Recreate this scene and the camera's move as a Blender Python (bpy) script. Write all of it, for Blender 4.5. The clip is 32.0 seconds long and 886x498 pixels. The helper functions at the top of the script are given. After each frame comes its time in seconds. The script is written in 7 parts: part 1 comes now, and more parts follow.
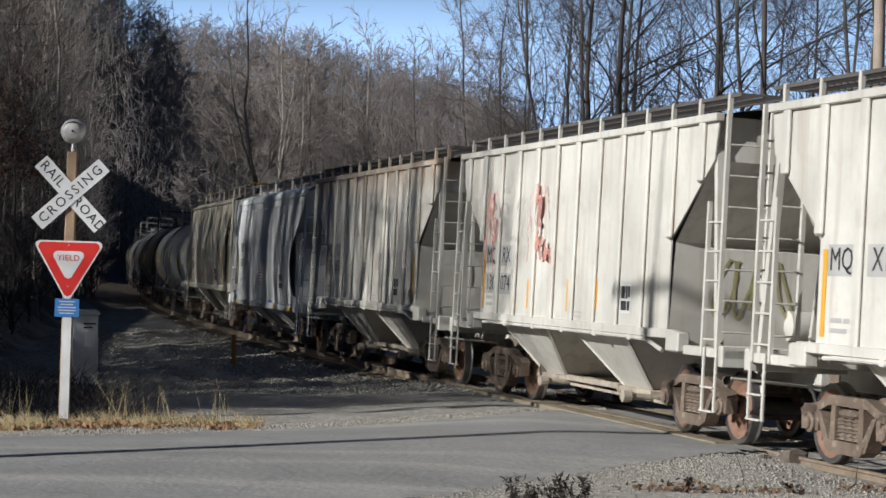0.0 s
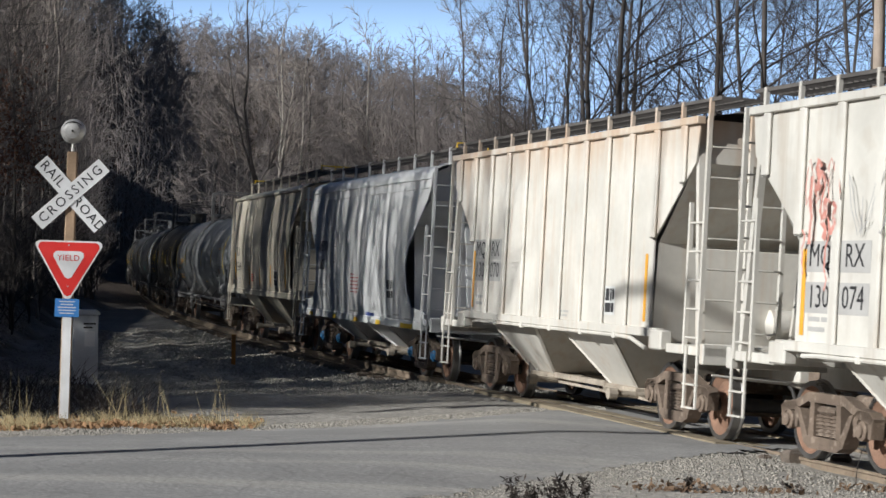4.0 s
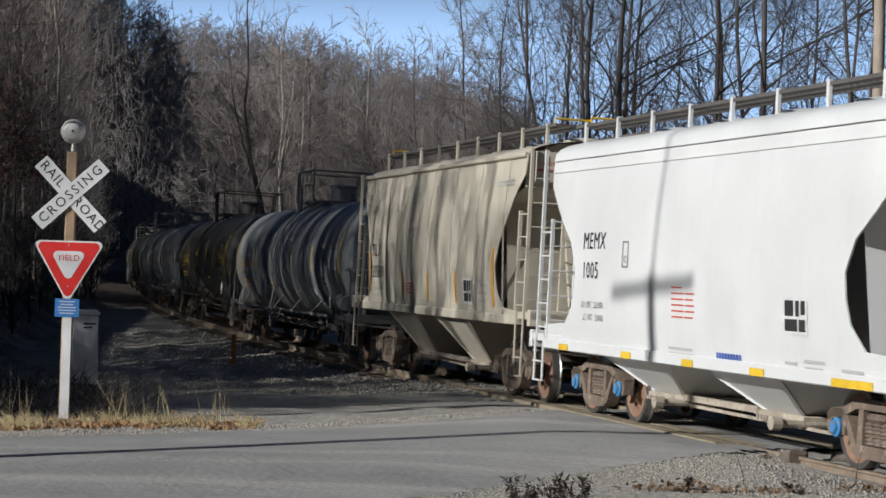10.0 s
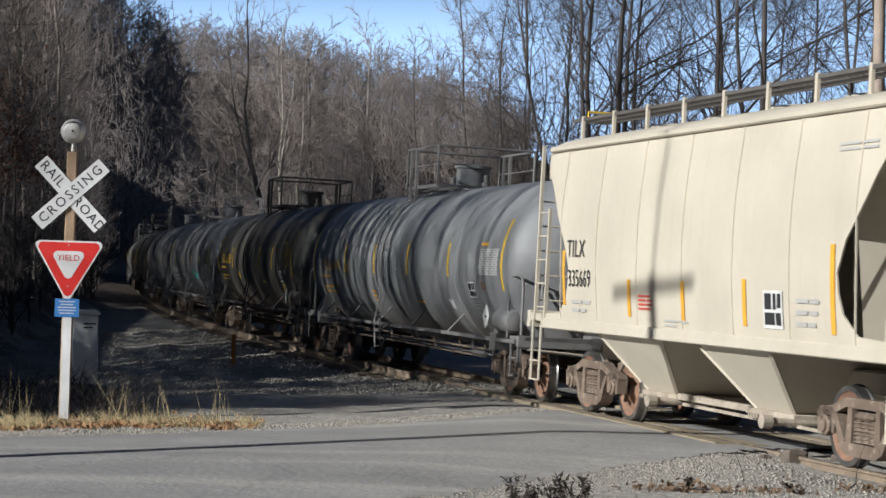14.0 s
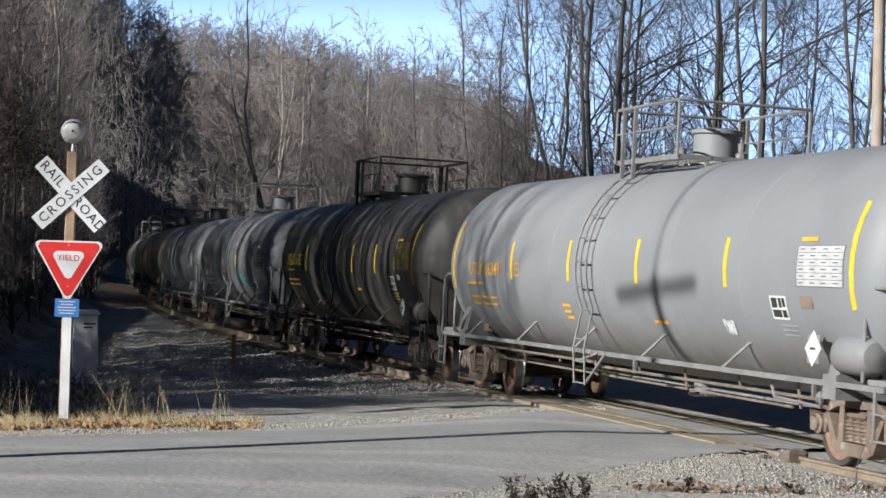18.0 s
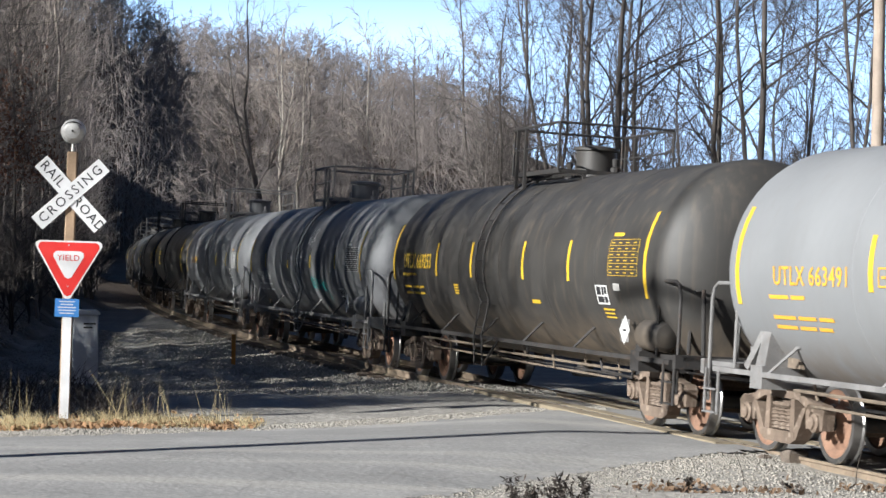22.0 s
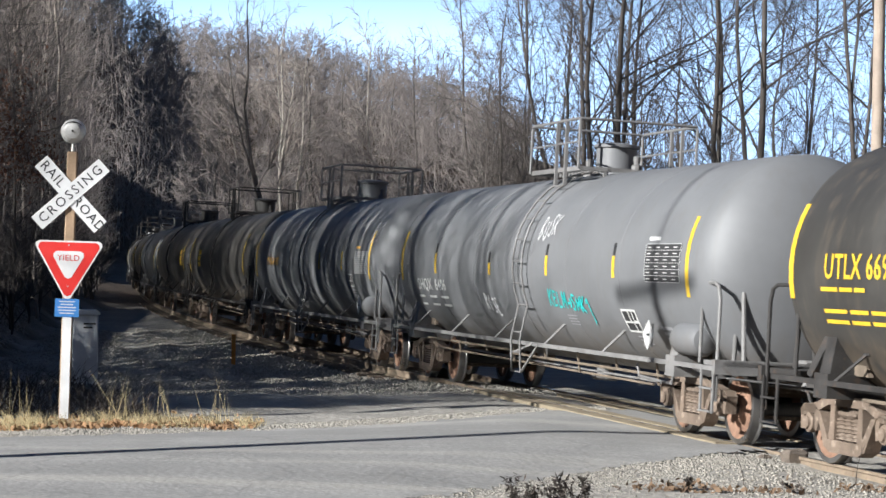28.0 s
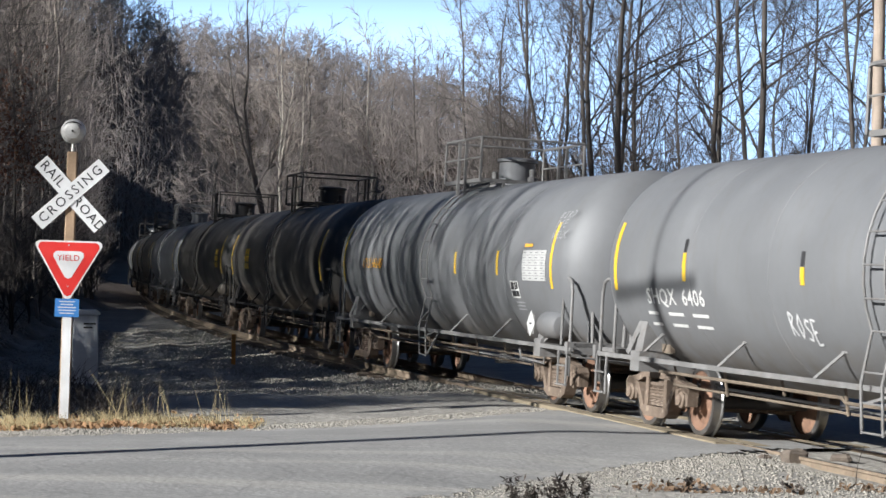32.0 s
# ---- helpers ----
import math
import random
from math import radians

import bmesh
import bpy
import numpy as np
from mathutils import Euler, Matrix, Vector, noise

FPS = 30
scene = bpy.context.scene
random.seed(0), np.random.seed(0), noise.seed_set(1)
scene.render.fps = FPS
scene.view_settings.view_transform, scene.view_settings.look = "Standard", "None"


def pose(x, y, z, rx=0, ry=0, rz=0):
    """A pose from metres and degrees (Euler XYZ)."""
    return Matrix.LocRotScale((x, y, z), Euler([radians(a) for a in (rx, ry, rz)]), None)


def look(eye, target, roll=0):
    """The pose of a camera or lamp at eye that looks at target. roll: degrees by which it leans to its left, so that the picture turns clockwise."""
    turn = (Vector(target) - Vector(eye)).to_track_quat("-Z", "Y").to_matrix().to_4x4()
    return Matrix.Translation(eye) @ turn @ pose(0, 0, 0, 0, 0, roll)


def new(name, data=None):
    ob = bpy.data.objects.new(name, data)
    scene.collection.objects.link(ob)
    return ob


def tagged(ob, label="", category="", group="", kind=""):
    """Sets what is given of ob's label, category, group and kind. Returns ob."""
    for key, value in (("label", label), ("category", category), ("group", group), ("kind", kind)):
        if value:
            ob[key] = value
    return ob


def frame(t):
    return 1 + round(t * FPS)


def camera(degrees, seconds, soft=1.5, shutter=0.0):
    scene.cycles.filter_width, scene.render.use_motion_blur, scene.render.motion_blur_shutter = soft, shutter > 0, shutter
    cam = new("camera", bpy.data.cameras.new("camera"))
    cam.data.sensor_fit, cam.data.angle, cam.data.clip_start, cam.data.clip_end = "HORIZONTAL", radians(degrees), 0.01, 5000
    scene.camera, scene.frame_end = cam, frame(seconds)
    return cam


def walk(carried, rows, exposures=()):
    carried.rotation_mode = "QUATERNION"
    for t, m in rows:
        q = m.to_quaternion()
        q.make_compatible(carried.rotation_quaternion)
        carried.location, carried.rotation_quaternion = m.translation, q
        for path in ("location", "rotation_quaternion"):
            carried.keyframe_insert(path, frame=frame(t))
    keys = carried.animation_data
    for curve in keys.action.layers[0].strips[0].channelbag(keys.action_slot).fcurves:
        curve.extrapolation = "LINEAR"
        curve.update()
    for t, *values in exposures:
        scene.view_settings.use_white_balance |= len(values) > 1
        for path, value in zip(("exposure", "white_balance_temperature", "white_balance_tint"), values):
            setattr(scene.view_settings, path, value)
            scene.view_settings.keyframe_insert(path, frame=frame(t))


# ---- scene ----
from mathutils import geometry

# ---- camera: it stands still beside the crossing
cam = camera(23.81, 32.0, soft=1.5, shutter=0.3)
EYE = (0.0, 0.0, 2.273)
AIM = look(EYE, (0.0, 100.0, 2.273 + 0.6), 0.756)
walk(cam, [(0.0, AIM), (32.0, AIM)],
     exposures=[(0.0, 0.0, 6000, 9), (3.5, 0.08, 6000, 9), (6.0, -0.02, 6000, 9), (9.0, -0.15, 6000, 9), (13.0, 0.05, 6000, 9), (17.0, 0.48, 6000, 9), (20.0, 0.64, 6000, 9), (24.0, 1.0, 6000, 9), (29.0, 0.8, 6000, 9), (32.0, 0.7, 6000, 9)])

# ---- light: low autumn sun from behind the left shoulder, clear sky
SUN_AZ = Vector((0.83, 0.557)).normalized()          # the way in which the sunlight travels over the ground
SUN_EL = radians(24.5)
sun = new("sun", bpy.data.lights.new("sun", "SUN"))
sun.data.energy, sun.data.angle, sun.data.color = 5.6, radians(0.8), (1.0, 0.95, 0.87)
SUN_WAY = Vector((SUN_AZ.x * math.cos(SUN_EL), SUN_AZ.y * math.cos(SUN_EL), -math.sin(SUN_EL)))
sun.rotation_mode = "QUATERNION"
sun.rotation_quaternion = SUN_WAY.to_track_quat("-Z", "Y")
sun.location = (-40, -30, 40)
sky_world = bpy.data.worlds.new("sky")
scene.world = sky_world
sky_world.use_nodes = True
wt = sky_world.node_tree
sky = wt.nodes.new("ShaderNodeTexSky")
sky.sky_type, sky.sun_disc = "NISHITA", False
sky.sun_elevation = SUN_EL
sky.sun_rotation = math.atan2(-SUN_AZ.x, -SUN_AZ.y)
sky.altitude, sky.air_density, sky.dust_density, sky.ozone_density = 300, 1.0, 0.05, 8.0
wt.links.new(sky.outputs[0], wt.nodes["Background"].inputs[0])
wt.nodes["Background"].inputs[1].default_value = 0.026


# ---- materials
def mat(name, col, rough=0.7, metal=0.0, var=0.25, scale=3.0, bump=0.15, streak=0.0, stain=(0.12, 0.07, 0.04),
        blotch=0.0, piece=0.0, island=0.0, dirt=0.0, spec=0.5, pebble=0.0, litter=None, top=None, lane=0.0, cracks=0.0):
    """Painted, cast, wooden or stony surface: tone varies at two scales; streak runs down the side, blotch is wear, dirt darkens by large clouds."""
    m = bpy.data.materials.new(name)
    m.use_nodes = True
    nt, b = m.node_tree, m.node_tree.nodes["Principled BSDF"]
    b.inputs["Roughness"].default_value, b.inputs["Metallic"].default_value = rough, metal
    b.inputs["Specular IOR Level"].default_value = spec
    co = nt.nodes.new("ShaderNodeTexCoord")

    def noise_tex(sc, stretch=None, detail=5.0):
        n = nt.nodes.new("ShaderNodeTexNoise")
        n.inputs["Scale"].default_value, n.inputs["Detail"].default_value = sc, detail
        if stretch:
            mp = nt.nodes.new("ShaderNodeMapping")
            mp.inputs["Scale"].default_value = stretch
            nt.links.new(co.outputs["Object"], mp.inputs[0])
            nt.links.new(mp.outputs[0], n.inputs["Vector"])
        else:
            nt.links.new(co.outputs["Object"], n.inputs["Vector"])
        return n

    def ramp(src, lo, hi, a=0.0, z=1.0):
        r = nt.nodes.new("ShaderNodeMapRange")
        for k, v in zip(("From Min", "From Max", "To Min", "To Max"), (lo, hi, a, z)):
            r.inputs[k].default_value = v
        nt.links.new(src, r.inputs["Value"])
        return r.outputs[0]

    def mix(fac, a, c, mode="MIX"):
        x = nt.nodes.new("ShaderNodeMix")
        x.data_type, x.blend_type = "RGBA", mode
        for k, v in ((0, fac), (6, a), (7, c)):
            if hasattr(v, "is_output"):
                nt.links.new(v, x.inputs[k])
            else:
                x.inputs[k].default_value = v if k == 0 else (*v, 1.0)
        return x.outputs[2]

    big, fine = noise_tex(scale), noise_tex(scale * 9, detail=3.0)
    dark = tuple(c * (1 - var) for c in col)
    light = tuple(min(1, c * (1 + var * 0.6)) for c in col)
    out = mix(ramp(big.outputs["Fac"], 0.3, 0.7), dark, light)
    out = mix(ramp(fine.outputs["Fac"], 0.35, 0.65, 0.0, var * 0.8), out, tuple(c * 0.55 for c in col))
    if dirt:
        out = mix(ramp(noise_tex(scale * 0.27).outputs["Fac"], 0.42, 0.62, 0.0, dirt), out, tuple(c * 0.45 for c in col))
    if streak:
        s = noise_tex(1.0, (7.0, 7.0, 0.45))
        out = mix(ramp(s.outputs["Fac"], 0.52, 0.72, 0.0, streak), out, stain)
    if blotch:
        s = noise_tex(scale * 2.3, detail=8.0)
        out = mix(ramp(s.outputs["Fac"], 0.56, 0.68, 0.0, blotch), out, stain)
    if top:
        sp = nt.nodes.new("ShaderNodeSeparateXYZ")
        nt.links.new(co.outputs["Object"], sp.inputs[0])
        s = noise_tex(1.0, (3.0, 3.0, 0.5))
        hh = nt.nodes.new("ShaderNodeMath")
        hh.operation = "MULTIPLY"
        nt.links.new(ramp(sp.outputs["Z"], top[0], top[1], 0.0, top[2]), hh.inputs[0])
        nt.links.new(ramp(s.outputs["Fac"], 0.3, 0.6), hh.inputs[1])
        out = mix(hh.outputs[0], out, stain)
    if piece or island:
        g = nt.nodes.new("ShaderNodeObjectInfo" if piece else "ShaderNodeNewGeometry")
        r = g.outputs["Random" if piece else "Random Per Island"]
        out = mix(ramp(r, 0.0, 1.0, 0.0, piece or island), out, tuple(c * 0.4 for c in col))
    if pebble:
        vo = nt.nodes.new("ShaderNodeTexVoronoi")
        vo.inputs["Scale"].default_value = pebble
        nt.links.new(co.outputs["Object"], vo.inputs["Vector"])
        out = mix(ramp(vo.outputs["Color"], 0.15, 0.85, 0.0, 0.55), out, tuple(c * 0.5 for c in col))
        out = mix(ramp(vo.outputs["Color"], 0.75, 1.0, 0.0, 0.5), out, tuple(min(1, c * 1.7) for c in col))
    if lane:
        mp = nt.nodes.new("ShaderNodeMapping")
        mp.inputs["Rotation"].default_value, mp.inputs["Scale"].default_value = (0, 0, radians(-36)), (0.05, 0.75, 1.0)
        nt.links.new(co.outputs["Object"], mp.inputs[0])
        n = nt.nodes.new("ShaderNodeTexNoise")
        n.inputs["Scale"].default_value, n.inputs["Detail"].default_value, n.inputs["Roughness"].default_value = 1.0, 6.0, 0.6
        nt.links.new(mp.outputs[0], n.inputs["Vector"])
        out = mix(ramp(n.outputs["Fac"], 0.47, 0.60, 0.0, lane), out, tuple(c * 0.66 for c in col))
        out = mix(ramp(n.outputs["Fac"], 0.46, 0.36, 0.0, lane * 0.6), out, (0.46, 0.43, 0.38))
    if cracks:
        wob = noise_tex(1.3, detail=4.0)
        ad = nt.nodes.new("ShaderNodeVectorMath")
        ad.operation = "ADD"
        nt.links.new(co.outputs["Object"], ad.inputs[0])
        nt.links.new(wob.outputs["Color"], ad.inputs[1])
        vo = nt.nodes.new("ShaderNodeTexVoronoi")
        vo.feature = "DISTANCE_TO_EDGE"
        vo.inputs["Scale"].default_value = 0.35
        nt.links.new(ad.outputs[0], vo.inputs["Vector"])
        out = mix(ramp(vo.outputs["Distance"], 0.004, 0.010, cracks, 0.0), out, tuple(c * 0.4 for c in col))
    if litter:
        at = nt.nodes.new("ShaderNodeAttribute")
        at.attribute_name = "litter"
        nz = noise_tex(1.7, detail=6.0)
        lf = mix(ramp(nz.outputs["Fac"], 0.35, 0.65), litter, tuple(c * 0.45 for c in litter))
        out = mix(at.outputs["Fac"], out, lf)
    nt.links.new(out, b.inputs["Base Color"])
    rr = ramp(big.outputs["Fac"], 0.3, 0.7, max(0.05, rough - 0.1), min(1, rough + 0.1))
    nt.links.new(rr, b.inputs["Roughness"])
    if bump:
        bp = nt.nodes.new("ShaderNodeBump")
        bp.inputs["Strength"].default_value, bp.inputs["Distance"].default_value = bump, 0.05 if pebble else 0.02
        nt.links.new(fine.outputs["Fac"], bp.inputs["Height"])
        nt.links.new(bp.outputs[0], b.inputs["Normal"])
    return m


ASPHALT = mat("asphalt", (0.35, 0.34, 0.325), 0.9, scale=1.1, var=0.16, bump=0.25, dirt=0.25, pebble=34.0, lane=0.6, cracks=0.3)
GROUND = mat("gravel_ground", (0.39, 0.365, 0.325), 0.95, scale=0.9, var=0.3, bump=1.0, dirt=0.3, stain=(0.12, 0.11, 0.09), blotch=0.3, pebble=14.0, litter=(0.105, 0.073, 0.05))
STONE = mat("ballast_stone", (0.42, 0.39, 0.34), 0.9, scale=8, var=0.3, bump=0.3, island=0.75)
RAIL_M = mat("rail_steel", (0.25, 0.195, 0.14), 0.75, metal=0.1, scale=4, var=0.3, bump=0.2, blotch=0.4)
RAIL_TOP = mat("rail_polish", (0.45, 0.44, 0.42), 0.3, metal=0.9, scale=4, var=0.2, bump=0.05)
TIE_M = mat("tie_wood", (0.17, 0.13, 0.095), 0.9, scale=5, var=0.35, bump=0.6, piece=0.5)
PLANK_M = mat("dusty_plank_wood", (0.34, 0.28, 0.19), 0.9, scale=4, var=0.25, bump=0.5, piece=0.35, dirt=0.3)
LUMP_M = mat("old_asphalt_lump", (0.19, 0.155, 0.125), 0.95, scale=9, var=0.35, bump=0.8)
BARK = mat("bark", (0.105, 0.09, 0.08), 0.95, scale=2.5, var=0.35, bump=0.5)
BARK_PALE = mat("pale_bark", (0.42, 0.38, 0.33), 0.9, scale=1.2, var=0.35, bump=0.3, blotch=0.5, stain=(0.2, 0.16, 0.12))
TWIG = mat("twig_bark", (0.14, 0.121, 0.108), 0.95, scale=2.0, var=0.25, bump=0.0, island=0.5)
# Dark bark behind the railway; on the left slope it paints in shade.
TWIG_DARK = mat("dark_and_shaded_twig", (0.085, 0.072, 0.064), 0.95, scale=2.0, var=0.25, bump=0.0, island=0.5)
# Lighter brown copy of the twigs, with sunlight put into the colour.
TWIG_HILL = mat("lightened_brown_twig", (0.25, 0.217, 0.20), 0.95, scale=2.0, var=0.25, bump=0.0, island=0.4)
# Palest twig copy: sunlight on crest trees and pale-barked crowns, put into colour.
TWIG_PALE = mat("pale_sunlit_twig", (0.36, 0.31, 0.27), 0.95, scale=2.0, var=0.25, bump=0.0, island=0.4)
RUST = mat("cast_rust", (0.20, 0.15, 0.112), 0.85, metal=0.05, scale=4, var=0.4, bump=0.5, blotch=0.6, stain=(0.36, 0.29, 0.23), dirt=0.3)
WHEEL_M = mat("wheel_rust", (0.25, 0.145, 0.095), 0.8, metal=0.05, scale=5, var=0.35, bump=0.2, blotch=0.5, stain=(0.09, 0.05, 0.04))
TREAD = mat("wheel_rim", (0.35, 0.34, 0.33), 0.35, metal=0.9, scale=4, var=0.2, bump=0.05)
DARK_STEEL = mat("dark_steel", (0.045, 0.042, 0.04), 0.7, metal=0.2, scale=4, var=0.4, bump=0.2, blotch=0.3)


# ---- mesh building
class Sheet:
    """Collects points and faces for one mesh."""

    def __init__(self):
        self.v, self.f = [], []

    def add(self, pts, faces):
        n = len(self.v)
        self.v.extend(tuple(p) for p in pts)
        self.f.extend(tuple(i + n for i in q) for q in faces)
        return self

    def box(self, x0, y0, z0, x1, y1, z1, m=None, cut=0.0):
        """A box; cut: width of the bevel along its upright and long edges."""
        c = min(cut, (x1 - x0) * 0.4, (y1 - y0) * 0.4, (z1 - z0) * 0.4)
        if c <= 0:
            p = [(x, y, z) for x in (x0, x1) for y in (y0, y1) for z in (z0, z1)]
            q = [(0, 1, 3, 2), (4, 6, 7, 5), (0, 4, 5, 1), (2, 3, 7, 6), (0, 2, 6, 4), (1, 5, 7, 3)]
        else:
            p = []
            for z, d in ((z0, c), (z0 + c, 0.0), (z1 - c, 0.0), (z1, c)):
                a0, a1, b0, b1 = x0 + d, x1 - d, y0 + d, y1 - d
                p += [(a0 + c, b0, z), (a1 - c, b0, z), (a1, b0 + c, z), (a1, b1 - c, z), (a1 - c, b1, z), (a0 + c, b1, z), (a0, b1 - c, z), (a0, b0 + c, z)]
            q = [tuple(reversed(range(8))), tuple(range(24, 32))]
            q += [(8 * k + i, 8 * k + (i + 1) % 8, 8 * k + 8 + (i + 1) % 8, 8 * k + 8 + i) for k in range(3) for i in range(8)]
        if m is not None:
            p = [m @ Vector(a) for a in p]
        return self.add(p, q)

    def beam(self, a, b, w, h=None, up=(0, 0, 1)):
        """A bar of rectangular section from a to b."""
        a, b = Vector(a), Vector(b)
        h = h or w
        d = (b - a).normalized()
        s = d.cross(Vector(up))
        if s.length < 1e-4:
            s = d.cross(Vector((0, 1, 0)))
        s.normalize()
        u = s.cross(d)
        p = [e + s * (w / 2 * i) + u * (h / 2 * j) for e in (a, b) for i, j in ((-1, -1), (1, -1), (1, 1), (-1, 1))]
        return self.add(p, [(3, 2, 1, 0), (4, 5, 6, 7)] + [(i, (i + 1) % 4, 4 + (i + 1) % 4, 4 + i) for i in range(4)])

    def tube(self, pts, r, sides=8, cap=True):
        """A round bar along pts; r: one radius or one per point."""
        pts = [Vector(p) for p in pts]
        rs = [r] * len(pts) if isinstance(r, (int, float)) else list(r)
        p, q = [], []
        side = None
        for i, c in enumerate(pts):
            d = (pts[min(i + 1, len(pts) - 1)] - pts[max(i - 1, 0)]).normalized()
            if side is None:
                side = d.orthogonal().normalized()
            side = (side - d * side.dot(d))
            side = side.normalized() if side.length > 1e-5 else d.orthogonal().normalized()
            u = d.cross(side)
            p += [c + (side * math.cos(2 * math.pi * k / sides) + u * math.sin(2 * math.pi * k / sides)) * rs[i] for k in range(sides)]
        for i in range(len(pts) - 1):
            q += [(i * sides + k, i * sides + (k + 1) % sides, (i + 1) * sides + (k + 1) % sides, (i + 1) * sides + k) for k in range(sides)]
        if cap:
            q += [tuple(reversed(range(sides))), tuple((len(pts) - 1) * sides + k for k in range(sides))]
        return self.add(p, q)

    def turn(self, profile, axis_at=(0, 0, 0), axis="y", sides=24, close=False):
        """A turned body: profile of (along, radius)."""
        p, q = [], []
        for a, r in profile:
            for k in range(sides):
                t = 2 * math.pi * k / sides
                c, s = math.cos(t) * r, math.sin(t) * r
                o = {"y": (c, a, s), "x": (a, c, s), "z": (c, s, a)}[axis]
                p.append((o[0] + axis_at[0], o[1] + axis_at[1], o[2] + axis_at[2]))
        n = len(profile)
        for i in range(n if close else n - 1):
            j = (i + 1) % n
            q += [(i * sides + k, i * sides + (k + 1) % sides, j * sides + (k + 1) % sides, j * sides + k) for k in range(sides)]
        if not close:
            q += [tuple(reversed(range(sides))), tuple((n - 1) * sides + k for k in range(sides))]
        return self.add(p, q)

    def slab(self, outline, y0, y1, m=None):
        """An outline in x, z pushed from y0 to y1 (outline: convex or simple)."""
        n = len(outline)
        p = [(x, y0, z) for x, z in outline] + [(x, y1, z) for x, z in outline]
        q = [(i, (i + 1) % n, n + (i + 1) % n, n + i) for i in range(n)]
        tri = geometry.tessellate_polygon([[Vector((x, z, 0)) for x, z in outline]])
        q += [tuple(t) for t in tri] + [tuple(n + i for i in reversed(t)) for t in tri]
        if m is not None:
            p = [m @ Vector(a) for a in p]
        return self.add(p, q)

    def mesh(self, name, material, smooth=False):
        me = bpy.data.meshes.new(name)
        me.from_pydata(self.v, [], self.f)
        bm = bmesh.new()
        bm.from_mesh(me)
        bmesh.ops.recalc_face_normals(bm, faces=bm.faces)
        bm.to_mesh(me)
        bm.free()
        me.materials.append(material)
        if smooth:
            me.polygons.foreach_set("use_smooth", [True] * len(me.polygons))
            me.set_sharp_from_angle(angle=radians(35))
        return me


def part(name, sheet, material, parent, label="", smooth=True, at=None):
    ob = new(name, sheet.mesh(name, material, smooth))
    ob.parent = parent
    if at is not None:
        ob.matrix_basis = at
    return tagged(ob, label)


def thing(name, label, category, group="", at=None):
    ob = new(name)
    ob.empty_display_size = 0.2
    if at is not None:
        ob.matrix_basis = at
    return tagged(ob, label, category, group)


def big_mesh(name, verts, faces, material):
    """A mesh from arrays of points and triangles."""
    me = bpy.data.meshes.new(name)
    nf = len(faces)
    me.vertices.add(len(verts))
    me.vertices.foreach_set("co", np.asarray(verts, dtype=np.float32).ravel())
    me.loops.add(nf * 3)
    me.loops.foreach_set("vertex_index", np.asarray(faces, dtype=np.int32).ravel())
    me.polygons.add(nf)
    me.polygons.foreach_set("loop_start", np.arange(nf, dtype=np.int32) * 3)
    me.update(calc_edges=True)
    me.materials.append(material)
    return me


# ---- the line of the track: a gentle curve, s metres away from the crossing
BEND_AT = np.arange(8) * 16.0 - 16.0
BEND = np.array([-0.0016, -0.0007, -0.0017, -0.0013, -0.0013, -0.0011, -0.0007, -0.0003])
CANT = 0.0434
S_LIST = np.arange(-140.0, 230.0, 0.25)
_k = np.where(S_LIST < -16, 0.0, np.interp(S_LIST, BEND_AT, BEND))
_th = np.concatenate([[0], np.cumsum((_k[1:] + _k[:-1]) / 2 * 0.25)])
_i0 = int(np.argmin(np.abs(S_LIST)))
TH = _th - _th[_i0] + 0.2677
_dx, _dy = -np.sin(TH), np.cos(TH)
TX = np.concatenate([[0], np.cumsum((_dx[1:] + _dx[:-1]) / 2 * 0.25)])
TY = np.concatenate([[0], np.cumsum((_dy[1:] + _dy[:-1]) / 2 * 0.25)])
TX, TY = TX - TX[_i0] + 2.047, TY - TY[_i0] + 35.481


def on_line(s, b=0.0, h=0.0):
    """The place at s along the track, b to its near side, h above the rails, with the track's cant."""
    x, y, t = np.interp(s, S_LIST, TX), np.interp(s, S_LIST, TY), np.interp(s, S_LIST, TH)
    c, n = math.cos(CANT), math.sin(CANT)
    bb, hh = b * c - h * n, h * c + b * n
    return Vector((x - math.cos(t) * bb, y - math.sin(t) * bb, hh))


def gone(t):
    """How far the train has gone at t seconds."""
    u = t / 10
    return 30.1879 * u + 0.8931 * u * u - 0.3404 * u ** 3 + 0.0322 * u ** 4


# ---- ground: one sheet with a gravel apron, a wooded slope and a far hill
def smooth01(v):
    v = np.clip(v, 0, 1)
    return v * v * (3 - 2 * v)


def line_dist(x, y):
    """Signed distance to the track's centre (positive on the near side) and s."""
    s = (y - 35.481) / 0.965
    s = np.clip(s, -139, 229)
    for _ in range(3):
        cx, cy, th = np.interp(s, S_LIST, TX), np.interp(s, S_LIST, TY), np.interp(s, S_LIST, TH)
        s = np.clip(s + (x - cx) * -np.sin(th) + (y - cy) * np.cos(th), -139, 229)
    cx, cy, th = np.interp(s, S_LIST, TX), np.interp(s, S_LIST, TY), np.interp(s, S_LIST, TH)
    return -((x - cx) * np.cos(th) + (y - cy) * np.sin(th)), s


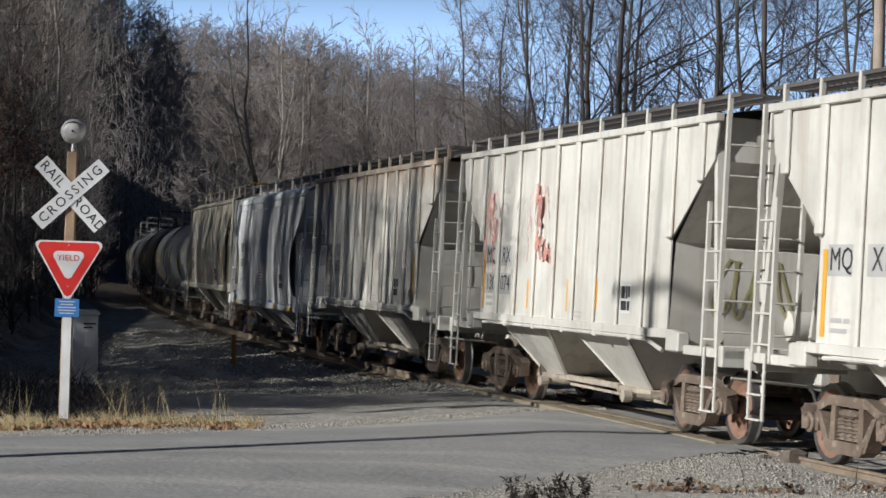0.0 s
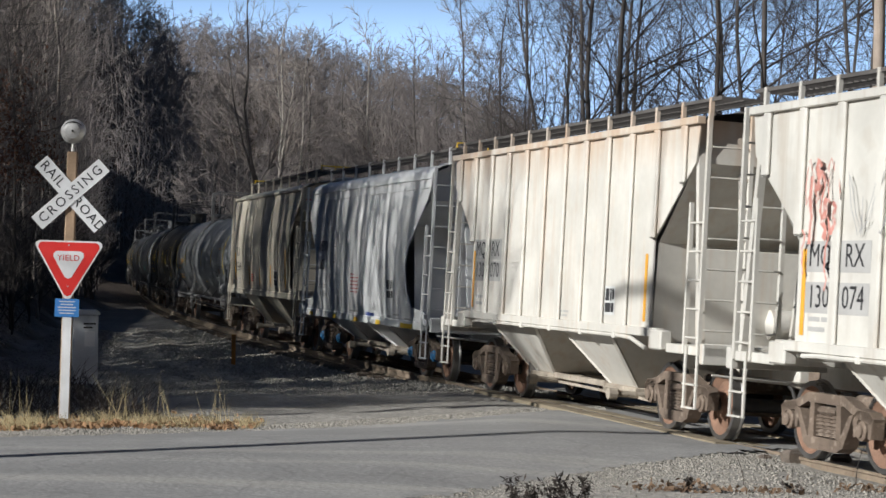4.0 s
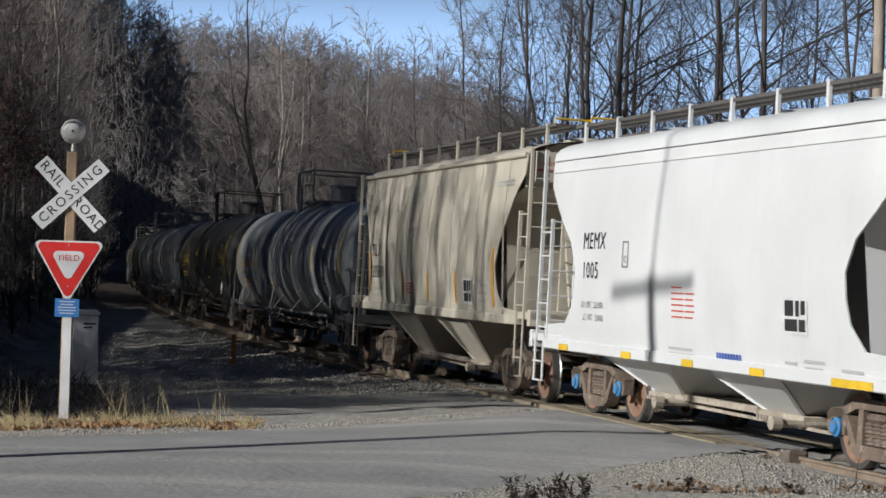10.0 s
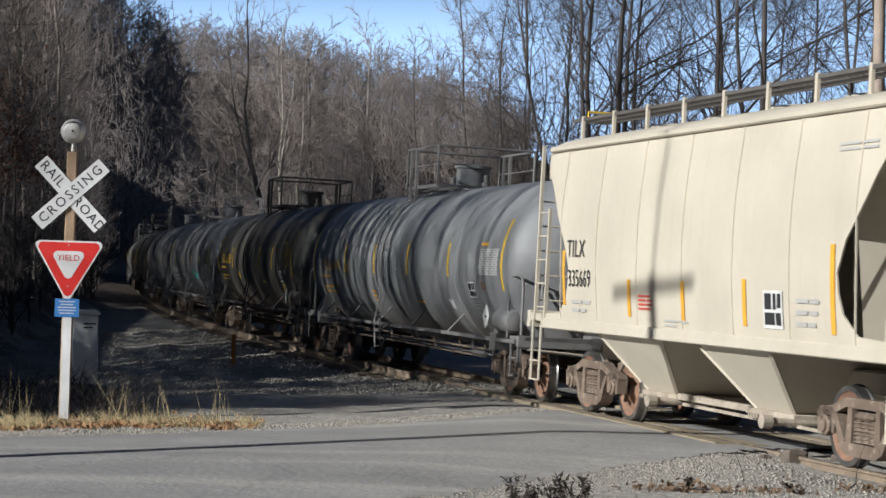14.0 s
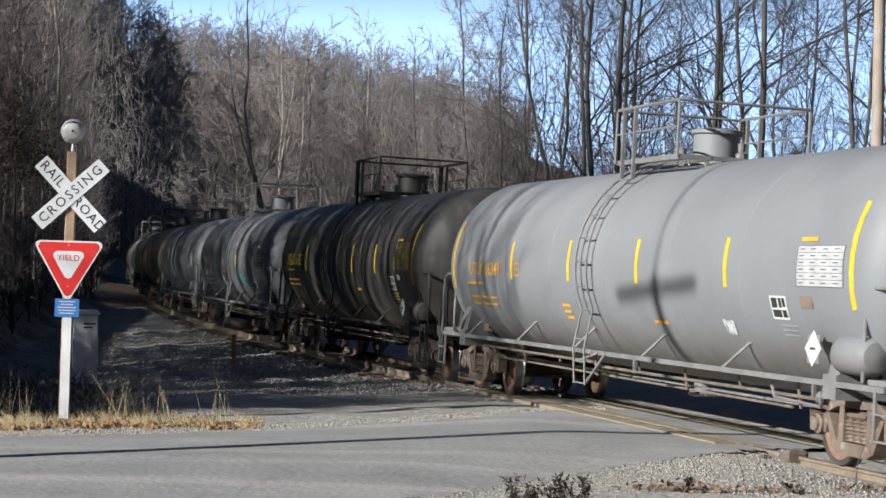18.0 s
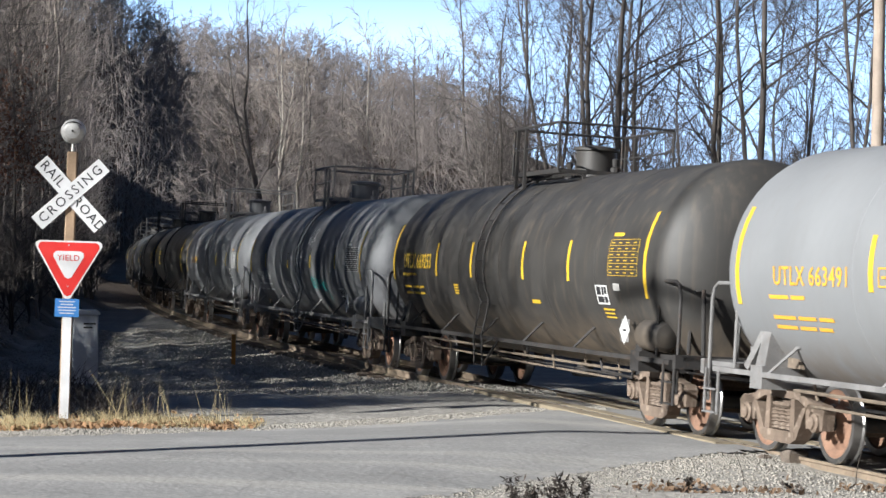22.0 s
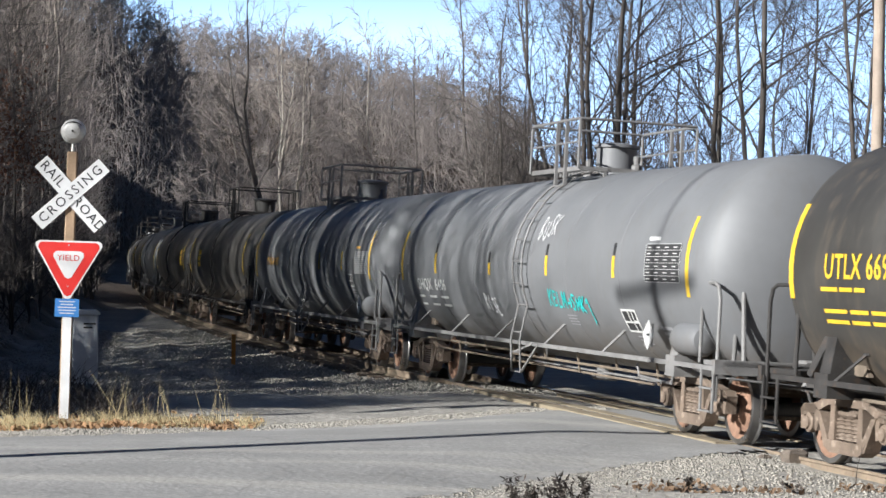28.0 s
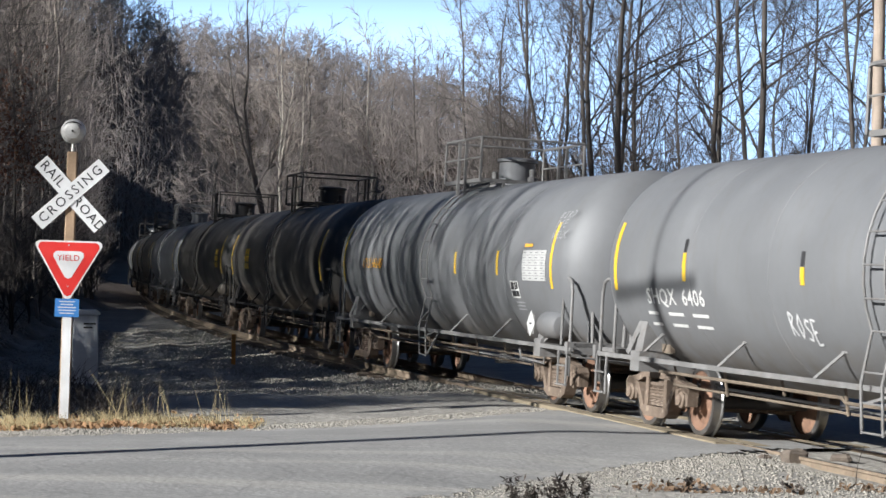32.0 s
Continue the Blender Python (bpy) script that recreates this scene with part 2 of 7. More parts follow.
def ground_z(x, y):
    x, y = np.asarray(x, float), np.asarray(y, float)
    d, s = line_dist(x, y)
    z = 0.0 + 0.03 * np.exp(-(d / 4) ** 2) * np.sign(d) - 0.30 * smooth01((s - 2.5) / 7)
    z = z + 0.10 * np.exp(-((d) / 1.9) ** 4) * smooth01((s - 2.5) / 6)
    z = z - (0.045 + 0.065 * smooth01((-s - 10.2) / 1.2)) * np.exp(-(d / 1.35) ** 6) * (1 - smooth01((s - 2.5) / 7))
    edge = -x - (4.6 + 0.115 * y)
    side = y - (25.5 + (x + 20) * 0.67)
    behind_bend = y - (95 + (x + 20) * 0.67)
    z = z + 26 * (1 - np.exp(-np.maximum(edge - 0.5, 0) * 0.028)) * smooth01((side - 1) / 11) * smooth01((y - 0) / 14) * (1 - 0.75 * smooth01(behind_bend / 22)) * (1 - 0.5 * smooth01((y - 130) / 90))
    z = z + 37.5 * np.exp(-(((x + 50) / 75) ** 2) - ((y - 395) / 75) ** 2)
    # unseen ridge added for shade, and the spur from it down to the line
    z = z + (23 + 13 * smooth01((y - 110) / 50)) * np.exp(-((x + 88) / 28) ** 2) * smooth01((y - 56) / 26) * smooth01((325 - y) / 60)
    z = z + 25 * smooth01((-x - 25.5) / 22) * smooth01((y - 232) / 36) * smooth01((335 - y) / 40)
    # hills out of view, added to hold back light from the low sky
    z = z + 34 * smooth01((-x - 45) / 60) * smooth01((20 - y) / 60) + 48 * smooth01((-y - 30) / 110)
    z = z + 42 * smooth01((x - 0.25 * y - 45) / 55) * smooth01((170 - y) / 80) + 30 * smooth01((-y - 25) / 50) * smooth01((x + 25) / 40)
    z = z + 5 * smooth01((-d - 12) / 60) * smooth01((y - 90) / 120)
    bumps = 0.03 * np.sin(x * 1.3 + 0.7 * y) * np.sin(y * 0.9 - 0.4 * x) + 0.015 * np.sin(x * 3.1) * np.sin(y * 2.7)
    ruts = 0.035 * np.sin((d + 0.35 * np.sin(s * 0.21)) * 4.2) * smooth01((s - 3) / 3) * smooth01((d - 2) / 1) * smooth01((11 - d) / 3)
    mid = np.interp(x, (-60, -29, -10.5, -4.2, -1.5, 0.4, 2.0, 3.6, 9.5, 21.5, 61), (-13, 5.7, 17.5, 22, 24, 25.8, 27.8, 29.6, 34, 43, 71))
    return z + ruts + bumps * smooth01((np.abs(d) - 1.5) / 2) * smooth01((np.abs(y - mid) - 4.6) / 2.5)


def build_ground():
    xs = np.concatenate([[-2500, -1200, -600, -350, -220], np.arange(-150, -60, 5.0), np.arange(-60, -16, 2.0), np.arange(-16, 16, 0.4), np.arange(16, 60, 3.0),
                         np.arange(60, 150, 10.0), [220, 350, 600, 1200, 2500]])
    ys = np.concatenate([[-2500, -1000, -400, -150, -60], np.arange(-30, 14, 3.0), np.arange(14, 60, 0.4), np.arange(60, 140, 2.0), np.arange(140, 460, 8.0), [600, 900, 1500, 2500, 4000]])
    gx, gy = np.meshgrid(xs, ys)
    v = np.stack([gx, gy, ground_z(gx, gy)], -1).reshape(-1, 3)
    nx, ny = len(xs), len(ys)
    i = (np.arange(ny - 1)[:, None] * nx + np.arange(nx - 1)[None]).ravel()
    f = np.concatenate([np.stack([i, i + 1, i + nx + 1], -1), np.stack([i, i + nx + 1, i + nx], -1)])
    me = big_mesh("ground", v, f, GROUND)
    me.polygons.foreach_set("use_smooth", [True] * len(me.polygons))
    d, s = line_dist(v[:, 0], v[:, 1])
    lane = -v[:, 0] - (4.6 + 0.115 * v[:, 1]) + 0.5 * np.sin(v[:, 1] * 0.7) + 0.4 * np.sin(v[:, 1] * 1.9)
    lit = np.maximum(smooth01((lane + 0.4) / 1.6) * smooth01((v[:, 1] - 29.2) / 1.0), smooth01((-d - 4.5) / 3) * smooth01((s - 4) / 6))
    lit = np.maximum(lit, smooth01((np.hypot(v[:, 0], v[:, 1] - 35) - 60) / 20))
    lit = np.maximum(lit, smooth01((-s - 22) / 8))
    me.attributes.new("litter", "FLOAT", "POINT").data.foreach_set("value", lit.astype(np.float32))
    tagged(new("ground", me), "gravel and leaf-strewn ground rising into a wooded slope", "ground", kind="structure")


build_ground()


FAR_EDGE = [(-60, -8), (-30, 10.5), (-12, 22.2), (-5.5, 26.3), (-2.5, 27.7), (-0.6, 29.2), (1.3, 31.4), (3.0, 33.2), (8, 37), (20, 46), (60, 75)]
NEAR_EDGE = [(-58, -18), (-28, 1), (-9, 12.8), (-3.0, 17.6), (-0.13, 20.1), (1.3, 22.3), (2.6, 24.2), (4.2, 26.0), (11, 31), (23, 40), (62, 68)]


def build_road():
    """Worn asphalt that crosses the track, with ragged edges."""
    far = FAR_EDGE
    near = NEAR_EDGE
    rng = random.Random(5)

    def along(line, u):
        i = min(int(u), len(line) - 2)
        a, b = Vector(line[i]), Vector(line[i + 1])
        return a.lerp(b, u - i)
    sh = Sheet()
    n, w = 260, 14
    pts = []
    for i in range(n + 1):
        u = (len(far) - 1) * i / n
        a, b = along(far, u), along(near, u)
        ja, jb = rng.uniform(-0.10, 0.10), rng.uniform(-0.14, 0.14)
        for j in range(w + 1):
            t = j / w + (ja if j == 0 else jb if j == w else 0) * 0.2
            p = a.lerp(b, t)
            pts.append((p.x, p.y))
    arr = np.array(pts)
    d, s = line_dist(arr[:, 0], arr[:, 1])
    edge = np.minimum(np.tile(np.arange(w + 1), n + 1), w - np.tile(np.arange(w + 1), n + 1))
    z = ground_z(arr[:, 0], arr[:, 1]) + 0.008 + 0.107 * smooth01(np.minimum(edge, 4) / 4)
    blend = smooth01((np.abs(d) - 1.0) / 2.2)
    z = (np.sin(CANT) * np.clip(d, -1.3, 1.3) - 0.012) * (1 - blend) + z * blend
    sh.add([(x, y, c) for (x, y), c in zip(pts, z)], [(i * (w + 1) + j, i * (w + 1) + j + 1, (i + 1) * (w + 1) + j + 1, (i + 1) * (w + 1) + j) for i in range(n) for j in range(w)])
    ob = new("road", sh.mesh("road", ASPHALT, True))
    tagged(ob, "worn grey asphalt road crossing the railway", "road", kind="structure")


build_road()


def sky_backdrop():
    """Pale haze low over the horizon all round, thinning out upwards."""
    sh = Sheet()
    r, n, zs = 2400.0, 72, (-60.0, 120.0, 300.0, 520.0)
    sh.v = [(r * math.cos(2 * math.pi * k / n), r * math.sin(2 * math.pi * k / n), z) for z in zs for k in range(n)]
    sh.f = [(i * n + k, i * n + (k + 1) % n, i * n + n + (k + 1) % n, i * n + n + k) for i in range(len(zs) - 1) for k in range(n)]
    m = bpy.data.materials.new("sky_haze")
    m.use_nodes = True
    nt = m.node_tree
    nt.nodes.remove(nt.nodes["Principled BSDF"])
    em, tr, mx = (nt.nodes.new("ShaderNode" + k) for k in ("Emission", "BsdfTransparent", "MixShader"))
    co, sp, mr = (nt.nodes.new("ShaderNode" + k) for k in ("TexCoord", "SeparateXYZ", "MapRange"))
    em.inputs["Color"].default_value, em.inputs["Strength"].default_value = (0.45, 0.65, 0.95, 1.0), SKY_HAZE
    nt.links.new(co.outputs["Object"], sp.inputs[0])
    nt.links.new(sp.outputs["Z"], mr.inputs["Value"])
    for k, v in zip(("From Min", "From Max", "To Min", "To Max"), (250.0, 380.0, 0.95, 0.0)):
        mr.inputs[k].default_value = v
    nt.links.new(mr.outputs[0], mx.inputs[0])
    nt.links.new(tr.outputs[0], mx.inputs[1])
    nt.links.new(em.outputs[0], mx.inputs[2])
    nt.links.new(mx.outputs[0], nt.nodes["Material Output"].inputs[0])
    tagged(new("backdrop", sh.mesh("backdrop", m)), "pale blue sky over the horizon", "sky", kind="structure")


SKY_HAZE = 1.3
sky_backdrop()
# ---- bare trees
def tubes_np(paths, radii, sides):
    """Many bars of one point count at once: paths (n, k, 3), radii (n, k). Triangles."""
    n, k, _ = paths.shape
    d = np.gradient(paths, axis=1)
    d /= np.linalg.norm(d, axis=2, keepdims=True) + 1e-9
    ref = np.where(np.abs(d[:, :, 2:3]) > 0.9, np.array([1.0, 0, 0]), np.array([0, 0, 1.0]))
    a = np.cross(d, ref)
    a /= np.linalg.norm(a, axis=2, keepdims=True) + 1e-9
    b = np.cross(d, a)
    ang = np.arange(sides) * 2 * np.pi / sides
    v = paths[:, :, None] + (a[:, :, None] * np.cos(ang)[:, None] + b[:, :, None] * np.sin(ang)[:, None]) * radii[:, :, None, None]
    base = (np.arange(n)[:, None, None] * k + np.arange(k - 1)[None, :, None]) * sides
    i = np.arange(sides)[None, None]
    j = (i + 1) % sides
    f1 = np.stack([base + i, base + j, base + sides + j], -1)
    f2 = np.stack([base + i, base + sides + j, base + sides + i], -1)
    return v.reshape(-1, 3), np.concatenate([f1.reshape(-1, 3), f2.reshape(-1, 3)])


def spikes_np(a, b, r):
    """Many three-sided twigs from a to b."""
    n = len(a)
    d = b - a
    d = d / (np.linalg.norm(d, axis=1, keepdims=True) + 1e-9)
    s = np.cross(d, np.array([0.3, 0.5, 0.81]))
    s /= np.linalg.norm(s, axis=1, keepdims=True) + 1e-9
    u = np.cross(d, s)
    v = np.stack([a + s * r, a - 0.5 * s * r + 0.87 * u * r, a - 0.5 * s * r - 0.87 * u * r, b], 1).reshape(-1, 3)
    i = np.arange(n)[:, None] * 4
    f = np.concatenate([i + np.array([[0, 1, 3]]), i + np.array([[1, 2, 3]]), i + np.array([[2, 0, 3]])])
    return v, f


def join_np(parts):
    vs, fs, o = [], [], 0
    for v, f in parts:
        vs.append(v), fs.append(f + o)
        o += len(v)
    return np.concatenate(vs), np.concatenate(fs)


def unit(v):
    return v / (np.linalg.norm(v, axis=-1, keepdims=True) + 1e-9)


def wander_np(g, base, way, length, k, kink, up):
    """Paths of k points that set out from base along way and wander; up: how much they turn upwards."""
    n = len(base)
    d = unit(way)
    pts = [base]
    step = (np.asarray(length).reshape(n, 1)) / (k - 1)
    for _ in range(k - 1):
        pts.append(pts[-1] + d * step)
        d = unit(d + g.normal(0, kink, (n, 3)) + np.array([0, 0, up]))
    return np.stack(pts, 1)


def at_np(paths, which, u):
    """Places and ways at the shares u along the chosen paths."""
    k = paths.shape[1]
    f = u * (k - 1)
    i = np.clip(f.astype(int), 0, k - 2)
    a, b = paths[which, i], paths[which, i + 1]
    return a + (b - a) * (f - i)[:, None], unit(b - a)


def aside_np(g, way, open_angle):
    """Ways that leave the given ones at about open_angle, to any side."""
    n = len(way)
    s = unit(np.cross(way, g.normal(0, 1, (n, 3))))
    a = np.asarray(open_angle).reshape(-1, 1)
    return unit(way * np.cos(a) + s * np.sin(a))


def tree_arrays(seed, height=16.0, r0=0.17, limbs=24, low=0.28, spread=0.24, lean=0.0, branches=6, twigs=6, tips=3, fork=0, sides=4, thin=1.0, far=1.0, kink=0.16, joints=7):
    """A bare tree: (trunk, crown), each points and triangles. Limbs, branches, twigs and tips each fork off the level before and wander."""
    g = np.random.default_rng(seed)
    k = 12
    h = np.linspace(0, 1, k)
    ph = g.uniform(0, 6.28, (2, 2))
    wob = (np.cumsum(g.normal(0, 0.006, (k, 2)), 0) + 0.010 * np.sin(h[:, None] * 5.5 + ph[0]) + 0.005 * np.sin(h[:, None] * 13 + ph[1])) * height
    wob -= wob[0]
    trunk = np.stack([wob[:, 0] + lean * h * height, wob[:, 1], h * height - 0.3], -1)
    tr = r0 * (1 - 0.92 * h) + 0.012
    tr[0] *= 1.35
    stems, rads = [trunk], [tr]
    for i in range(fork):
        st = int(g.integers(2, 6))
        ang = g.uniform(0, 6.28)
        ln = height * (1 - h[st]) * g.uniform(0.75, 0.98)
        p = wander_np(g, trunk[st][None], np.array([[math.cos(ang) * 0.30, math.sin(ang) * 0.30, 1.0]]), [ln], k, 0.05, 0.05)[0]
        stems.append(p)
        rads.append(tr[st] * 0.70 * (1 - 0.9 * h) + 0.006)
    tv = tubes_np(np.array(stems), np.array(rads), 6)
    stems = np.array(stems)
    n = limbs
    which = g.integers(0, len(stems), n)
    u = low + (0.97 - low) * np.linspace(0, 1, n) ** 0.85
    base, along = at_np(stems, which, u)
    ln = height * spread * (1.2 - 0.85 * u) * g.uniform(0.55, 1.35, n)
    limb = wander_np(g, base, aside_np(g, along, g.uniform(0.55, 1.05, n)), ln, joints, kink, 0.11)
    t = np.linspace(0, 1, joints)
    crown = [tubes_np(limb, thin * (0.007 + 0.0075 * ln)[:, None] * (1 - 0.88 * t), sides)]
    m = n * branches
    li = np.repeat(np.arange(n), branches)
    u = g.uniform(0.18, 1.0, m)
    base, along = at_np(limb, li, u)
    bl = ln[li] * g.uniform(0.22, 0.6, m) * (1.2 - 0.6 * u) + 0.25
    br = wander_np(g, base, aside_np(g, along, g.uniform(0.35, 1.0, m)), bl, 4, kink * 1.3, 0.06)
    if joints > 4:
        crown.append(tubes_np(br, far * (0.0035 + 0.0048 * bl)[:, None] * (1 - 0.75 * np.linspace(0, 1, 4)), 3))
    else:
        crown.append(spikes_np(br[:, 0], br[:, 3], far * (0.004 + 0.0055 * bl)[:, None]))
    q = m * twigs
    bi = np.repeat(np.arange(m), twigs)
    base, along = at_np(br, bi, g.uniform(0.15, 1.0, q))
    tl = (g.uniform(0.3, 1.0, q) * (0.3 + 0.5 * bl[bi]))[:, None]
    way = aside_np(g, along, g.uniform(0.3, 1.0, q))
    end = base + way * tl + np.array([0, 0, 0.10]) * tl
    crown.append(spikes_np(base, end, 0.0062 * far))
    if tips:
        ti = np.repeat(np.arange(q), tips)
        u = g.uniform(0.25, 0.95, (len(ti), 1))
        a = base[ti] + (end - base)[ti] * u
        w = aside_np(g, unit(end - base)[ti], g.uniform(0.4, 1.0, len(ti)))
        crown.append(spikes_np(a, a + w * tl[ti] * g.uniform(0.3, 0.7, (len(ti), 1)), 0.0045 * far))
    return tv, join_np(crown)


KINDS = [dict(seed=1, r0=0.13), dict(seed=2, height=18, spread=0.2, r0=0.14), dict(seed=3, height=14, spread=0.28, r0=0.11), dict(seed=4, height=17, fork=2, spread=0.2, r0=0.14),
         dict(seed=5, height=15, low=0.15, spread=0.26, r0=0.12), dict(seed=6, height=19, fork=1, limbs=28, r0=0.17), dict(seed=7, height=12, low=0.1, spread=0.3, limbs=26, r0=0.09)]
TREES = [tree_arrays(**{**k, "r0": k["r0"] * 0.68, "limbs": 28, "branches": 8, "twigs": 5, "tips": 2, "low": 0.2, "spread": k.get("spread", 0.24) * 1.2, "far": 0.95, "thin": 0.72}) for k in KINDS]
LIGHT = [tree_arrays(**{**k, "seed": 50 + i, "limbs": 26, "branches": 5, "twigs": 4, "tips": 0, "r0": k["r0"] * 0.55, "low": 0.10, "spread": 0.19, "sides": 3, "far": 1.5}) for i, k in enumerate(KINDS)]
THIN = [tree_arrays(**{**k, "seed": 70 + i, "limbs": 16, "branches": 4, "twigs": 4, "tips": 0, "r0": k["r0"] * 0.5, "low": 0.05, "spread": 0.34, "fork": 0, "sides": 3, "far": 1.4}) for i, k in enumerate(KINDS[:4])]
FAR = [tree_arrays(**{**k, "seed": 110 + i, "limbs": 12, "branches": 5, "twigs": 3, "joints": 4, "tips": 0, "r0": k["r0"] * 0.6, "low": 0.06, "spread": 0.34, "fork": 0, "sides": 3, "far": 7.0}) for i, k in enumerate(KINDS[:4])]
TALL = [tree_arrays(**{**k, "seed": 170 + i, "r0": k["r0"] * 0.95, "limbs": 30, "branches": 8, "twigs": 5, "tips": 0, "low": 0.2, "spread": k.get("spread", 0.24) * 1.05, "far": 2.2, "thin": 1.1}) for i, k in enumerate(KINDS)]
MID = [tree_arrays(**{**k, "seed": 150 + i, "limbs": 28, "branches": 7, "twigs": 5, "tips": 0, "joints": 5, "r0": k["r0"] * 0.6, "low": 0.14, "spread": 0.21, "sides": 3, "far": 1.7}) for i, k in enumerate(KINDS)]
CASTERS = [tree_arrays(**{**k, "seed": 90 + i, "limbs": 15, "branches": 3, "twigs": 2, "tips": 0, "r0": k["r0"] * 1.05, "low": 0.12, "spread": 0.27, "sides": 3, "far": 1.25}) for i, k in enumerate(KINDS[:4])]
BRUSH = [tree_arrays(30 + i, height=3.2, r0=0.022, limbs=14, low=0.03, spread=0.55, branches=3, twigs=4, tips=0, fork=3, sides=3, joints=4, far=1.2) for i in range(3)]
THICKET = [tree_arrays(130 + i, height=6.6, r0=0.06, limbs=34, low=0.02, spread=0.25, branches=6, twigs=4, tips=0, fork=2, sides=3, far=2.1, joints=4) for i in range(3)]
# crowns kept high so that their cast shade clears the sign
CLIPPED = [tree_arrays(140 + i, height=7.4, r0=0.03, limbs=20, low=0.72, spread=0.13, branches=6, twigs=5, tips=0, sides=3, far=2.1) for i in range(2)]


def placed(pair, x, y, z, yaw, sc):
    c, s = math.cos(yaw) * sc, math.sin(yaw) * sc
    r = np.array([[c, -s, 0], [s, c, 0], [0, 0, sc]])
    v, f = join_np(pair)
    return v @ r.T + np.array([x, y, z]), f


def wood(name, label, spots, kinds, material, low=0.75, high=1.15):
    g = np.random.default_rng(len(spots))
    out = []
    for x, y in spots:
        kind = kinds[g.integers(0, len(kinds))]
        out.append(placed(kind, x, y, float(ground_z(x, y)) - 0.1, g.uniform(0, 6.28), g.uniform(low, high)))
    v, f = join_np(out)
    tagged(new(name, big_mesh(name, v, f, material)), label, "woods", kind="stuff")


def scatter(seed, n, x0, x1, y0, y1, keep, gap):
    g = np.random.default_rng(seed)
    got = []
    for _ in range(n * 30):
        if len(got) >= n:
            break
        x, y = g.uniform(x0, x1), g.uniform(y0, y1)
        if keep(x, y) and all((x - a) ** 2 + (y - b) ** 2 > gap * gap for a, b in got):
            got.append((x, y))
    return got


def off_track(x, y, near, far):
    d, s = line_dist(np.array([x]), np.array([y]))
    return d[0] > near or d[0] < -far


def left_of_lane(x, y, m):
    return -x > 5.2 + 0.115 * y + m


def in_wedge(x, y):
    return -0.225 * y - 3 < x < -0.118 * y - 6.2


def shade_side(x, y):
    return y > 25.5 + (x + 20) * 0.67


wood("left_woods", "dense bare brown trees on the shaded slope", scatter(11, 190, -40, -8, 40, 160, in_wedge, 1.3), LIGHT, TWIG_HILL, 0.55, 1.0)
# crest twigs are coloured pale to look struck by the sun
wood("crest_woods", "tall bare trees above the slope, sunlight put into their pale colour", scatter(28, 46, -28, -12, 72, 122, lambda x, y: -0.222 * y - 2 < x < -0.160 * y - 2, 1.8), LIGHT, TWIG_PALE, 0.85, 1.1)
# slope woods out of view, set for the shade they throw
wood("slope_woods", "bare trees on the slope beside the road", scatter(15, 58, -27, -9, 2, 50, lambda x, y: x < -0.232 * y - 3.5 and shade_side(x, y), 2.4), CASTERS, TWIG)
wood("inner_slope_woods", "young bare trees on the slope beside the bend", scatter(25, 105, -46, -14, 50, 145, lambda x, y: -0.232 * y - 14 < x < -0.232 * y - 3.0, 1.6), CASTERS, TWIG, 0.45, 0.70)
wood("upper_slope_woods", "low bare trees high on the slope", scatter(19, 130, -56, -27, 2, 92, lambda x, y: x < -0.232 * y - 3.5 and shade_side(x, y), 2.0), CASTERS, TWIG, 0.35, 0.6)
# roadside growth out of view, added to shape shade on apron and cars
wood("roadside_thicket", "unseen bare thicket by the road, added to shade the apron", scatter(20, 21, -22, -9.5, 18, 52, lambda x, y: 36.2 < y - 0.671 * x < 44 and -0.225 * y - 9.5 < x < -0.225 * y - 3.0, 0.9), THICKET, TWIG, 0.75, 1.0)
wood("bank_trees", "unseen slender bare trees by the road, added for shade", scatter(24, 11, -24, -13.5, 10, 27, lambda x, y: 34.2 < y - 0.671 * x < 36.4, 1.0), CASTERS, TWIG, 0.68, 0.92)
# the darker twigs of this thicket carry shade in their colour
wood("bend_thicket", "dense thicket along the bend, shade put into its dark colour", scatter(26, 78, -36, -12, 48, 128, lambda x, y: -0.262 * y - 3 < x < -0.165 * y - 4.2, 1.2), THICKET, TWIG_DARK, 0.8, 1.3)
# more growth out of view, added to fill gaps in the shade
wood("bank_thicket", "unseen bare thicket above the road, added for shade", scatter(27, 9, -22, -13.2, 12, 27, lambda x, y: 35.2 < y - 0.671 * x < 36.8, 0.9), THICKET, TWIG, 0.95, 1.2)
wood("low_thicket", "unseen low bare thicket on the slope, added for shade", scatter(21, 25, -22, -9.5, 18, 60, lambda x, y: 44 < y - 0.671 * x < 66 and -0.225 * y - 8.5 < x < -0.225 * y - 2.6, 1.2), THICKET, TWIG, 0.45, 0.75)
wood("hollow_woods", "unseen bare trees beside the slope, added to shade the cars", scatter(29, 34, -32, -13.5, 22, 48, lambda x, y: 46 < y - 0.671 * x < 62 and x < -0.232 * y - 3.5, 1.5), CASTERS, TWIG, 0.6, 0.85)
wood("bank_saplings", "unseen tall-stemmed saplings, added to shade the apron", [(-14.5 - 0.9 * k, 34.9 + 0.1 * k - 0.671 * (14.5 + 0.9 * k)) for k in range(5)], CLIPPED, TWIG, 1.0, 1.1)
wood("edge_woods", "unseen bare trees at the slope edge, added for shade", scatter(22, 8, -27, -13, 18, 42, lambda x, y: 43 < y - 0.671 * x < 53 and x < -0.232 * y - 4.5, 1.7), CASTERS, TWIG, 0.7, 1.0)
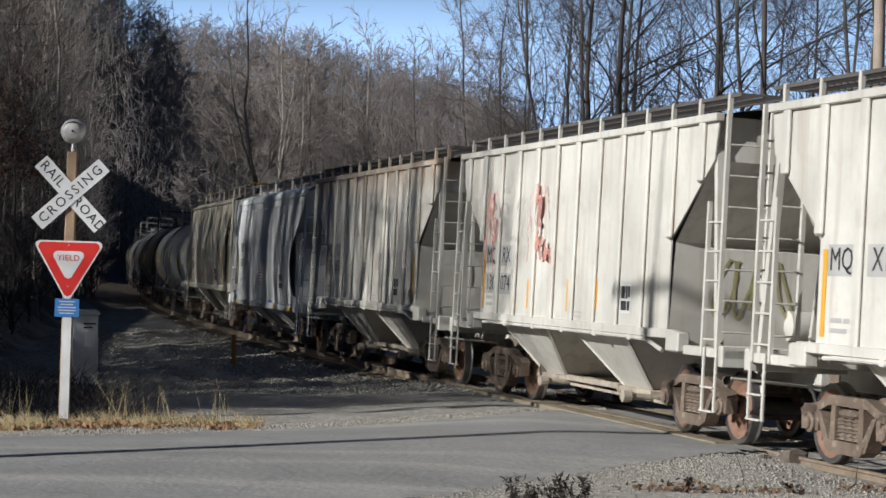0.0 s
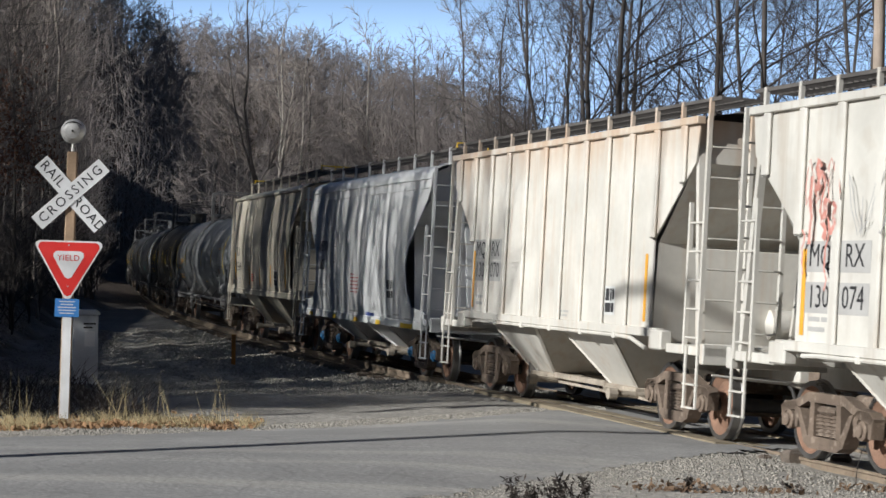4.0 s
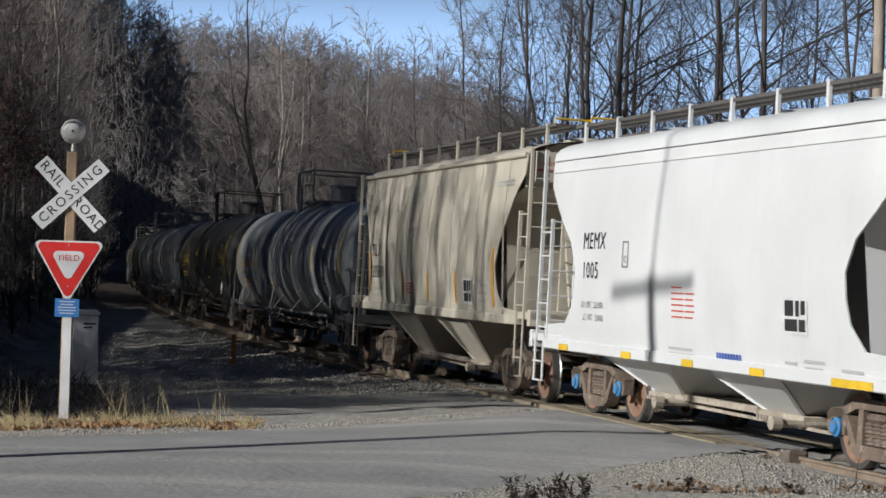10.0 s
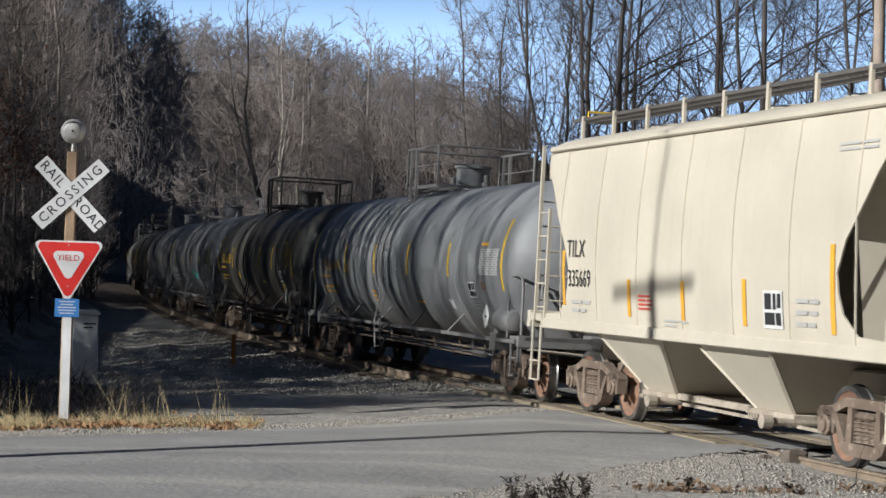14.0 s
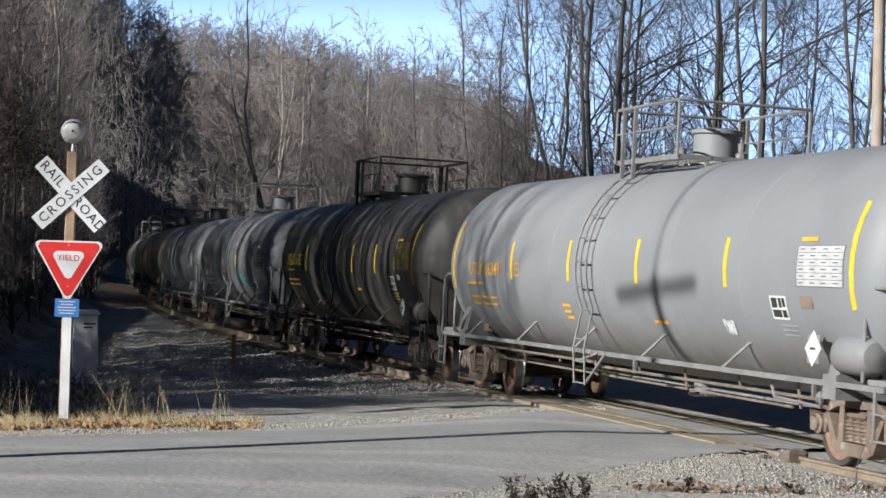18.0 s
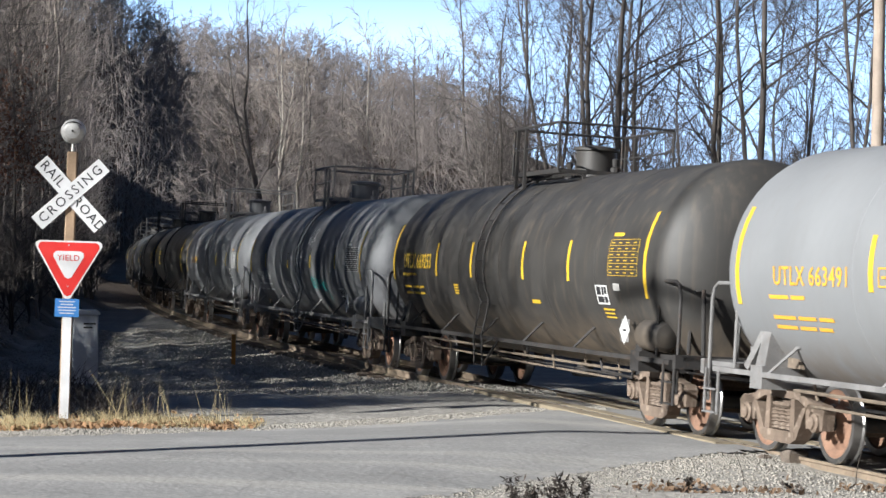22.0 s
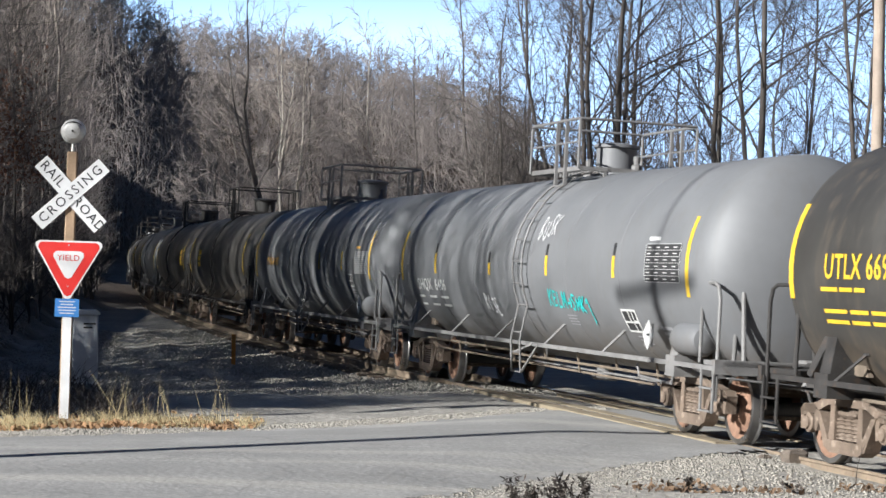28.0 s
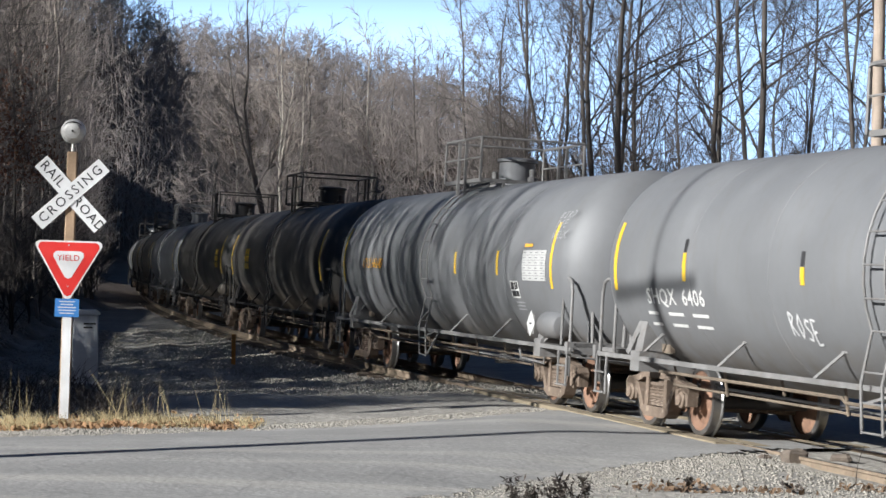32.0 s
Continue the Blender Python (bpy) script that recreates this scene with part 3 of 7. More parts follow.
# the spur takes the lighter twigs too, lifting its deep shade by colour
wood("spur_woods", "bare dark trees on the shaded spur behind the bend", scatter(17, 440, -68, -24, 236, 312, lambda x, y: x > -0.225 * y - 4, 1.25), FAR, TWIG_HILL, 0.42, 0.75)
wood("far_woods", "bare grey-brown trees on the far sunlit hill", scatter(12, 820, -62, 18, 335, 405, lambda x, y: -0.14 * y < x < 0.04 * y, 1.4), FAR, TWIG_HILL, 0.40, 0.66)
wood("track_woods", "bare trees behind the railway", scatter(13, 120, -22, 70, 72, 190, lambda x, y: off_track(x, y, 400, 9) and -0.115 * y < x < 0.25 * y + 6, 2.4), LIGHT, TWIG, 0.42, 0.68)
wood("bend_woods", "bare trees outside the bend, sunlight put into their light brown", scatter(18, 46, -16, 2, 104, 165, lambda x, y: off_track(x, y, 400, 7) and -0.115 * y < x < -0.04 * y, 1.8), MID, TWIG_HILL, 0.45, 0.72)
wood("right_woods", "low bare trees and thicket behind the railway", scatter(16, 150, 2, 45, 66, 150, lambda x, y: 0.02 * y < x < 0.23 * y + 3, 1.8), THIN, TWIG_DARK, 0.38, 0.72)
wood("brush", "tangled bare brush behind the railway", scatter(14, 170, -45, 30, 33, 130, lambda x, y: off_track(x, y, 400, 6) and x < 0.25 * y + 5, 0.9), BRUSH, TWIG)
# brush split off from the rest so that its colour holds shade
wood("slope_brush", "tangled brush on the left slope, shade put into its dark colour", scatter(23, 170, -34, -6, 31, 120, lambda x, y: left_of_lane(x, y, 0.3) and x > -0.23 * y - 2, 0.85), BRUSH, TWIG_DARK)

TREE_MESH = {}
for tall, kinds in ((False, TREES), (True, TALL)):
    for i, (tv, cv) in enumerate(kinds):
        # far crowns take lighter twigs, their sunlight put into the colour
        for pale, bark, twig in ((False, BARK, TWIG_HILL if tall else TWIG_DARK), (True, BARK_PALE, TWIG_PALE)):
            if pale and not tall:
                continue
            pair = big_mesh("trunk", *tv, bark), big_mesh("crown", *cv, twig)
            for me in pair:
                me.polygons.foreach_set("use_smooth", [True] * len(me.polygons))
            TREE_MESH[tall, i, pale] = pair


def tree(kind, x, y, yaw=0.0, sc=1.0, pale=False, tall=False):
    th = thing("tree", "pale-barked bare tree beside the railway" if pale else "tall bare dark-barked tree behind the railway", "tree", "trees along the railway")
    th.matrix_basis = pose(x, y, float(ground_z(x, y)) - 0.1, 0, 0, math.degrees(yaw)) @ Matrix.Scale(sc, 4)
    for name, me in zip(("trunk", "crown"), TREE_MESH[tall or pale, kind, pale]):
        new(name, me).parent = th
    return th


# place in metres, kind, turn and size of the trees behind the railway
NEAR_TREES = ((3.23, 66, 3, 0.92, 0.95), (3.84, 64, 0, 3.8, 1.0), (4.07, 60, 1, 0.32, 1.0), (4.8, 58, 5, 4.87, 0.95), (6.14, 66, 1, 6.16, 0.95), (7.46, 60, 0, 4.81, 1.1), (8.74, 64, 1, 4.05, 1.05),
              (8.1, 54, 5, 5.42, 0.95), (11.46, 72, 2, 4.59, 0.95), (11.01, 62, 4, 2.93, 0.9), (10.92, 56, 3, 5.97, 0.95), (3.15, 78, 4, 2.81, 0.8), (2.54, 80, 1, 4.7, 0.78), (8.18, 76, 2, 3.36, 0.95),
              (15.73, 75, 1, 3.7, 1.0), (13.1, 58, 0, 4.08, 1.0))
FAR_TREES = ((5.21, 88, 0, 2.21, 0.8), (1.94, 88, 6, 4.47, 0.95), (0.88, 94, 1, 4.69, 0.85), (-1.48, 98, 0, 0.44, 0.78), (-2.52, 104, 4, 1.27, 0.8), (-0.4, 100, 2, 3.33, 0.9), (-6.63, 112, 5, 1.49, 0.78),
             (-8.94, 102, 5, 1.86, 0.86), (-5.62, 116, 0, 3.84, 0.85), (-12.48, 116, 2, 0.34, 0.85))
# pale-barked trees; sun on their crowns is put into the twig colour
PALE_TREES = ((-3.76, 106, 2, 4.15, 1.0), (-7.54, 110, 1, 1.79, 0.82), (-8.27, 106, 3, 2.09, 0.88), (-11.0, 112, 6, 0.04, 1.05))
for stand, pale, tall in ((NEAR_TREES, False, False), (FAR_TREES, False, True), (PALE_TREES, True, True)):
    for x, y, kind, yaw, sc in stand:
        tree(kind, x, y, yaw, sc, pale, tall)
# left woods' edge, and unseen roadside trees added to shade the apron
for x, y, kind, sc in ((-13.5, 47, 0, 0.9), (-13.6, 53, 3, 0.9), (-15, 57, 2, 1.0), (-15.6, 62, 6, 1.0), (-17, 66, 0, 1.0), (-17, 74, 4, 0.95), (-19, 84, 1, 1.0), (-12.5, 36.5, 4, 0.75),
                       (-20.5, 95, 5, 0.9), (-14, 38, 1, 0.9), (-16, 42, 5, 0.95), (-21, 38, 0, 1.0), 
                       (-14.5, 31.5, 6, 0.9), (-12, 33.2, 4, 0.7), (-17, 29.2, 0, 0.85), (-15, 27.2, 3, 0.9), (-24, 22.5, 5, 0.9), (-27, 36, 3, 1.0), (-19.5, 44, 2, 1.0), (-23, 47, 1, 1.0), (-14.5, 43.5, 4, 0.8)):
    tree(kind, x, y, x * 1.7, sc)


def oak_leaves():
    """Rust-brown leaves that still hang on a young oak at the edge of the woods."""
    g = np.random.default_rng(21)
    n = 2600
    k = g.integers(0, 26, n)
    hub = np.stack([-0.205 * 62 + g.normal(0, 0.9, 26), 62 + g.normal(0, 1.2, 26), g.uniform(4.6, 8.0, 26)], -1)
    c = hub[k] + g.normal(0, 0.38, (n, 3))
    u, w = g.normal(0, 0.028, (n, 3)), g.normal(0, 0.028, (n, 3))
    v = np.stack([c - u, c + w, c + u, c - w], 1).reshape(-1, 3)
    i = np.arange(n)[:, None] * 4
    f = np.concatenate([i + np.array([[0, 1, 2]]), i + np.array([[0, 2, 3]])])
    leaf = mat("oak_leaf", (0.15, 0.07, 0.04), 0.9, scale=3, var=0.3, bump=0.0, island=0.6)
    tagged(new("oak_leaves", big_mesh("oak_leaves", v, f, leaf)), "rust-brown leaves clinging to a young oak", "leaves", kind="stuff")


oak_leaves()
tree(6, -0.205 * 62, 62, 0.4, 0.8)
# ---- rails, ties and ballast
def build_track():
    prof = [(-0.070, -0.17), (0.070, -0.17), (0.070, -0.155), (0.010, -0.13), (0.010, -0.045), (0.036, -0.035), (0.036, -0.004), (0.030, 0.0), (-0.030, 0.0), (-0.036, -0.004), (-0.036, -0.035), (-0.010, -0.045), (-0.010, -0.13), (-0.070, -0.155)]
    track = thing("railway_track", "rusty steel rails spiked on weathered timber ties", "railway track")
    ss = list(np.arange(-110.0, -24, 6.0)) + list(np.arange(-24.0, 60, 1.0)) + list(np.arange(60, 200, 4.0))
    for side in (1, -1):
        sh = Sheet()
        n = len(prof)
        for s in ss:
            sh.v += [tuple(on_line(s, side * (0.755 + p * 1), q)) for p, q in prof]
        for i in range(len(ss) - 1):
            sh.f += [(i * n + k, i * n + (k + 1) % n, (i + 1) * n + (k + 1) % n, (i + 1) * n + k) for k in range(n)]
        rail = part("rail", sh, RAIL_M, track, "rusty steel rail with a polished head")
        top = Sheet()
        for s in ss:
            top.v += [tuple(on_line(s, side * 0.755 + o, 0.002)) for o in (-0.026, 0.026)]
        top.f = [(2 * i, 2 * i + 1, 2 * i + 3, 2 * i + 2) for i in range(len(ss) - 1)]
        part("running_surface", top, RAIL_TOP, rail, "bright worn running surface")
    rng = random.Random(3)
    sh = Sheet().box(-0.11, -1.3, -0.35, 0.11, 1.3, -0.172, cut=0.015)
    tie = sh.mesh("tie", TIE_M)
    plate = Sheet().box(-0.09, -0.14, -0.172, 0.09, 0.14, -0.16, cut=0.004).mesh("tie_plate", RAIL_M)
    for i in range(230):
        s = -46 + i * 0.545
        if -9.5 < s < 1.6:
            continue
        p, q = on_line(s), on_line(s + 0.1)
        ob = new("tie", tie)
        ob.parent = track
        ob.matrix_basis = pose(p.x, p.y, p.z - rng.uniform(0, 0.012), math.degrees(-CANT), 0, math.degrees(math.atan2(p.y - q.y, p.x - q.x)) + rng.uniform(-1.5, 1.5)) @ pose(0, rng.uniform(-0.06, 0.06), 0)
        if -20 < s < 30:
            pl = new("tie_plate", plate)
            pl.parent = ob
            pl.matrix_basis = pose(0, -0.755, 0.002)


def build_crossing():
    """Timber flangeway boards beside both rails where the road crosses, and lumps of broken paving at the edge."""
    deck = thing("level_crossing", "dusty weathered timber crossing boards beside the rails", "level crossing")
    rng = random.Random(17)
    for b0, b1 in ((0.83, 1.12), (0.40, 0.66), (-0.66, -0.40), (-1.12, -0.83)):
        s = -9.4 + rng.uniform(0, 0.4)
        while s < 1.2:
            e = min(s + rng.uniform(2.0, 2.9), 1.5)
            sh = Sheet()
            dz = rng.uniform(-0.004, 0.006)
            lift = 0.004 if abs(b0 + b1) > 1.5 else -0.004
            n = 4
            for k in range(n + 1):
                q = s + (e - s) * k / n
                for b, h in ((b0, -0.10), (b0, lift + dz - 0.008), (b0 + 0.015, lift + dz), (b1 - 0.015, lift + dz), (b1, lift + dz - 0.008), (b1, -0.10)):
                    sh.v.append(tuple(on_line(q, b, h)))
            sh.f = [(6 * k + i, 6 * k + (i + 1) % 6, 6 * k + 6 + (i + 1) % 6, 6 * k + 6 + i) for k in range(n) for i in range(6)] + [tuple(range(6)), tuple(range(6 * n, 6 * n + 6))]
            part("plank", sh, PLANK_M, deck, smooth=False)
            s = e + 0.02
    for x, y, w, h, turn in ((4.18, 24.85, 0.30, 0.15, 20), (4.78, 25.1, 0.26, 0.08, -15), (3.85, 25.0, 0.2, 0.05, 40)):
        lump = thing("paving_lump", "broken lump of old asphalt beside the rail", "rubble", "lumps of broken paving", at=pose(x, y, float(ground_z(x, y)), 0, 0, turn))
        sh = Sheet().box(-w / 2, -w * 0.32, -0.03, w / 2, w * 0.32, h, cut=0.035)
        sh.v = [(a * rng.uniform(0.85, 1.12), b * rng.uniform(0.85, 1.12), c * rng.uniform(0.85, 1.1)) for a, b, c in sh.v]
        part("lump", sh, LUMP_M, lump, smooth=False)


def build_stones():
    """Loose ballast beside and between the rails, and stones strewn over the apron."""
    g = np.random.default_rng(8)
    v0 = np.array([[1, 0, 0], [-1, 0, 0], [0, 1, 0], [0, -1, 0], [0, 0, 0.8], [0, 0, -0.8]], float)
    f0 = np.array([[0, 2, 4], [2, 1, 4], [1, 3, 4], [3, 0, 4], [2, 0, 5], [1, 2, 5], [3, 1, 5], [0, 3, 5]])
    pts = []

    def put(n, s0, s1, d0, d1, size, lift):
        s, d = g.uniform(s0, s1, n), g.uniform(d0, d1, n)
        x, y, t = np.interp(s, S_LIST, TX), np.interp(s, S_LIST, TY), np.interp(s, S_LIST, TH)
        x, y = x - np.cos(t) * d, y - np.sin(t) * d
        z = ground_z(x, y) + lift
        pts.append(np.stack([x, y, z, g.uniform(0.6, 1.3, n) * size], -1))
    put(9000, 1.5, 40, 0.9, 3.4, 0.032, 0.015)
    put(7000, -24, -9.3, 0.9, 3.2, 0.02, 0.004)
    put(4000, 1.5, 25, -0.7, 0.7, 0.035, 0.0)
    put(21000, 3.2, 40, 2.3, 10.5, 0.036, 0.0)
    put(9000, -22, -9.5, 2.5, 8.5, 0.016, 0.0)
    put(3500, 0.8, 3.4, 0.9, 8, 0.024, 0.0)
    # fine gravel washed along both edges of the road
    for line, lo, hi, n, size in ((FAR_EDGE, -0.15, 1.1, 9000, 0.017), (NEAR_EDGE, -1.6, 0.25, 7000, 0.012)):
        lx, ly = np.array(line).T
        x = g.uniform(-9.5 if line is FAR_EDGE else -1.0, 2.6 if line is FAR_EDGE else 4.4, n)
        y = np.interp(x, lx, ly) + g.uniform(lo, hi, n)
        pts.append(np.stack([x, y, ground_z(x, y) + 0.004, g.uniform(0.5, 1.4, n) * size], -1))
    p = np.concatenate(pts)
    n = len(p)
    v = v0[None] * p[:, 3][:, None, None] * g.uniform(0.6, 1.25, (n, 6, 3))
    a = g.uniform(0, 6.28, n)
    c, s = np.cos(a)[:, None], np.sin(a)[:, None]
    v = np.stack([v[:, :, 0] * c - v[:, :, 1] * s, v[:, :, 0] * s + v[:, :, 1] * c, v[:, :, 2]], -1) + p[:, None, :3]
    f = (np.arange(n)[:, None, None] * 6 + f0[None]).reshape(-1, 3)
    tagged(new("ballast", big_mesh("ballast", v.reshape(-1, 3), f, STONE)), "crushed limestone ballast beside the rails", "gravel", kind="stuff")


build_track()
build_crossing()
build_stones()
# ---- railway cars. In a car x points the way it goes, the near side is -y, z is above the rails
def wheel_sheets(sg):
    y = lambda a: sg * a
    disc = Sheet().turn([(y(0.69), 0.10), (y(0.69), 0.20), (y(0.70), 0.385), (y(0.69), 0.395), (y(0.815), 0.395), (y(0.79), 0.37), (y(0.755), 0.30), (y(0.775), 0.20), (y(0.83), 0.15), (y(0.84), 0.10)], sides=28)
    rim = Sheet().turn([(y(0.68), 0.40), (y(0.68), 0.475), (y(0.70), 0.482), (y(0.718), 0.462), (y(0.82), 0.455), (y(0.822), 0.394), (y(0.69), 0.394)], sides=32, close=True)
    return disc.mesh("wheel", WHEEL_M, True), rim.mesh("wheel_rim", TREAD, True)


WHEEL_ME = {sg: wheel_sheets(sg) for sg in (1, -1)}
AXLE = Sheet().turn([(-1.06, 0.075), (-0.85, 0.075), (-0.83, 0.09), (0.83, 0.09), (0.85, 0.075), (1.06, 0.075)], sides=12).mesh("axle", DARK_STEEL, True)


def frame_sheet(sg):
    """One cast side frame of a truck, with its openings left free."""
    y0, y1 = sorted((sg * 0.94, sg * 1.09))
    sh = Sheet()
    sh.slab([(-1.13, 0.60), (-1.02, 0.66), (-0.72, 0.70), (-0.44, 0.80), (0.44, 0.80), (0.72, 0.70), (1.02, 0.66), (1.13, 0.60), (1.10, 0.53), (0.74, 0.59), (0.44, 0.69), (-0.44, 0.69), (-0.74, 0.59), (-1.10, 0.53)], y0, y1)
    for m in (1, -1):
        sh.slab([(m * 0.70, 0.62), (m * 0.60, 0.60), (m * 0.38, 0.30), (m * 0.40, 0.20), (m * 0.48, 0.23)], y0 - 0.015, y1 + 0.015)
        sh.slab([(m * 0.27, 0.70), (m * 0.37, 0.70), (m * 0.40, 0.30), (m * 0.27, 0.30)], y0, y1)
    sh.slab([(-0.42, 0.31), (0.42, 0.31), (0.44, 0.22), (0.34, 0.17), (-0.34, 0.17), (-0.44, 0.22)], y0 - 0.02, y1 + 0.02)
    for x in (-0.889, 0.889):
        sh.slab([(x - 0.23, 0.60), (x - 0.14, 0.67), (x + 0.14, 0.67), (x + 0.23, 0.60), (x + 0.20, 0.38), (x + 0.14, 0.38), (x + 0.125, 0.575), (x - 0.125, 0.575), (x - 0.14, 0.38), (x - 0.20, 0.38)], y0, y1)
    return sh


def spring_sheet(sg):
    prof = [(0.315, 0.05)]
    for k in range(6):
        z = 0.335 + k * 0.042
        prof += [(z - 0.016, 0.055), (z - 0.008, 0.08), (z + 0.008, 0.08), (z + 0.016, 0.055)]
    return Sheet().turn(prof + [(0.57, 0.05)], (0, sg * 1.02, 0), "z", 10)


def cap_sheet(sg):
    sh = Sheet()
    sh.turn([(sg * 1.02, 0.11), (sg * 1.10, 0.11), (sg * 1.115, 0.075), (sg * 1.14, 0.07), (sg * 1.145, 0.03)], sides=16)
    for k in range(3):
        a = k * 2.094
        sh.turn([(sg * 1.11, 0.018), (sg * 1.13, 0.018)], (0.06 * math.cos(a), 0, 0.06 * math.sin(a)), "y", 6)
    return sh


BLUE_CAP = mat("blue_bearing_cap", (0.05, 0.20, 0.42), 0.6, scale=6, blotch=0.6, stain=(0.2, 0.15, 0.12))
FRAME_ME = {sg: frame_sheet(sg).mesh("side_frame", RUST) for sg in (1, -1)}
SPRING_ME = {sg: spring_sheet(sg).mesh("spring", RUST, True) for sg in (1, -1)}
CAP_ME = {(sg, k): cap_sheet(sg).mesh("bearing_cap", m, True) for sg in (1, -1) for k, m in (("rust", RUST), ("blue", BLUE_CAP))}
BOLSTER_ME = Sheet().box(-0.2, -1.10, 0.57, 0.2, 1.12, 0.66, cut=0.03).box(-0.25, -0.6, 0.62, 0.25, 0.6, 0.80, cut=0.03).mesh("truck", RUST)
SHOE_ME = Sheet().box(-0.10, -0.72, 0.30, 0.10, 0.72, 0.42, cut=0.02).mesh("brake_beam", RUST)
WHEELS = []          # (wheelset, first turn) to be kept turning


def truck(car, x, cap="rust"):
    tr = new("truck", BOLSTER_ME)
    tr.parent, tr.matrix_basis = car, pose(x, 0, 0)
    for sg in (1, -1):
        new("side_frame", FRAME_ME[sg]).parent = tr
        for x3 in (-0.17, 0.0, 0.17):
            sp = new("spring", SPRING_ME[sg])
            sp.parent, sp.matrix_basis = tr, pose(x3, 0, 0)
    for bx in (-0.52, 0.52):
        bb = new("brake_beam", SHOE_ME)
        bb.parent, bb.matrix_basis = tr, pose(bx, 0, 0)
    for ax in (-0.889, 0.889):
        for sg in (1, -1):
            c = new("bearing_cap", CAP_ME[sg, cap])
            c.parent, c.matrix_basis = tr, pose(ax, 0, 0.457)
        w = new("wheelset", AXLE)
        w.parent, w.matrix_basis = car, pose(x + ax, 0, 0.457)
        for sg in (1, -1):
            for name, me in zip(("wheel", "wheel_rim"), WHEEL_ME[sg]):
                new(name, me).parent = w
        WHEELS.append((w, x + ax))


def coupler(car, x, material):
    sg = 1 if x > 0 else -1
    sh = Sheet().box(min(x - sg * 0.75, x - sg * 0.15), -0.07, 0.76, max(x - sg * 0.75, x - sg * 0.15), 0.07, 0.92, cut=0.02)
    sh.slab([(x - sg * 0.2, 0.70), (x + sg * 0.02, 0.70), (x + sg * 0.06, 0.78), (x + sg * 0.06, 0.92), (x + sg * 0.02, 0.98), (x - sg * 0.2, 0.98)], -0.13, 0.11)
    part("coupler", sh, RUST, car)
    hose = Sheet().tube([(x - sg * 0.3, -0.35, 0.78), (x - sg * 0.15, -0.36, 0.72), (x - sg * 0.02, -0.34, 0.5), (x + sg * 0.08, -0.28, 0.42)], 0.022, 6)
    part("air_hose", hose, DARK_STEEL, car)


def ladder_part(name, stiles, steps, material, car, label, r=0.014):
    """A ladder: its stiles, each one a part, and its rungs below the first of them."""
    first = None
    for pts in stiles:
        sh = Sheet()
        if len(pts) == 2:
            sh.beam(pts[0], pts[1], 0.055, 0.05)
        else:
            sh.tube(pts, 0.018, 6)
        ob = part(name if first is None else "ladder_stile", sh, material, car, label if first is None else "")
        first = first or ob
    for a, b in steps:
        part("rung", Sheet().tube([a, b], r, 6), material, first)
    return first


def shell(sh, rows, nx, sg, thick=0.02, rib=None):
    """A side sheet: rows of (z, y, half length) from the sill up; sg: side."""
    p, q = [], []
    for z, y, xe in rows:
        p += [(-xe + 2 * xe * i / nx, sg * y, z) for i in range(nx + 1)]
    n, m = len(rows), nx + 1
    off = len(p)
    p += [(x, yy - sg * thick, z) for x, yy, z in p]
    for i in range(n - 1):
        for j in range(nx):
            a = i * m + j
            q += [(a, a + 1, a + m + 1, a + m), (off + a, off + a + m, off + a + m + 1, off + a + 1)]
    for i in range(n - 1):
        for j in (0, nx):
            a = i * m + j
            q.append((a, a + m, off + a + m, off + a))
    for j in range(nx):
        for i in (0, n - 1):
            a = i * m + j
            q.append((a, a + 1, off + a + 1, off + a))
    return sh.add(p, q)


def frustum(sh, x0, x1, y, z1, a0, a1, b, z0):
    p = [(x0, -y, z1), (x1, -y, z1), (x1, y, z1), (x0, y, z1), (a0, -b, z0), (a1, -b, z0), (a1, b, z0), (a0, b, z0)]
    return sh.add(p, [(0, 1, 5, 4), (1, 2, 6, 5), (2, 3, 7, 6), (3, 0, 4, 7), (4, 5, 6, 7), (0, 3, 2, 1)])


GATE_RUST = mat("grimy_gate_steel", (0.40, 0.345, 0.275), 0.85, scale=4, var=0.35, bump=0.3, blotch=0.5, stain=(0.12, 0.08, 0.05))


def bays(car, paint, z1, y1):
    """The two discharge hoppers below a covered hopper car, with their gates and shafts."""
    for x0, x1, a0, a1 in ((-3.35, -0.9, -2.95, -1.87), (0.26, 2.47, 0.74, 1.82)):
        bay = part("hopper_bay", frustum(Sheet(), x0, x1, y1, z1, a0, a1, 0.70, 0.47), paint, car, "sloped discharge hopper", smooth=False)
        for x, a in ((x0, a0), (x1, a1)):
            part("bay_flange", Sheet().beam((x, -y1 - 0.01, z1), (a, -0.71, 0.47), 0.05, 0.03), paint, bay)
        gate = Sheet().box(a0 - 0.15, -0.80, 0.40, a1 + 0.15, 0.80, 0.475, cut=0.01)
        for k in range(13):
            gate.box(a0 + 0.085 * k, -0.84, 0.36, a0 + 0.04 + 0.085 * k, -0.78, 0.415)
        part("outlet_gate", gate, GATE_RUST, car)
        part("gate_shaft", Sheet().turn([(-1.22, 0.05), (-1.20, 0.085), (-1.08, 0.085), (-1.05, 0.05), (-0.3, 0.045)], (a1 + 0.12, 0, 0.38), "y", 10), GATE_RUST, car, "gate opening shaft")
    part("gate_rack", Sheet().box(-1.72, -0.78, 0.41, 0.59, -0.70, 0.50, cut=0.01), GATE_RUST, car)
    part("gate_rail", Sheet().beam((-1.6, -0.72, 0.36), (2.6, -0.72, 0.33), 0.05, 0.04), GATE_RUST, car)


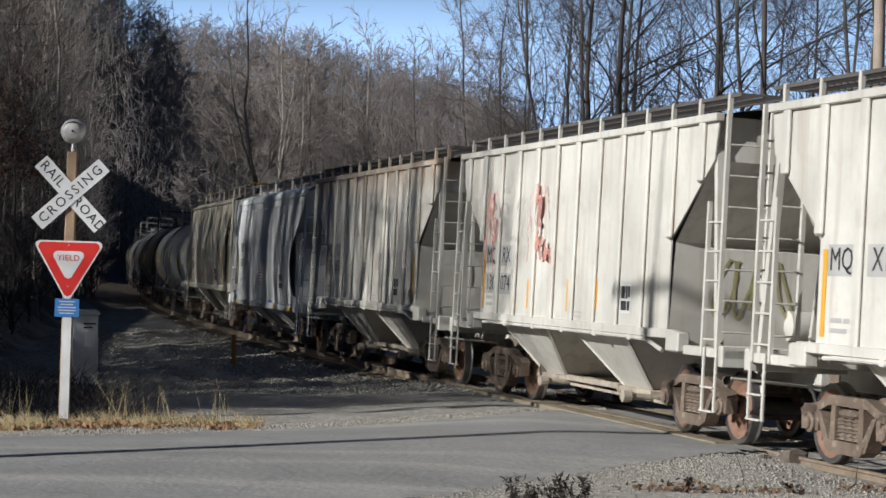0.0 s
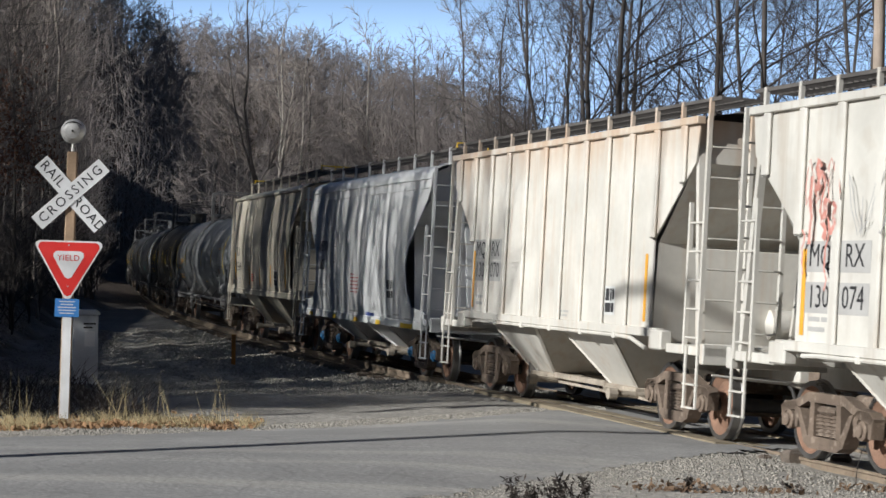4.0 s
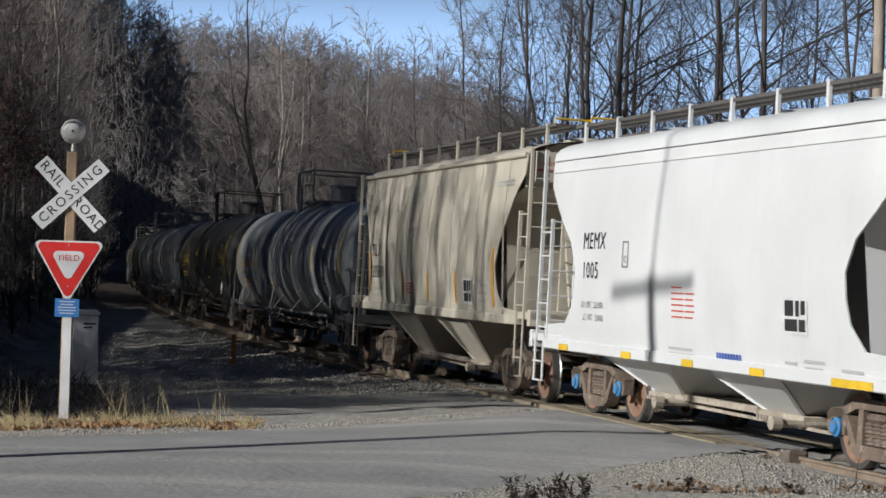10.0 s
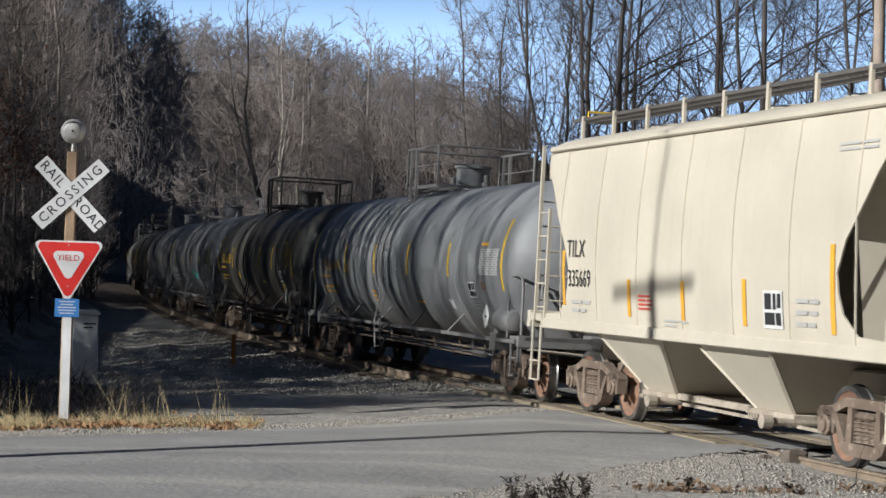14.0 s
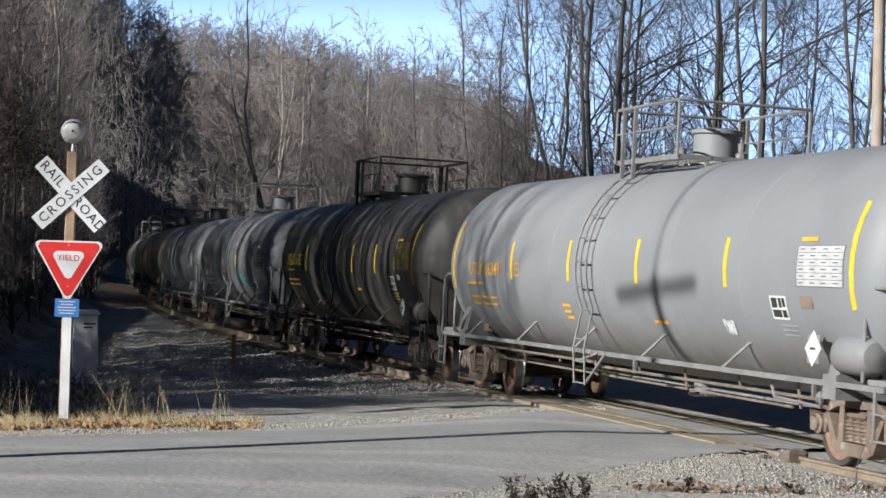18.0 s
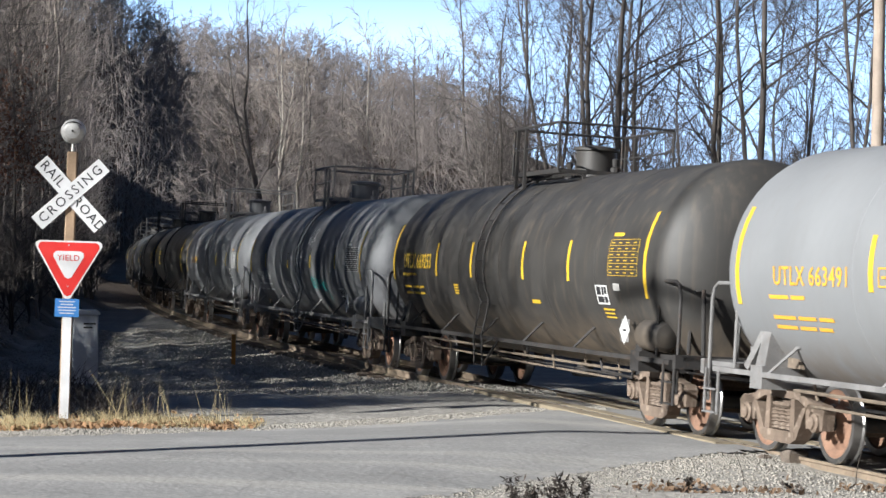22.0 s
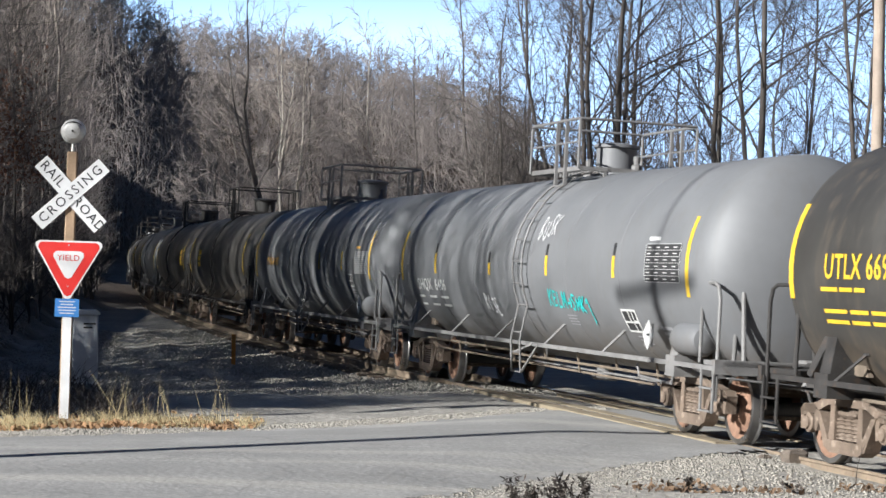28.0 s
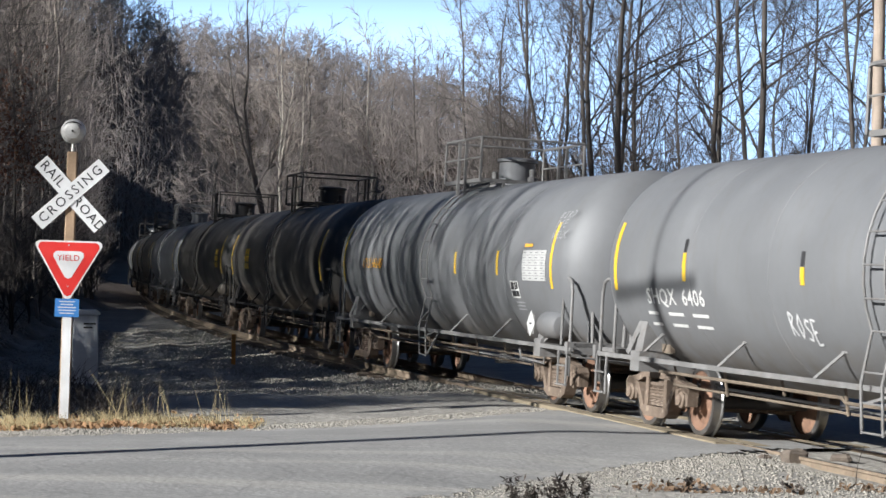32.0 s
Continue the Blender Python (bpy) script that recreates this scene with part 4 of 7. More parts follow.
def end_gear(car, paint, dark, sg, xp, xl, zt, zb, y, ladder_label):
    """Ladders, end platform, steps and grab irons at one end. xp: platform end, xl: ladder, zt: ladder top."""
    pl = Sheet().box(min(xl - sg * 1.1, xp), -y + 0.02, zb - 0.12, max(xl - sg * 1.1, xp), y - 0.02, zb, cut=0.01)
    pl.box(min(xp - sg * 0.12, xp), -y, zb - 0.22, max(xp - sg * 0.12, xp), y, zb + 0.04, cut=0.01)
    part("end_platform", pl, paint, car)
    for s2 in (1, -1):
        yy = s2 * (y - 0.02)
        xi = xl - sg * 0.46
        zl = zb + 0.62 * (zt - zb)
        zs = [zb + 0.1 + 0.36 * k for k in range(int((zl - zb) / 0.36) + 1)]
        ladder_part("side_ladder", [((xl, yy, zb - 0.1), (xl, yy, zt)), ((xi, yy, zb - 0.1), (xi, yy, zl))], [((xl, yy, z), (xi, yy, z)) for z in zs], paint, car, ladder_label)
        xx = xl + sg * 0.03
        ya, yb = s2 * (y - 0.06), s2 * (y - 0.58)
        zs = [zb + 0.2 + 0.38 * k for k in range(int((zt - zb) / 0.38))]
        ladder_part("end_ladder", [((xx, yb, zb - 0.1), (xx, yb, zt))], [((xx, ya, z), (xx, yb, z)) for z in zs], paint, car, ladder_label)
        st = Sheet()
        for x in (xl + sg * 0.02, xl - sg * 0.36):
            st.beam((x, s2 * y, zb), (x, s2 * y, 0.42), 0.05, 0.02)
        for z in (0.43, 0.72):
            st.beam((xl + sg * 0.02, s2 * y, z), (xl - sg * 0.36, s2 * y, z), 0.07, 0.02)
        part("step", st, paint, car)
    rod = Sheet().tube([(xp + sg * 0.08, -y + 0.1, 0.86), (xp + sg * 0.08, -0.4, 0.80), (xp + sg * 0.06, -0.1, 0.72)], 0.016, 6)
    part("uncoupling_lever", rod, paint, car)


def brake_wheel(car, x, sg, material):
    sh = Sheet()
    c = Vector((x, 0.55, 2.0))
    ring = [(x, 0.55 + 0.28 * math.cos(a * math.pi / 8), 2.0 + 0.28 * math.sin(a * math.pi / 8)) for a in range(17)]
    sh.tube(ring, 0.018, 6)
    for a in range(5):
        t = a * 1.2566
        sh.beam(c, c + Vector((0, 0.28 * math.cos(t), 0.28 * math.sin(t))), 0.03, 0.015)
    sh.box(x - 0.12 if sg > 0 else x + 0.02, 0.42, 1.85, x - 0.02 if sg > 0 else x + 0.12, 0.68, 2.2, cut=0.02)
    part("brake_wheel", sh, material, car)


def roof_walk(car, x0, x1, z, ys, material, posts, roof_z, post=None):
    """Grated walkway boards along the roof on short posts."""
    for y0, y1 in ys:
        sh = Sheet()
        n = int((x1 - x0) / 0.16)
        for y in (y0, (y0 + y1) / 2, y1):
            sh.beam((x0, y, z), (x1, y, z), 0.03, 0.045)
        for i in range(n + 1):
            x = x0 + (x1 - x0) * i / n
            sh.beam((x, y0, z), (x, y1, z), 0.02, 0.03)
        part("roof_walk", sh, material, car, "steel grating walkway")
    for x in posts:
        for sg in (1, -1):
            ps = Sheet().beam((x, sg * ys[-1][1], roof_z(ys[-1][1]) - 0.03), (x, sg * ys[-1][1], z + 0.03), 0.06, 0.05)
            part("walk_post", ps, post or material, car)


def hatches(car, xs, z, material, r=0.38):
    for x in xs:
        sh = Sheet().turn([(z - 0.02, r), (z + 0.10, r), (z + 0.12, r * 0.9), (z + 0.16, r * 0.3)], (x, 0, 0), "z", 18)
        part("hatch", sh, material, car, "round loading hatch")


def hopper_ribbed(name_label, paint, dark, group):
    """Two-bay covered hopper with flat ribbed sides."""
    car = thing("hopper_car", name_label, "freight car", group)
    rows = [(1.34, 1.50, 4.22), (2.55, 1.50, 4.22), (3.50, 1.50, 5.5), (4.02, 1.50, 5.6)]
    rows = [rows[0], (1.95, 1.50, 4.22), rows[1], (3.0, 1.50, 4.83), rows[2], rows[3]]
    for sg in (1, -1):
        part("side_sheet", shell(Sheet(), rows, 26, sg), paint, car, smooth=False)
        for i in range(12):
            x = -5.15 + i * (10.3 / 11)
            ax = abs(x)
            zlow = 1.34 if ax < 4.2 else 2.55 + (ax - 4.22) * 0.95 / 1.28
            part("side_post", Sheet().box(x - 0.085, min(sg * 1.50, sg * 1.56), zlow, x + 0.085, max(sg * 1.50, sg * 1.56), 4.0, cut=0.03), paint, car)
        sill = Sheet().box(-4.6, min(sg * 1.44, sg * 1.56), 1.26, 4.6, max(sg * 1.44, sg * 1.56), 1.38, cut=0.01)
        part("side_sill", sill, paint, car)
        top = Sheet().box(-5.62, min(sg * 1.44, sg * 1.56), 3.98, 5.62, max(sg * 1.44, sg * 1.56), 4.08, cut=0.01)
        part("top_chord", top, paint, car)
        for x0 in (-4.75, 4.35):
            part("jacking_pad", Sheet().box(x0, min(sg * 1.40, sg * 1.57), 1.10, x0 + 0.42, max(sg * 1.40, sg * 1.57), 1.36, cut=0.02), paint, car)
    rf = Sheet()
    prof = [(-1.5, 4.06), (-1.1, 4.14), (-0.5, 4.19), (0, 4.20), (0.5, 4.19), (1.1, 4.14), (1.5, 4.06)]
    rf.add([(x, y, z) for x in (-5.62, 5.62) for y, z in prof], [(i, i + 1, i + 8, i + 7) for i in range(6)])
    part("roof", rf, dark, car, "grimy arched roof")
    hatches(car, [-4.0, -2.0, 0, 2.0, 4.0], 4.2, dark)
    roof_walk(car, -5.9, 5.9, 4.30, [(0.75, 1.35)], dark, [-5.6 + k * 0.93 for k in range(13)], lambda y: 4.07, paint)
    roof_walk(car, -5.9, 5.9, 4.30, [(-1.35, -0.75)], dark, [], lambda y: 4.07)
    for sg in (1, -1):
        ends = Sheet()
        ends.add([(sg * 5.45, -1.47, 4.05), (sg * 5.45, 1.47, 4.05), (sg * 5.45, 1.47, 3.5), (sg * 5.45, -1.47, 3.5), (sg * 4.30, 1.47, 2.50), (sg * 4.30, -1.47, 2.50), (sg * 4.20, 1.47, 1.2), (sg * 4.20, -1.47, 1.2)],
                 [(0, 1, 2, 3), (3, 2, 4, 5), (5, 4, 6, 7)])
        part("end_slope_sheet", ends, paint, car)
        blk = Sheet().box(min(sg * 4.55, sg * 4.62), -1.15, 1.15, max(sg * 4.55, sg * 4.62), 1.15, 2.45, cut=0.01)
        part("end_bulkhead", blk, paint, car)
        for y in (-1.42, 1.42):
            br = Sheet().beam((sg * 5.45, y, 3.7), (sg * 5.75, y, 1.2), 0.09, 0.09)
            part("corner_post", br, paint, car)
        for y in (-0.8, 0.8):
            br = Sheet().beam((sg * 5.3, y, 3.4), (sg * 5.75, y, 1.2), 0.08, 0.06)
            part("end_post", br, paint, car)
        end_gear(car, paint, dark, sg, sg * 6.05, sg * 5.85, 4.1, 1.2, 1.5, "welded steel ladder")
    brake_wheel(car, -6.0, -1, paint)
    bays(car, paint, 1.30, 1.43)
    part("air_pipe", Sheet().tube([(-4.0, -1.5, 1.22), (-3.6, -1.53, 1.235), (3.2, -1.53, 1.235), (3.6, -1.53, 1.22), (4.1, -1.5, 1.10)], 0.03, 8), paint, car, "pipe along the side sill")
    for x in (-2.6, -1.2, 0.2, 1.6, 3.0):
        part("pipe_clip", Sheet().box(x - 0.05, -1.57, 1.19, x + 0.05, -1.49, 1.28, cut=0.01), paint, car)
    sill = Sheet().box(-6.1, -0.22, 0.80, 6.1, 0.22, 1.15, cut=0.02)
    part("centre_sill", sill, paint, car)
    res = Sheet().turn([(-0.55, 0.05), (-0.5, 0.2), (0.5, 0.2), (0.55, 0.05)], (4.6, 0.5, 1.5), "y", 14)
    part("air_reservoir", res, paint, car)
    for x in (-4.2, 4.2):
        truck(car, x)
    for x in (-6.38, 6.38):
        coupler(car, x, paint)
    return car


def hopper_round(label, paint, dark, group, sill, top, walk_z, length, ribs, cut, cap, bulge=0.10, base=1.43):
    """Two-bay covered hopper with bowed side sheets and rounded end openings."""
    car = thing("hopper_car", label, "freight car", group)
    H = top - sill
    rows = [(z, base + bulge * math.sin(math.pi * min(1, (z - sill) / H * 1.05)) ** 0.8, xe) for z, xe in cut]
    xcut = length - min(xe for z, xe in cut)
    for k in range(1, 7):
        a = k / 6 * math.pi / 2
        rows.append((top + 0.30 * math.sin(a), base * math.cos(a) ** 0.9 if k < 6 else 0.02, length))
    for sg in (1, -1):
        part("side_sheet", shell(Sheet(), rows, 30, sg), paint, car)
        part("side_sill", Sheet().box(-length - 0.05, min(sg * (base - 0.06), sg * (base + 0.05)), sill - 0.06, length + 0.05, max(sg * (base - 0.06), sg * (base + 0.05)), sill + 0.10, cut=0.015), paint, car)
        if ribs == 0:
            for z in (top - 0.28, top - 0.10):
                part("seam", Sheet().box(-length, min(sg * (base + 0.012), sg * (base + 0.04)), z, length, max(sg * (base + 0.012), sg * (base + 0.04)), z + 0.02), paint, car)
        else:
            part("top_rail", Sheet().box(-length - 0.02, min(sg * (base - 0.02), sg * (base + 0.06)), top - 0.03, length + 0.02, max(sg * (base - 0.02), sg * (base + 0.06)), top + 0.06, cut=0.02), paint, car)
        for i in range(ribs):
            x = -length + 0.8 + i * (2 * length - 1.6) / (ribs - 1)
            pts = [(x, sg * (y + 0.004), z) for z, y, xe in rows[:len(cut)] if abs(x) < xe - 0.02]
            if len(pts) > 2:
                part("side_seam", Sheet().tube(pts, 0.014, 4), paint, car)
    roof_z = lambda y: top + 0.30 * (1 - (abs(y) / base) ** 2) ** 0.5 if abs(y) < base else top
    hatches(car, [-4.2, -2.1, 0, 2.1, 4.2], top + 0.28, paint)
    roof_walk(car, -length - 0.25, length + 0.25, walk_z, [(0.55, 1.05)], dark, [], roof_z)
    roof_walk(car, -length - 0.25, length + 0.25, walk_z, [(-1.05, -0.55)], dark, [], roof_z)
    for i in range(9):
        x = -length + 0.2 + i * (2 * length - 0.4) / 8
        for sg in (1, -1):
            part("walk_post", Sheet().beam((x, sg * 1.05, roof_z(1.05) - 0.06), (x, sg * 1.05, walk_z + 0.05), 0.07, 0.04), paint, car)
    for sg in (1, -1):
        xe = sg * (length - 0.12)
        ends = Sheet()
        cap_pts = [(xe, -base + 0.03, top), (xe, base - 0.03, top), (xe, 0.9, top + 0.22), (xe, 0, top + 0.28), (xe, -0.9, top + 0.22)]
        ends.add(cap_pts + [(xe, base - 0.03, top - 0.5), (xe, -base + 0.03, top - 0.5), (sg * (length - xcut + 0.05), base - 0.03, sill + 1.9), (sg * (length - xcut + 0.05), -base + 0.03, sill + 1.9)],
                 [(0, 4, 3, 2, 1), (0, 1, 5, 6), (6, 5, 7, 8)])
        part("end_slope_sheet", ends, paint, car)
        blk = Sheet()
        blk.add([(sg * (length - xcut + 0.06), -base + 0.04, sill + 1.92), (sg * (length - xcut + 0.06), base - 0.04, sill + 1.92), (sg * (length - xcut + 0.48), base - 0.04, sill + 0.02), (sg * (length - xcut + 0.48), -base + 0.04, sill + 0.02)], [(0, 1, 2, 3)])
        part("end_bulkhead", blk, paint, car)
        if ribs:
            for y in (-base + 0.06, 0.85):
                part("ladder_panel", Sheet().box(min(sg * (length + 0.28), sg * (length + 0.31)), y, top - 0.42, max(sg * (length + 0.28), sg * (length + 0.31)), y + base - 0.91, top + 0.06), paint, car, "flat panel behind the ladder top")
        for y in (-0.55, 0.55):
            part("end_post", Sheet().beam((sg * (length - 0.5), y, top - 0.9), (sg * (length + 0.1), y, sill + 0.1), 0.12, 0.10), paint, car)
        end_gear(car, paint, dark, sg, sg * (length + 0.72), sg * (length + 0.38), top + 0.1, sill + 0.16, base + 0.05, "tall steel corner ladder")
        part("top_grab", Sheet().tube([(xe, -0.95, walk_z + 0.03), (xe, -0.95, walk_z + 0.13), (xe, -0.35, walk_z + 0.13), (xe, -0.35, walk_z + 0.03)], 0.02, 6), YELLOW, car, "yellow grab rail")
    brake_wheel(car, -(length + 0.6), -1, paint)
    bays(car, paint, sill - 0.02, base - 0.04)
    part("centre_sill", Sheet().box(-length - 0.7, -0.22, 0.78, length + 0.7, 0.22, 1.06, cut=0.02), paint, car)
    for x in (-4.3, 4.3):
        truck(car, x, cap)
    for x in (-6.5, 6.5):
        coupler(car, x, paint)
    return car


TANK_R, TANK_Z = 1.50, 2.20
PIPE_RUST = mat("grimy_brown_steel", (0.17, 0.135, 0.10), 0.8, scale=4, var=0.35, bump=0.2, blotch=0.5, stain=(0.28, 0.22, 0.16))


def tank_wrap(sh, proud=0.006, side=-1):
    """Lays a flat pattern (x, 0, z) onto the tank's round side."""
    out = Sheet()
    for x, y, z in sh.v:
        a = (z - TANK_Z) / TANK_R
        r = TANK_R + proud - y
        out.v.append((x, side * r * math.cos(a), TANK_Z + r * math.sin(a)))
    out.f = sh.f
    return out


def patch(x0, z0, x1, z1, n=6):
    """A thin upright strip in n pieces, to be wrapped on a tank."""
    sh = Sheet()
    sh.add([(x, y, z0 + (z1 - z0) * k / n) for k in range(n + 1) for y in (0, 0.005) for x in (x0, x1)],
           [f for k in range(n) for f in ((4 * k, 4 * k + 1, 4 * k + 5, 4 * k + 4), (4 * k + 2, 4 * k + 6, 4 * k + 7, 4 * k + 3), (4 * k, 4 * k + 4, 4 * k + 6, 4 * k + 2), (4 * k + 1, 4 * k + 3, 4 * k + 7, 4 * k + 5))])
    sh.f += [(0, 2, 3, 1), (4 * n, 4 * n + 1, 4 * n + 3, 4 * n + 2)]
    return sh


def tank_car(label, paint, dark, group, half, tc, stripes, ladder=-0.6, cap="rust", rings=(), stripe_mat=None):
    """Tank car: half: half length of the straight shell, tc: truck centre distance."""
    car = thing("tank_car", label, "tank car", group)
    prof = []
    hd = 0.75
    for k in range(9):
        a = k / 8 * math.pi / 2
        prof.append((-half - hd * math.cos(a), max(0.02, TANK_R * math.sin(a))))
    body = Sheet()
    full = prof + [(-half + (2 * half) * k / 10, TANK_R) for k in range(1, 10)] + [(-a, r) for a, r in reversed(prof)]
    body.turn(full, (0, 0, TANK_Z), "x", 56)
    part("tank", body, paint, car)
    for x in rings:
        part("weld_seam", Sheet().turn([(x - 0.03, TANK_R + 0.001), (x - 0.012, TANK_R + 0.006), (x + 0.012, TANK_R + 0.006), (x + 0.03, TANK_R + 0.001)], (0, 0, TANK_Z), "x", 56), paint, car)
    # end sills, bolsters and saddles
    for sg in (1, -1):
        xt = sg * tc / 2
        xe = sg * (tc / 2 + 1.55)
        x0, x1 = sorted((xt - sg * 0.6, xe))
        part("stub_sill", Sheet().box(x0, -0.25, 0.72, x1, 0.25, 1.10, cut=0.02), dark, car)
        deck = Sheet().box(min(xe, sg * (half + 0.1)), -1.35, 0.98, max(xe, sg * (half + 0.1)), 1.35, 1.04)
        deck.box(min(xe, xe - sg * 0.1), -1.45, 0.88, max(xe, xe - sg * 0.1), 1.45, 1.06)
        part("end_deck", deck, dark, car)
        bol = Sheet().slab([(xt - 0.16, 0.78), (xt + 0.16, 0.78), (xt + 0.16, 1.05), (xt - 0.16, 1.05)], -1.42, 1.42)
        for s2 in (1, -1):
            bol.add([(xt - 0.13, s2 * 0.45, 0.95), (xt + 0.13, s2 * 0.45, 0.95), (xt + 0.13, s2 * 1.38, 1.02), (xt - 0.13, s2 * 1.38, 1.02), (xt - 0.10, s2 * 1.30, 1.45), (xt + 0.10, s2 * 1.30, 1.45)],
                    [(0, 1, 2, 3), (3, 2, 5, 4), (0, 4, 5, 1), (0, 3, 4), (1, 5, 2)])
        part("bolster", bol, dark, car)
        for s2 in (1, -1):
            if sg < 0:
                part("saddle_arm", Sheet().beam((xt + sg * 0.32, s2 * 1.38, 1.0), (xt + sg * 0.05, s2 * 1.22, 1.62), 0.12, 0.06, up=(0, 1, 0)), dark, car, "sloped saddle arm under the tank")
            part("saddle_plate", Sheet().slab([(xt - 0.45, 1.04), (xt + 0.45, 1.04), (xt + 0.3, 1.30), (xt - 0.3, 1.30)], *sorted((s2 * 1.02, s2 * 1.08))), PIPE_RUST, car)
            rail = Sheet()
            y = s2 * 1.38
            xa, xb = sg * (half + 0.05), sg * (tc / 2 + 1.45)
            rail.tube([(xa, y, 1.0), (xa, y, 1.80), (xa + sg * 0.06, y, 1.95), (xa + sg * 0.18, y, 2.0), (xb - sg * 0.18, y, 2.0), (xb - sg * 0.06, y, 1.95), (xb, y, 1.80), (xb, y, 0.55)], 0.024, 8)
            part("end_handrail", rail, dark, car, "bent tube handrail")
            in_ = Sheet().tube([(xa + sg * 0.25, y - s2 * 0.35, 1.05), (xa + sg * 0.28, y - s2 * 0.35, 1.75), (xa + sg * 0.42, y - s2 * 0.35, 1.88), (xb - sg * 0.1, y - s2 * 0.35, 1.90), (xb, y - s2 * 0.35, 1.05)], 0.03, 8)
            part("end_handrail", in_, dark, car, "bent tube handrail")
            st = Sheet()
            for x in (xb, xb - sg * 0.38):
                st.beam((x, s2 * 1.42, 0.95), (x, s2 * 1.42, 0.40), 0.05, 0.02)
            for z in (0.42, 0.70):
                st.beam((xb, s2 * 1.42, z), (xb - sg * 0.38, s2 * 1.42, z), 0.07, 0.02)
            part("step", st, dark, car)
        rod = Sheet().tube([(xe + sg * 0.05, -1.3, 0.84), (xe + sg * 0.05, -0.4, 0.78), (xe + sg * 0.03, -0.1, 0.7)], 0.016, 6)
        part("uncoupling_lever", rod, dark, car)
    # running rail along each side
    for sg in (1, -1):
        rr = Sheet()
        rr.beam((-half - 0.6, sg * 1.40, 0.95), (half + 0.6, sg * 1.40, 0.95), 0.05, 0.06)
        part("side_rail", rr, dark, car, "long side running rail")
        pipe = part("brake_pipe", Sheet().tube([(-half + 1.2, sg * 1.18, 0.80), (-1.0, sg * 1.18, 0.79), (-0.9, sg * 1.18, 0.74), (half - 1.3, sg * 1.18, 0.74)], 0.022, 6), PIPE_RUST, car, "grimy brake pipe below the side rail")
        part("brake_pipe", Sheet().tube([(-half + 1.5, sg * 1.1, 0.64), (half - 2.2, sg * 1.1, 0.60)], 0.018, 6), PIPE_RUST, car)
        for i in range(8):
            x = -half + 1.7 + i * (2 * half - 3.6) / 7
            part("pipe_hanger", Sheet().beam((x, sg * 1.2, 0.95), (x, sg * 1.14, 0.60 if i % 2 else 0.72), 0.045, 0.02), PIPE_RUST, pipe)
        for i in range(6):
            x = -half + 0.9 + i * (2 * half - 1.8) / 5
            br = Sheet().beam((x, sg * 1.38, 0.97), (x + 0.34, sg * 1.18, 1.30), 0.028).box(x + 0.28, min(sg * 1.13, sg * 1.20), 1.28, x + 0.42, max(sg * 1.13, sg * 1.20), 1.31)
            part("rail_bracket", br, dark, car)
    # ladder over the side, and the top platform with its rail
    for sg in (1, -1):
        r = TANK_R + 0.10
        arc = [radians(a) for a in range(-24, 76, 9)]
        st = [[(x, sg * 1.52, 0.48), (x, sg * 1.56, 1.0)] + [(x, sg * r * math.cos(a), TANK_Z + r * math.sin(a)) for a in arc] for x in (ladder - 0.23, ladder + 0.23)]
        steps = [((ladder - 0.23, sg * 1.53, z), (ladder + 0.23, sg * 1.53, z)) for z in (0.50, 0.80, 1.12)]
        for k in range(9):
            a = -0.42 + k * 0.22
            steps.append(((ladder - 0.23, sg * r * math.cos(a), TANK_Z + r * math.sin(a)), (ladder + 0.23, sg * r * math.cos(a), TANK_Z + r * math.sin(a))))
        ladder_part("side_ladder", st, steps, dark, car, "curved ladder over the tank's side", 0.013)
        for xa, za, xb in ((0.2, 0.5, 0.75), (-0.2, 0.8, 0.45)):
            part("ladder_brace", Sheet().beam((ladder + xa, sg * 1.5, za), (ladder + xb, sg * 1.42, 0.95), 0.03), dark, car)
    zt = TANK_Z + TANK_R
    top = part("top_platform", Sheet().beam((-1.15, -0.95, zt + 0.01), (-1.15, 0.95, zt + 0.01), 0.06, 0.06), dark, car, "walkway frame round the manway")
    part("platform_beam", Sheet().beam((1.25, -0.95, zt + 0.01), (1.25, 0.95, zt + 0.01), 0.06, 0.06), dark, top)
    for y in (-0.93, -0.47, 0.47, 0.93):
        part("platform_beam", Sheet().beam((-1.18, y, zt + 0.01), (1.28, y, zt + 0.01), 0.04, 0.07), dark, top)
    for y0 in (-0.93, 0.47):
        for k in range(16):
            part("grating_bar", Sheet().beam((-1.08 + k * 0.15, y0, zt + 0.035), (-1.08 + k * 0.15, y0 + 0.46, zt + 0.035), 0.05, 0.02), dark, top)
        for x in (-1.15, 1.25):
            part("platform_leg", Sheet().beam((x, y0 + 0.4 if y0 < 0 else y0, zt - 0.22), (x, y0 + 0.4 if y0 < 0 else y0, zt), 0.05, 0.05), dark, top)
    for sg in (1, -1):
        y = sg * 0.97
        rail = part("platform_rail", Sheet().tube([(-1.15, y, zt), (-1.15, y, zt + 0.74), (-1.08, y, zt + 0.78), (1.18, y, zt + 0.78), (1.25, y, zt + 0.74), (1.25, y, zt)], 0.024, 6), dark, car, "tubular safety railing")
        part("mid_rail", Sheet().tube([(-1.15, y, zt + 0.42), (1.25, y, zt + 0.42)], 0.015, 5), dark, rail)
        for x in (ladder - 0.2, ladder + 0.25):
            part("rail_post", Sheet().beam((x, y, zt - 0.25), (x, y, zt + 0.78), 0.05), dark, rail)
    for x in (-1.15, 1.25):
        part("end_rail", Sheet().tube([(x, -0.97, zt + 0.78), (x, 0.97, zt + 0.78)], 0.022, 6), dark, car)
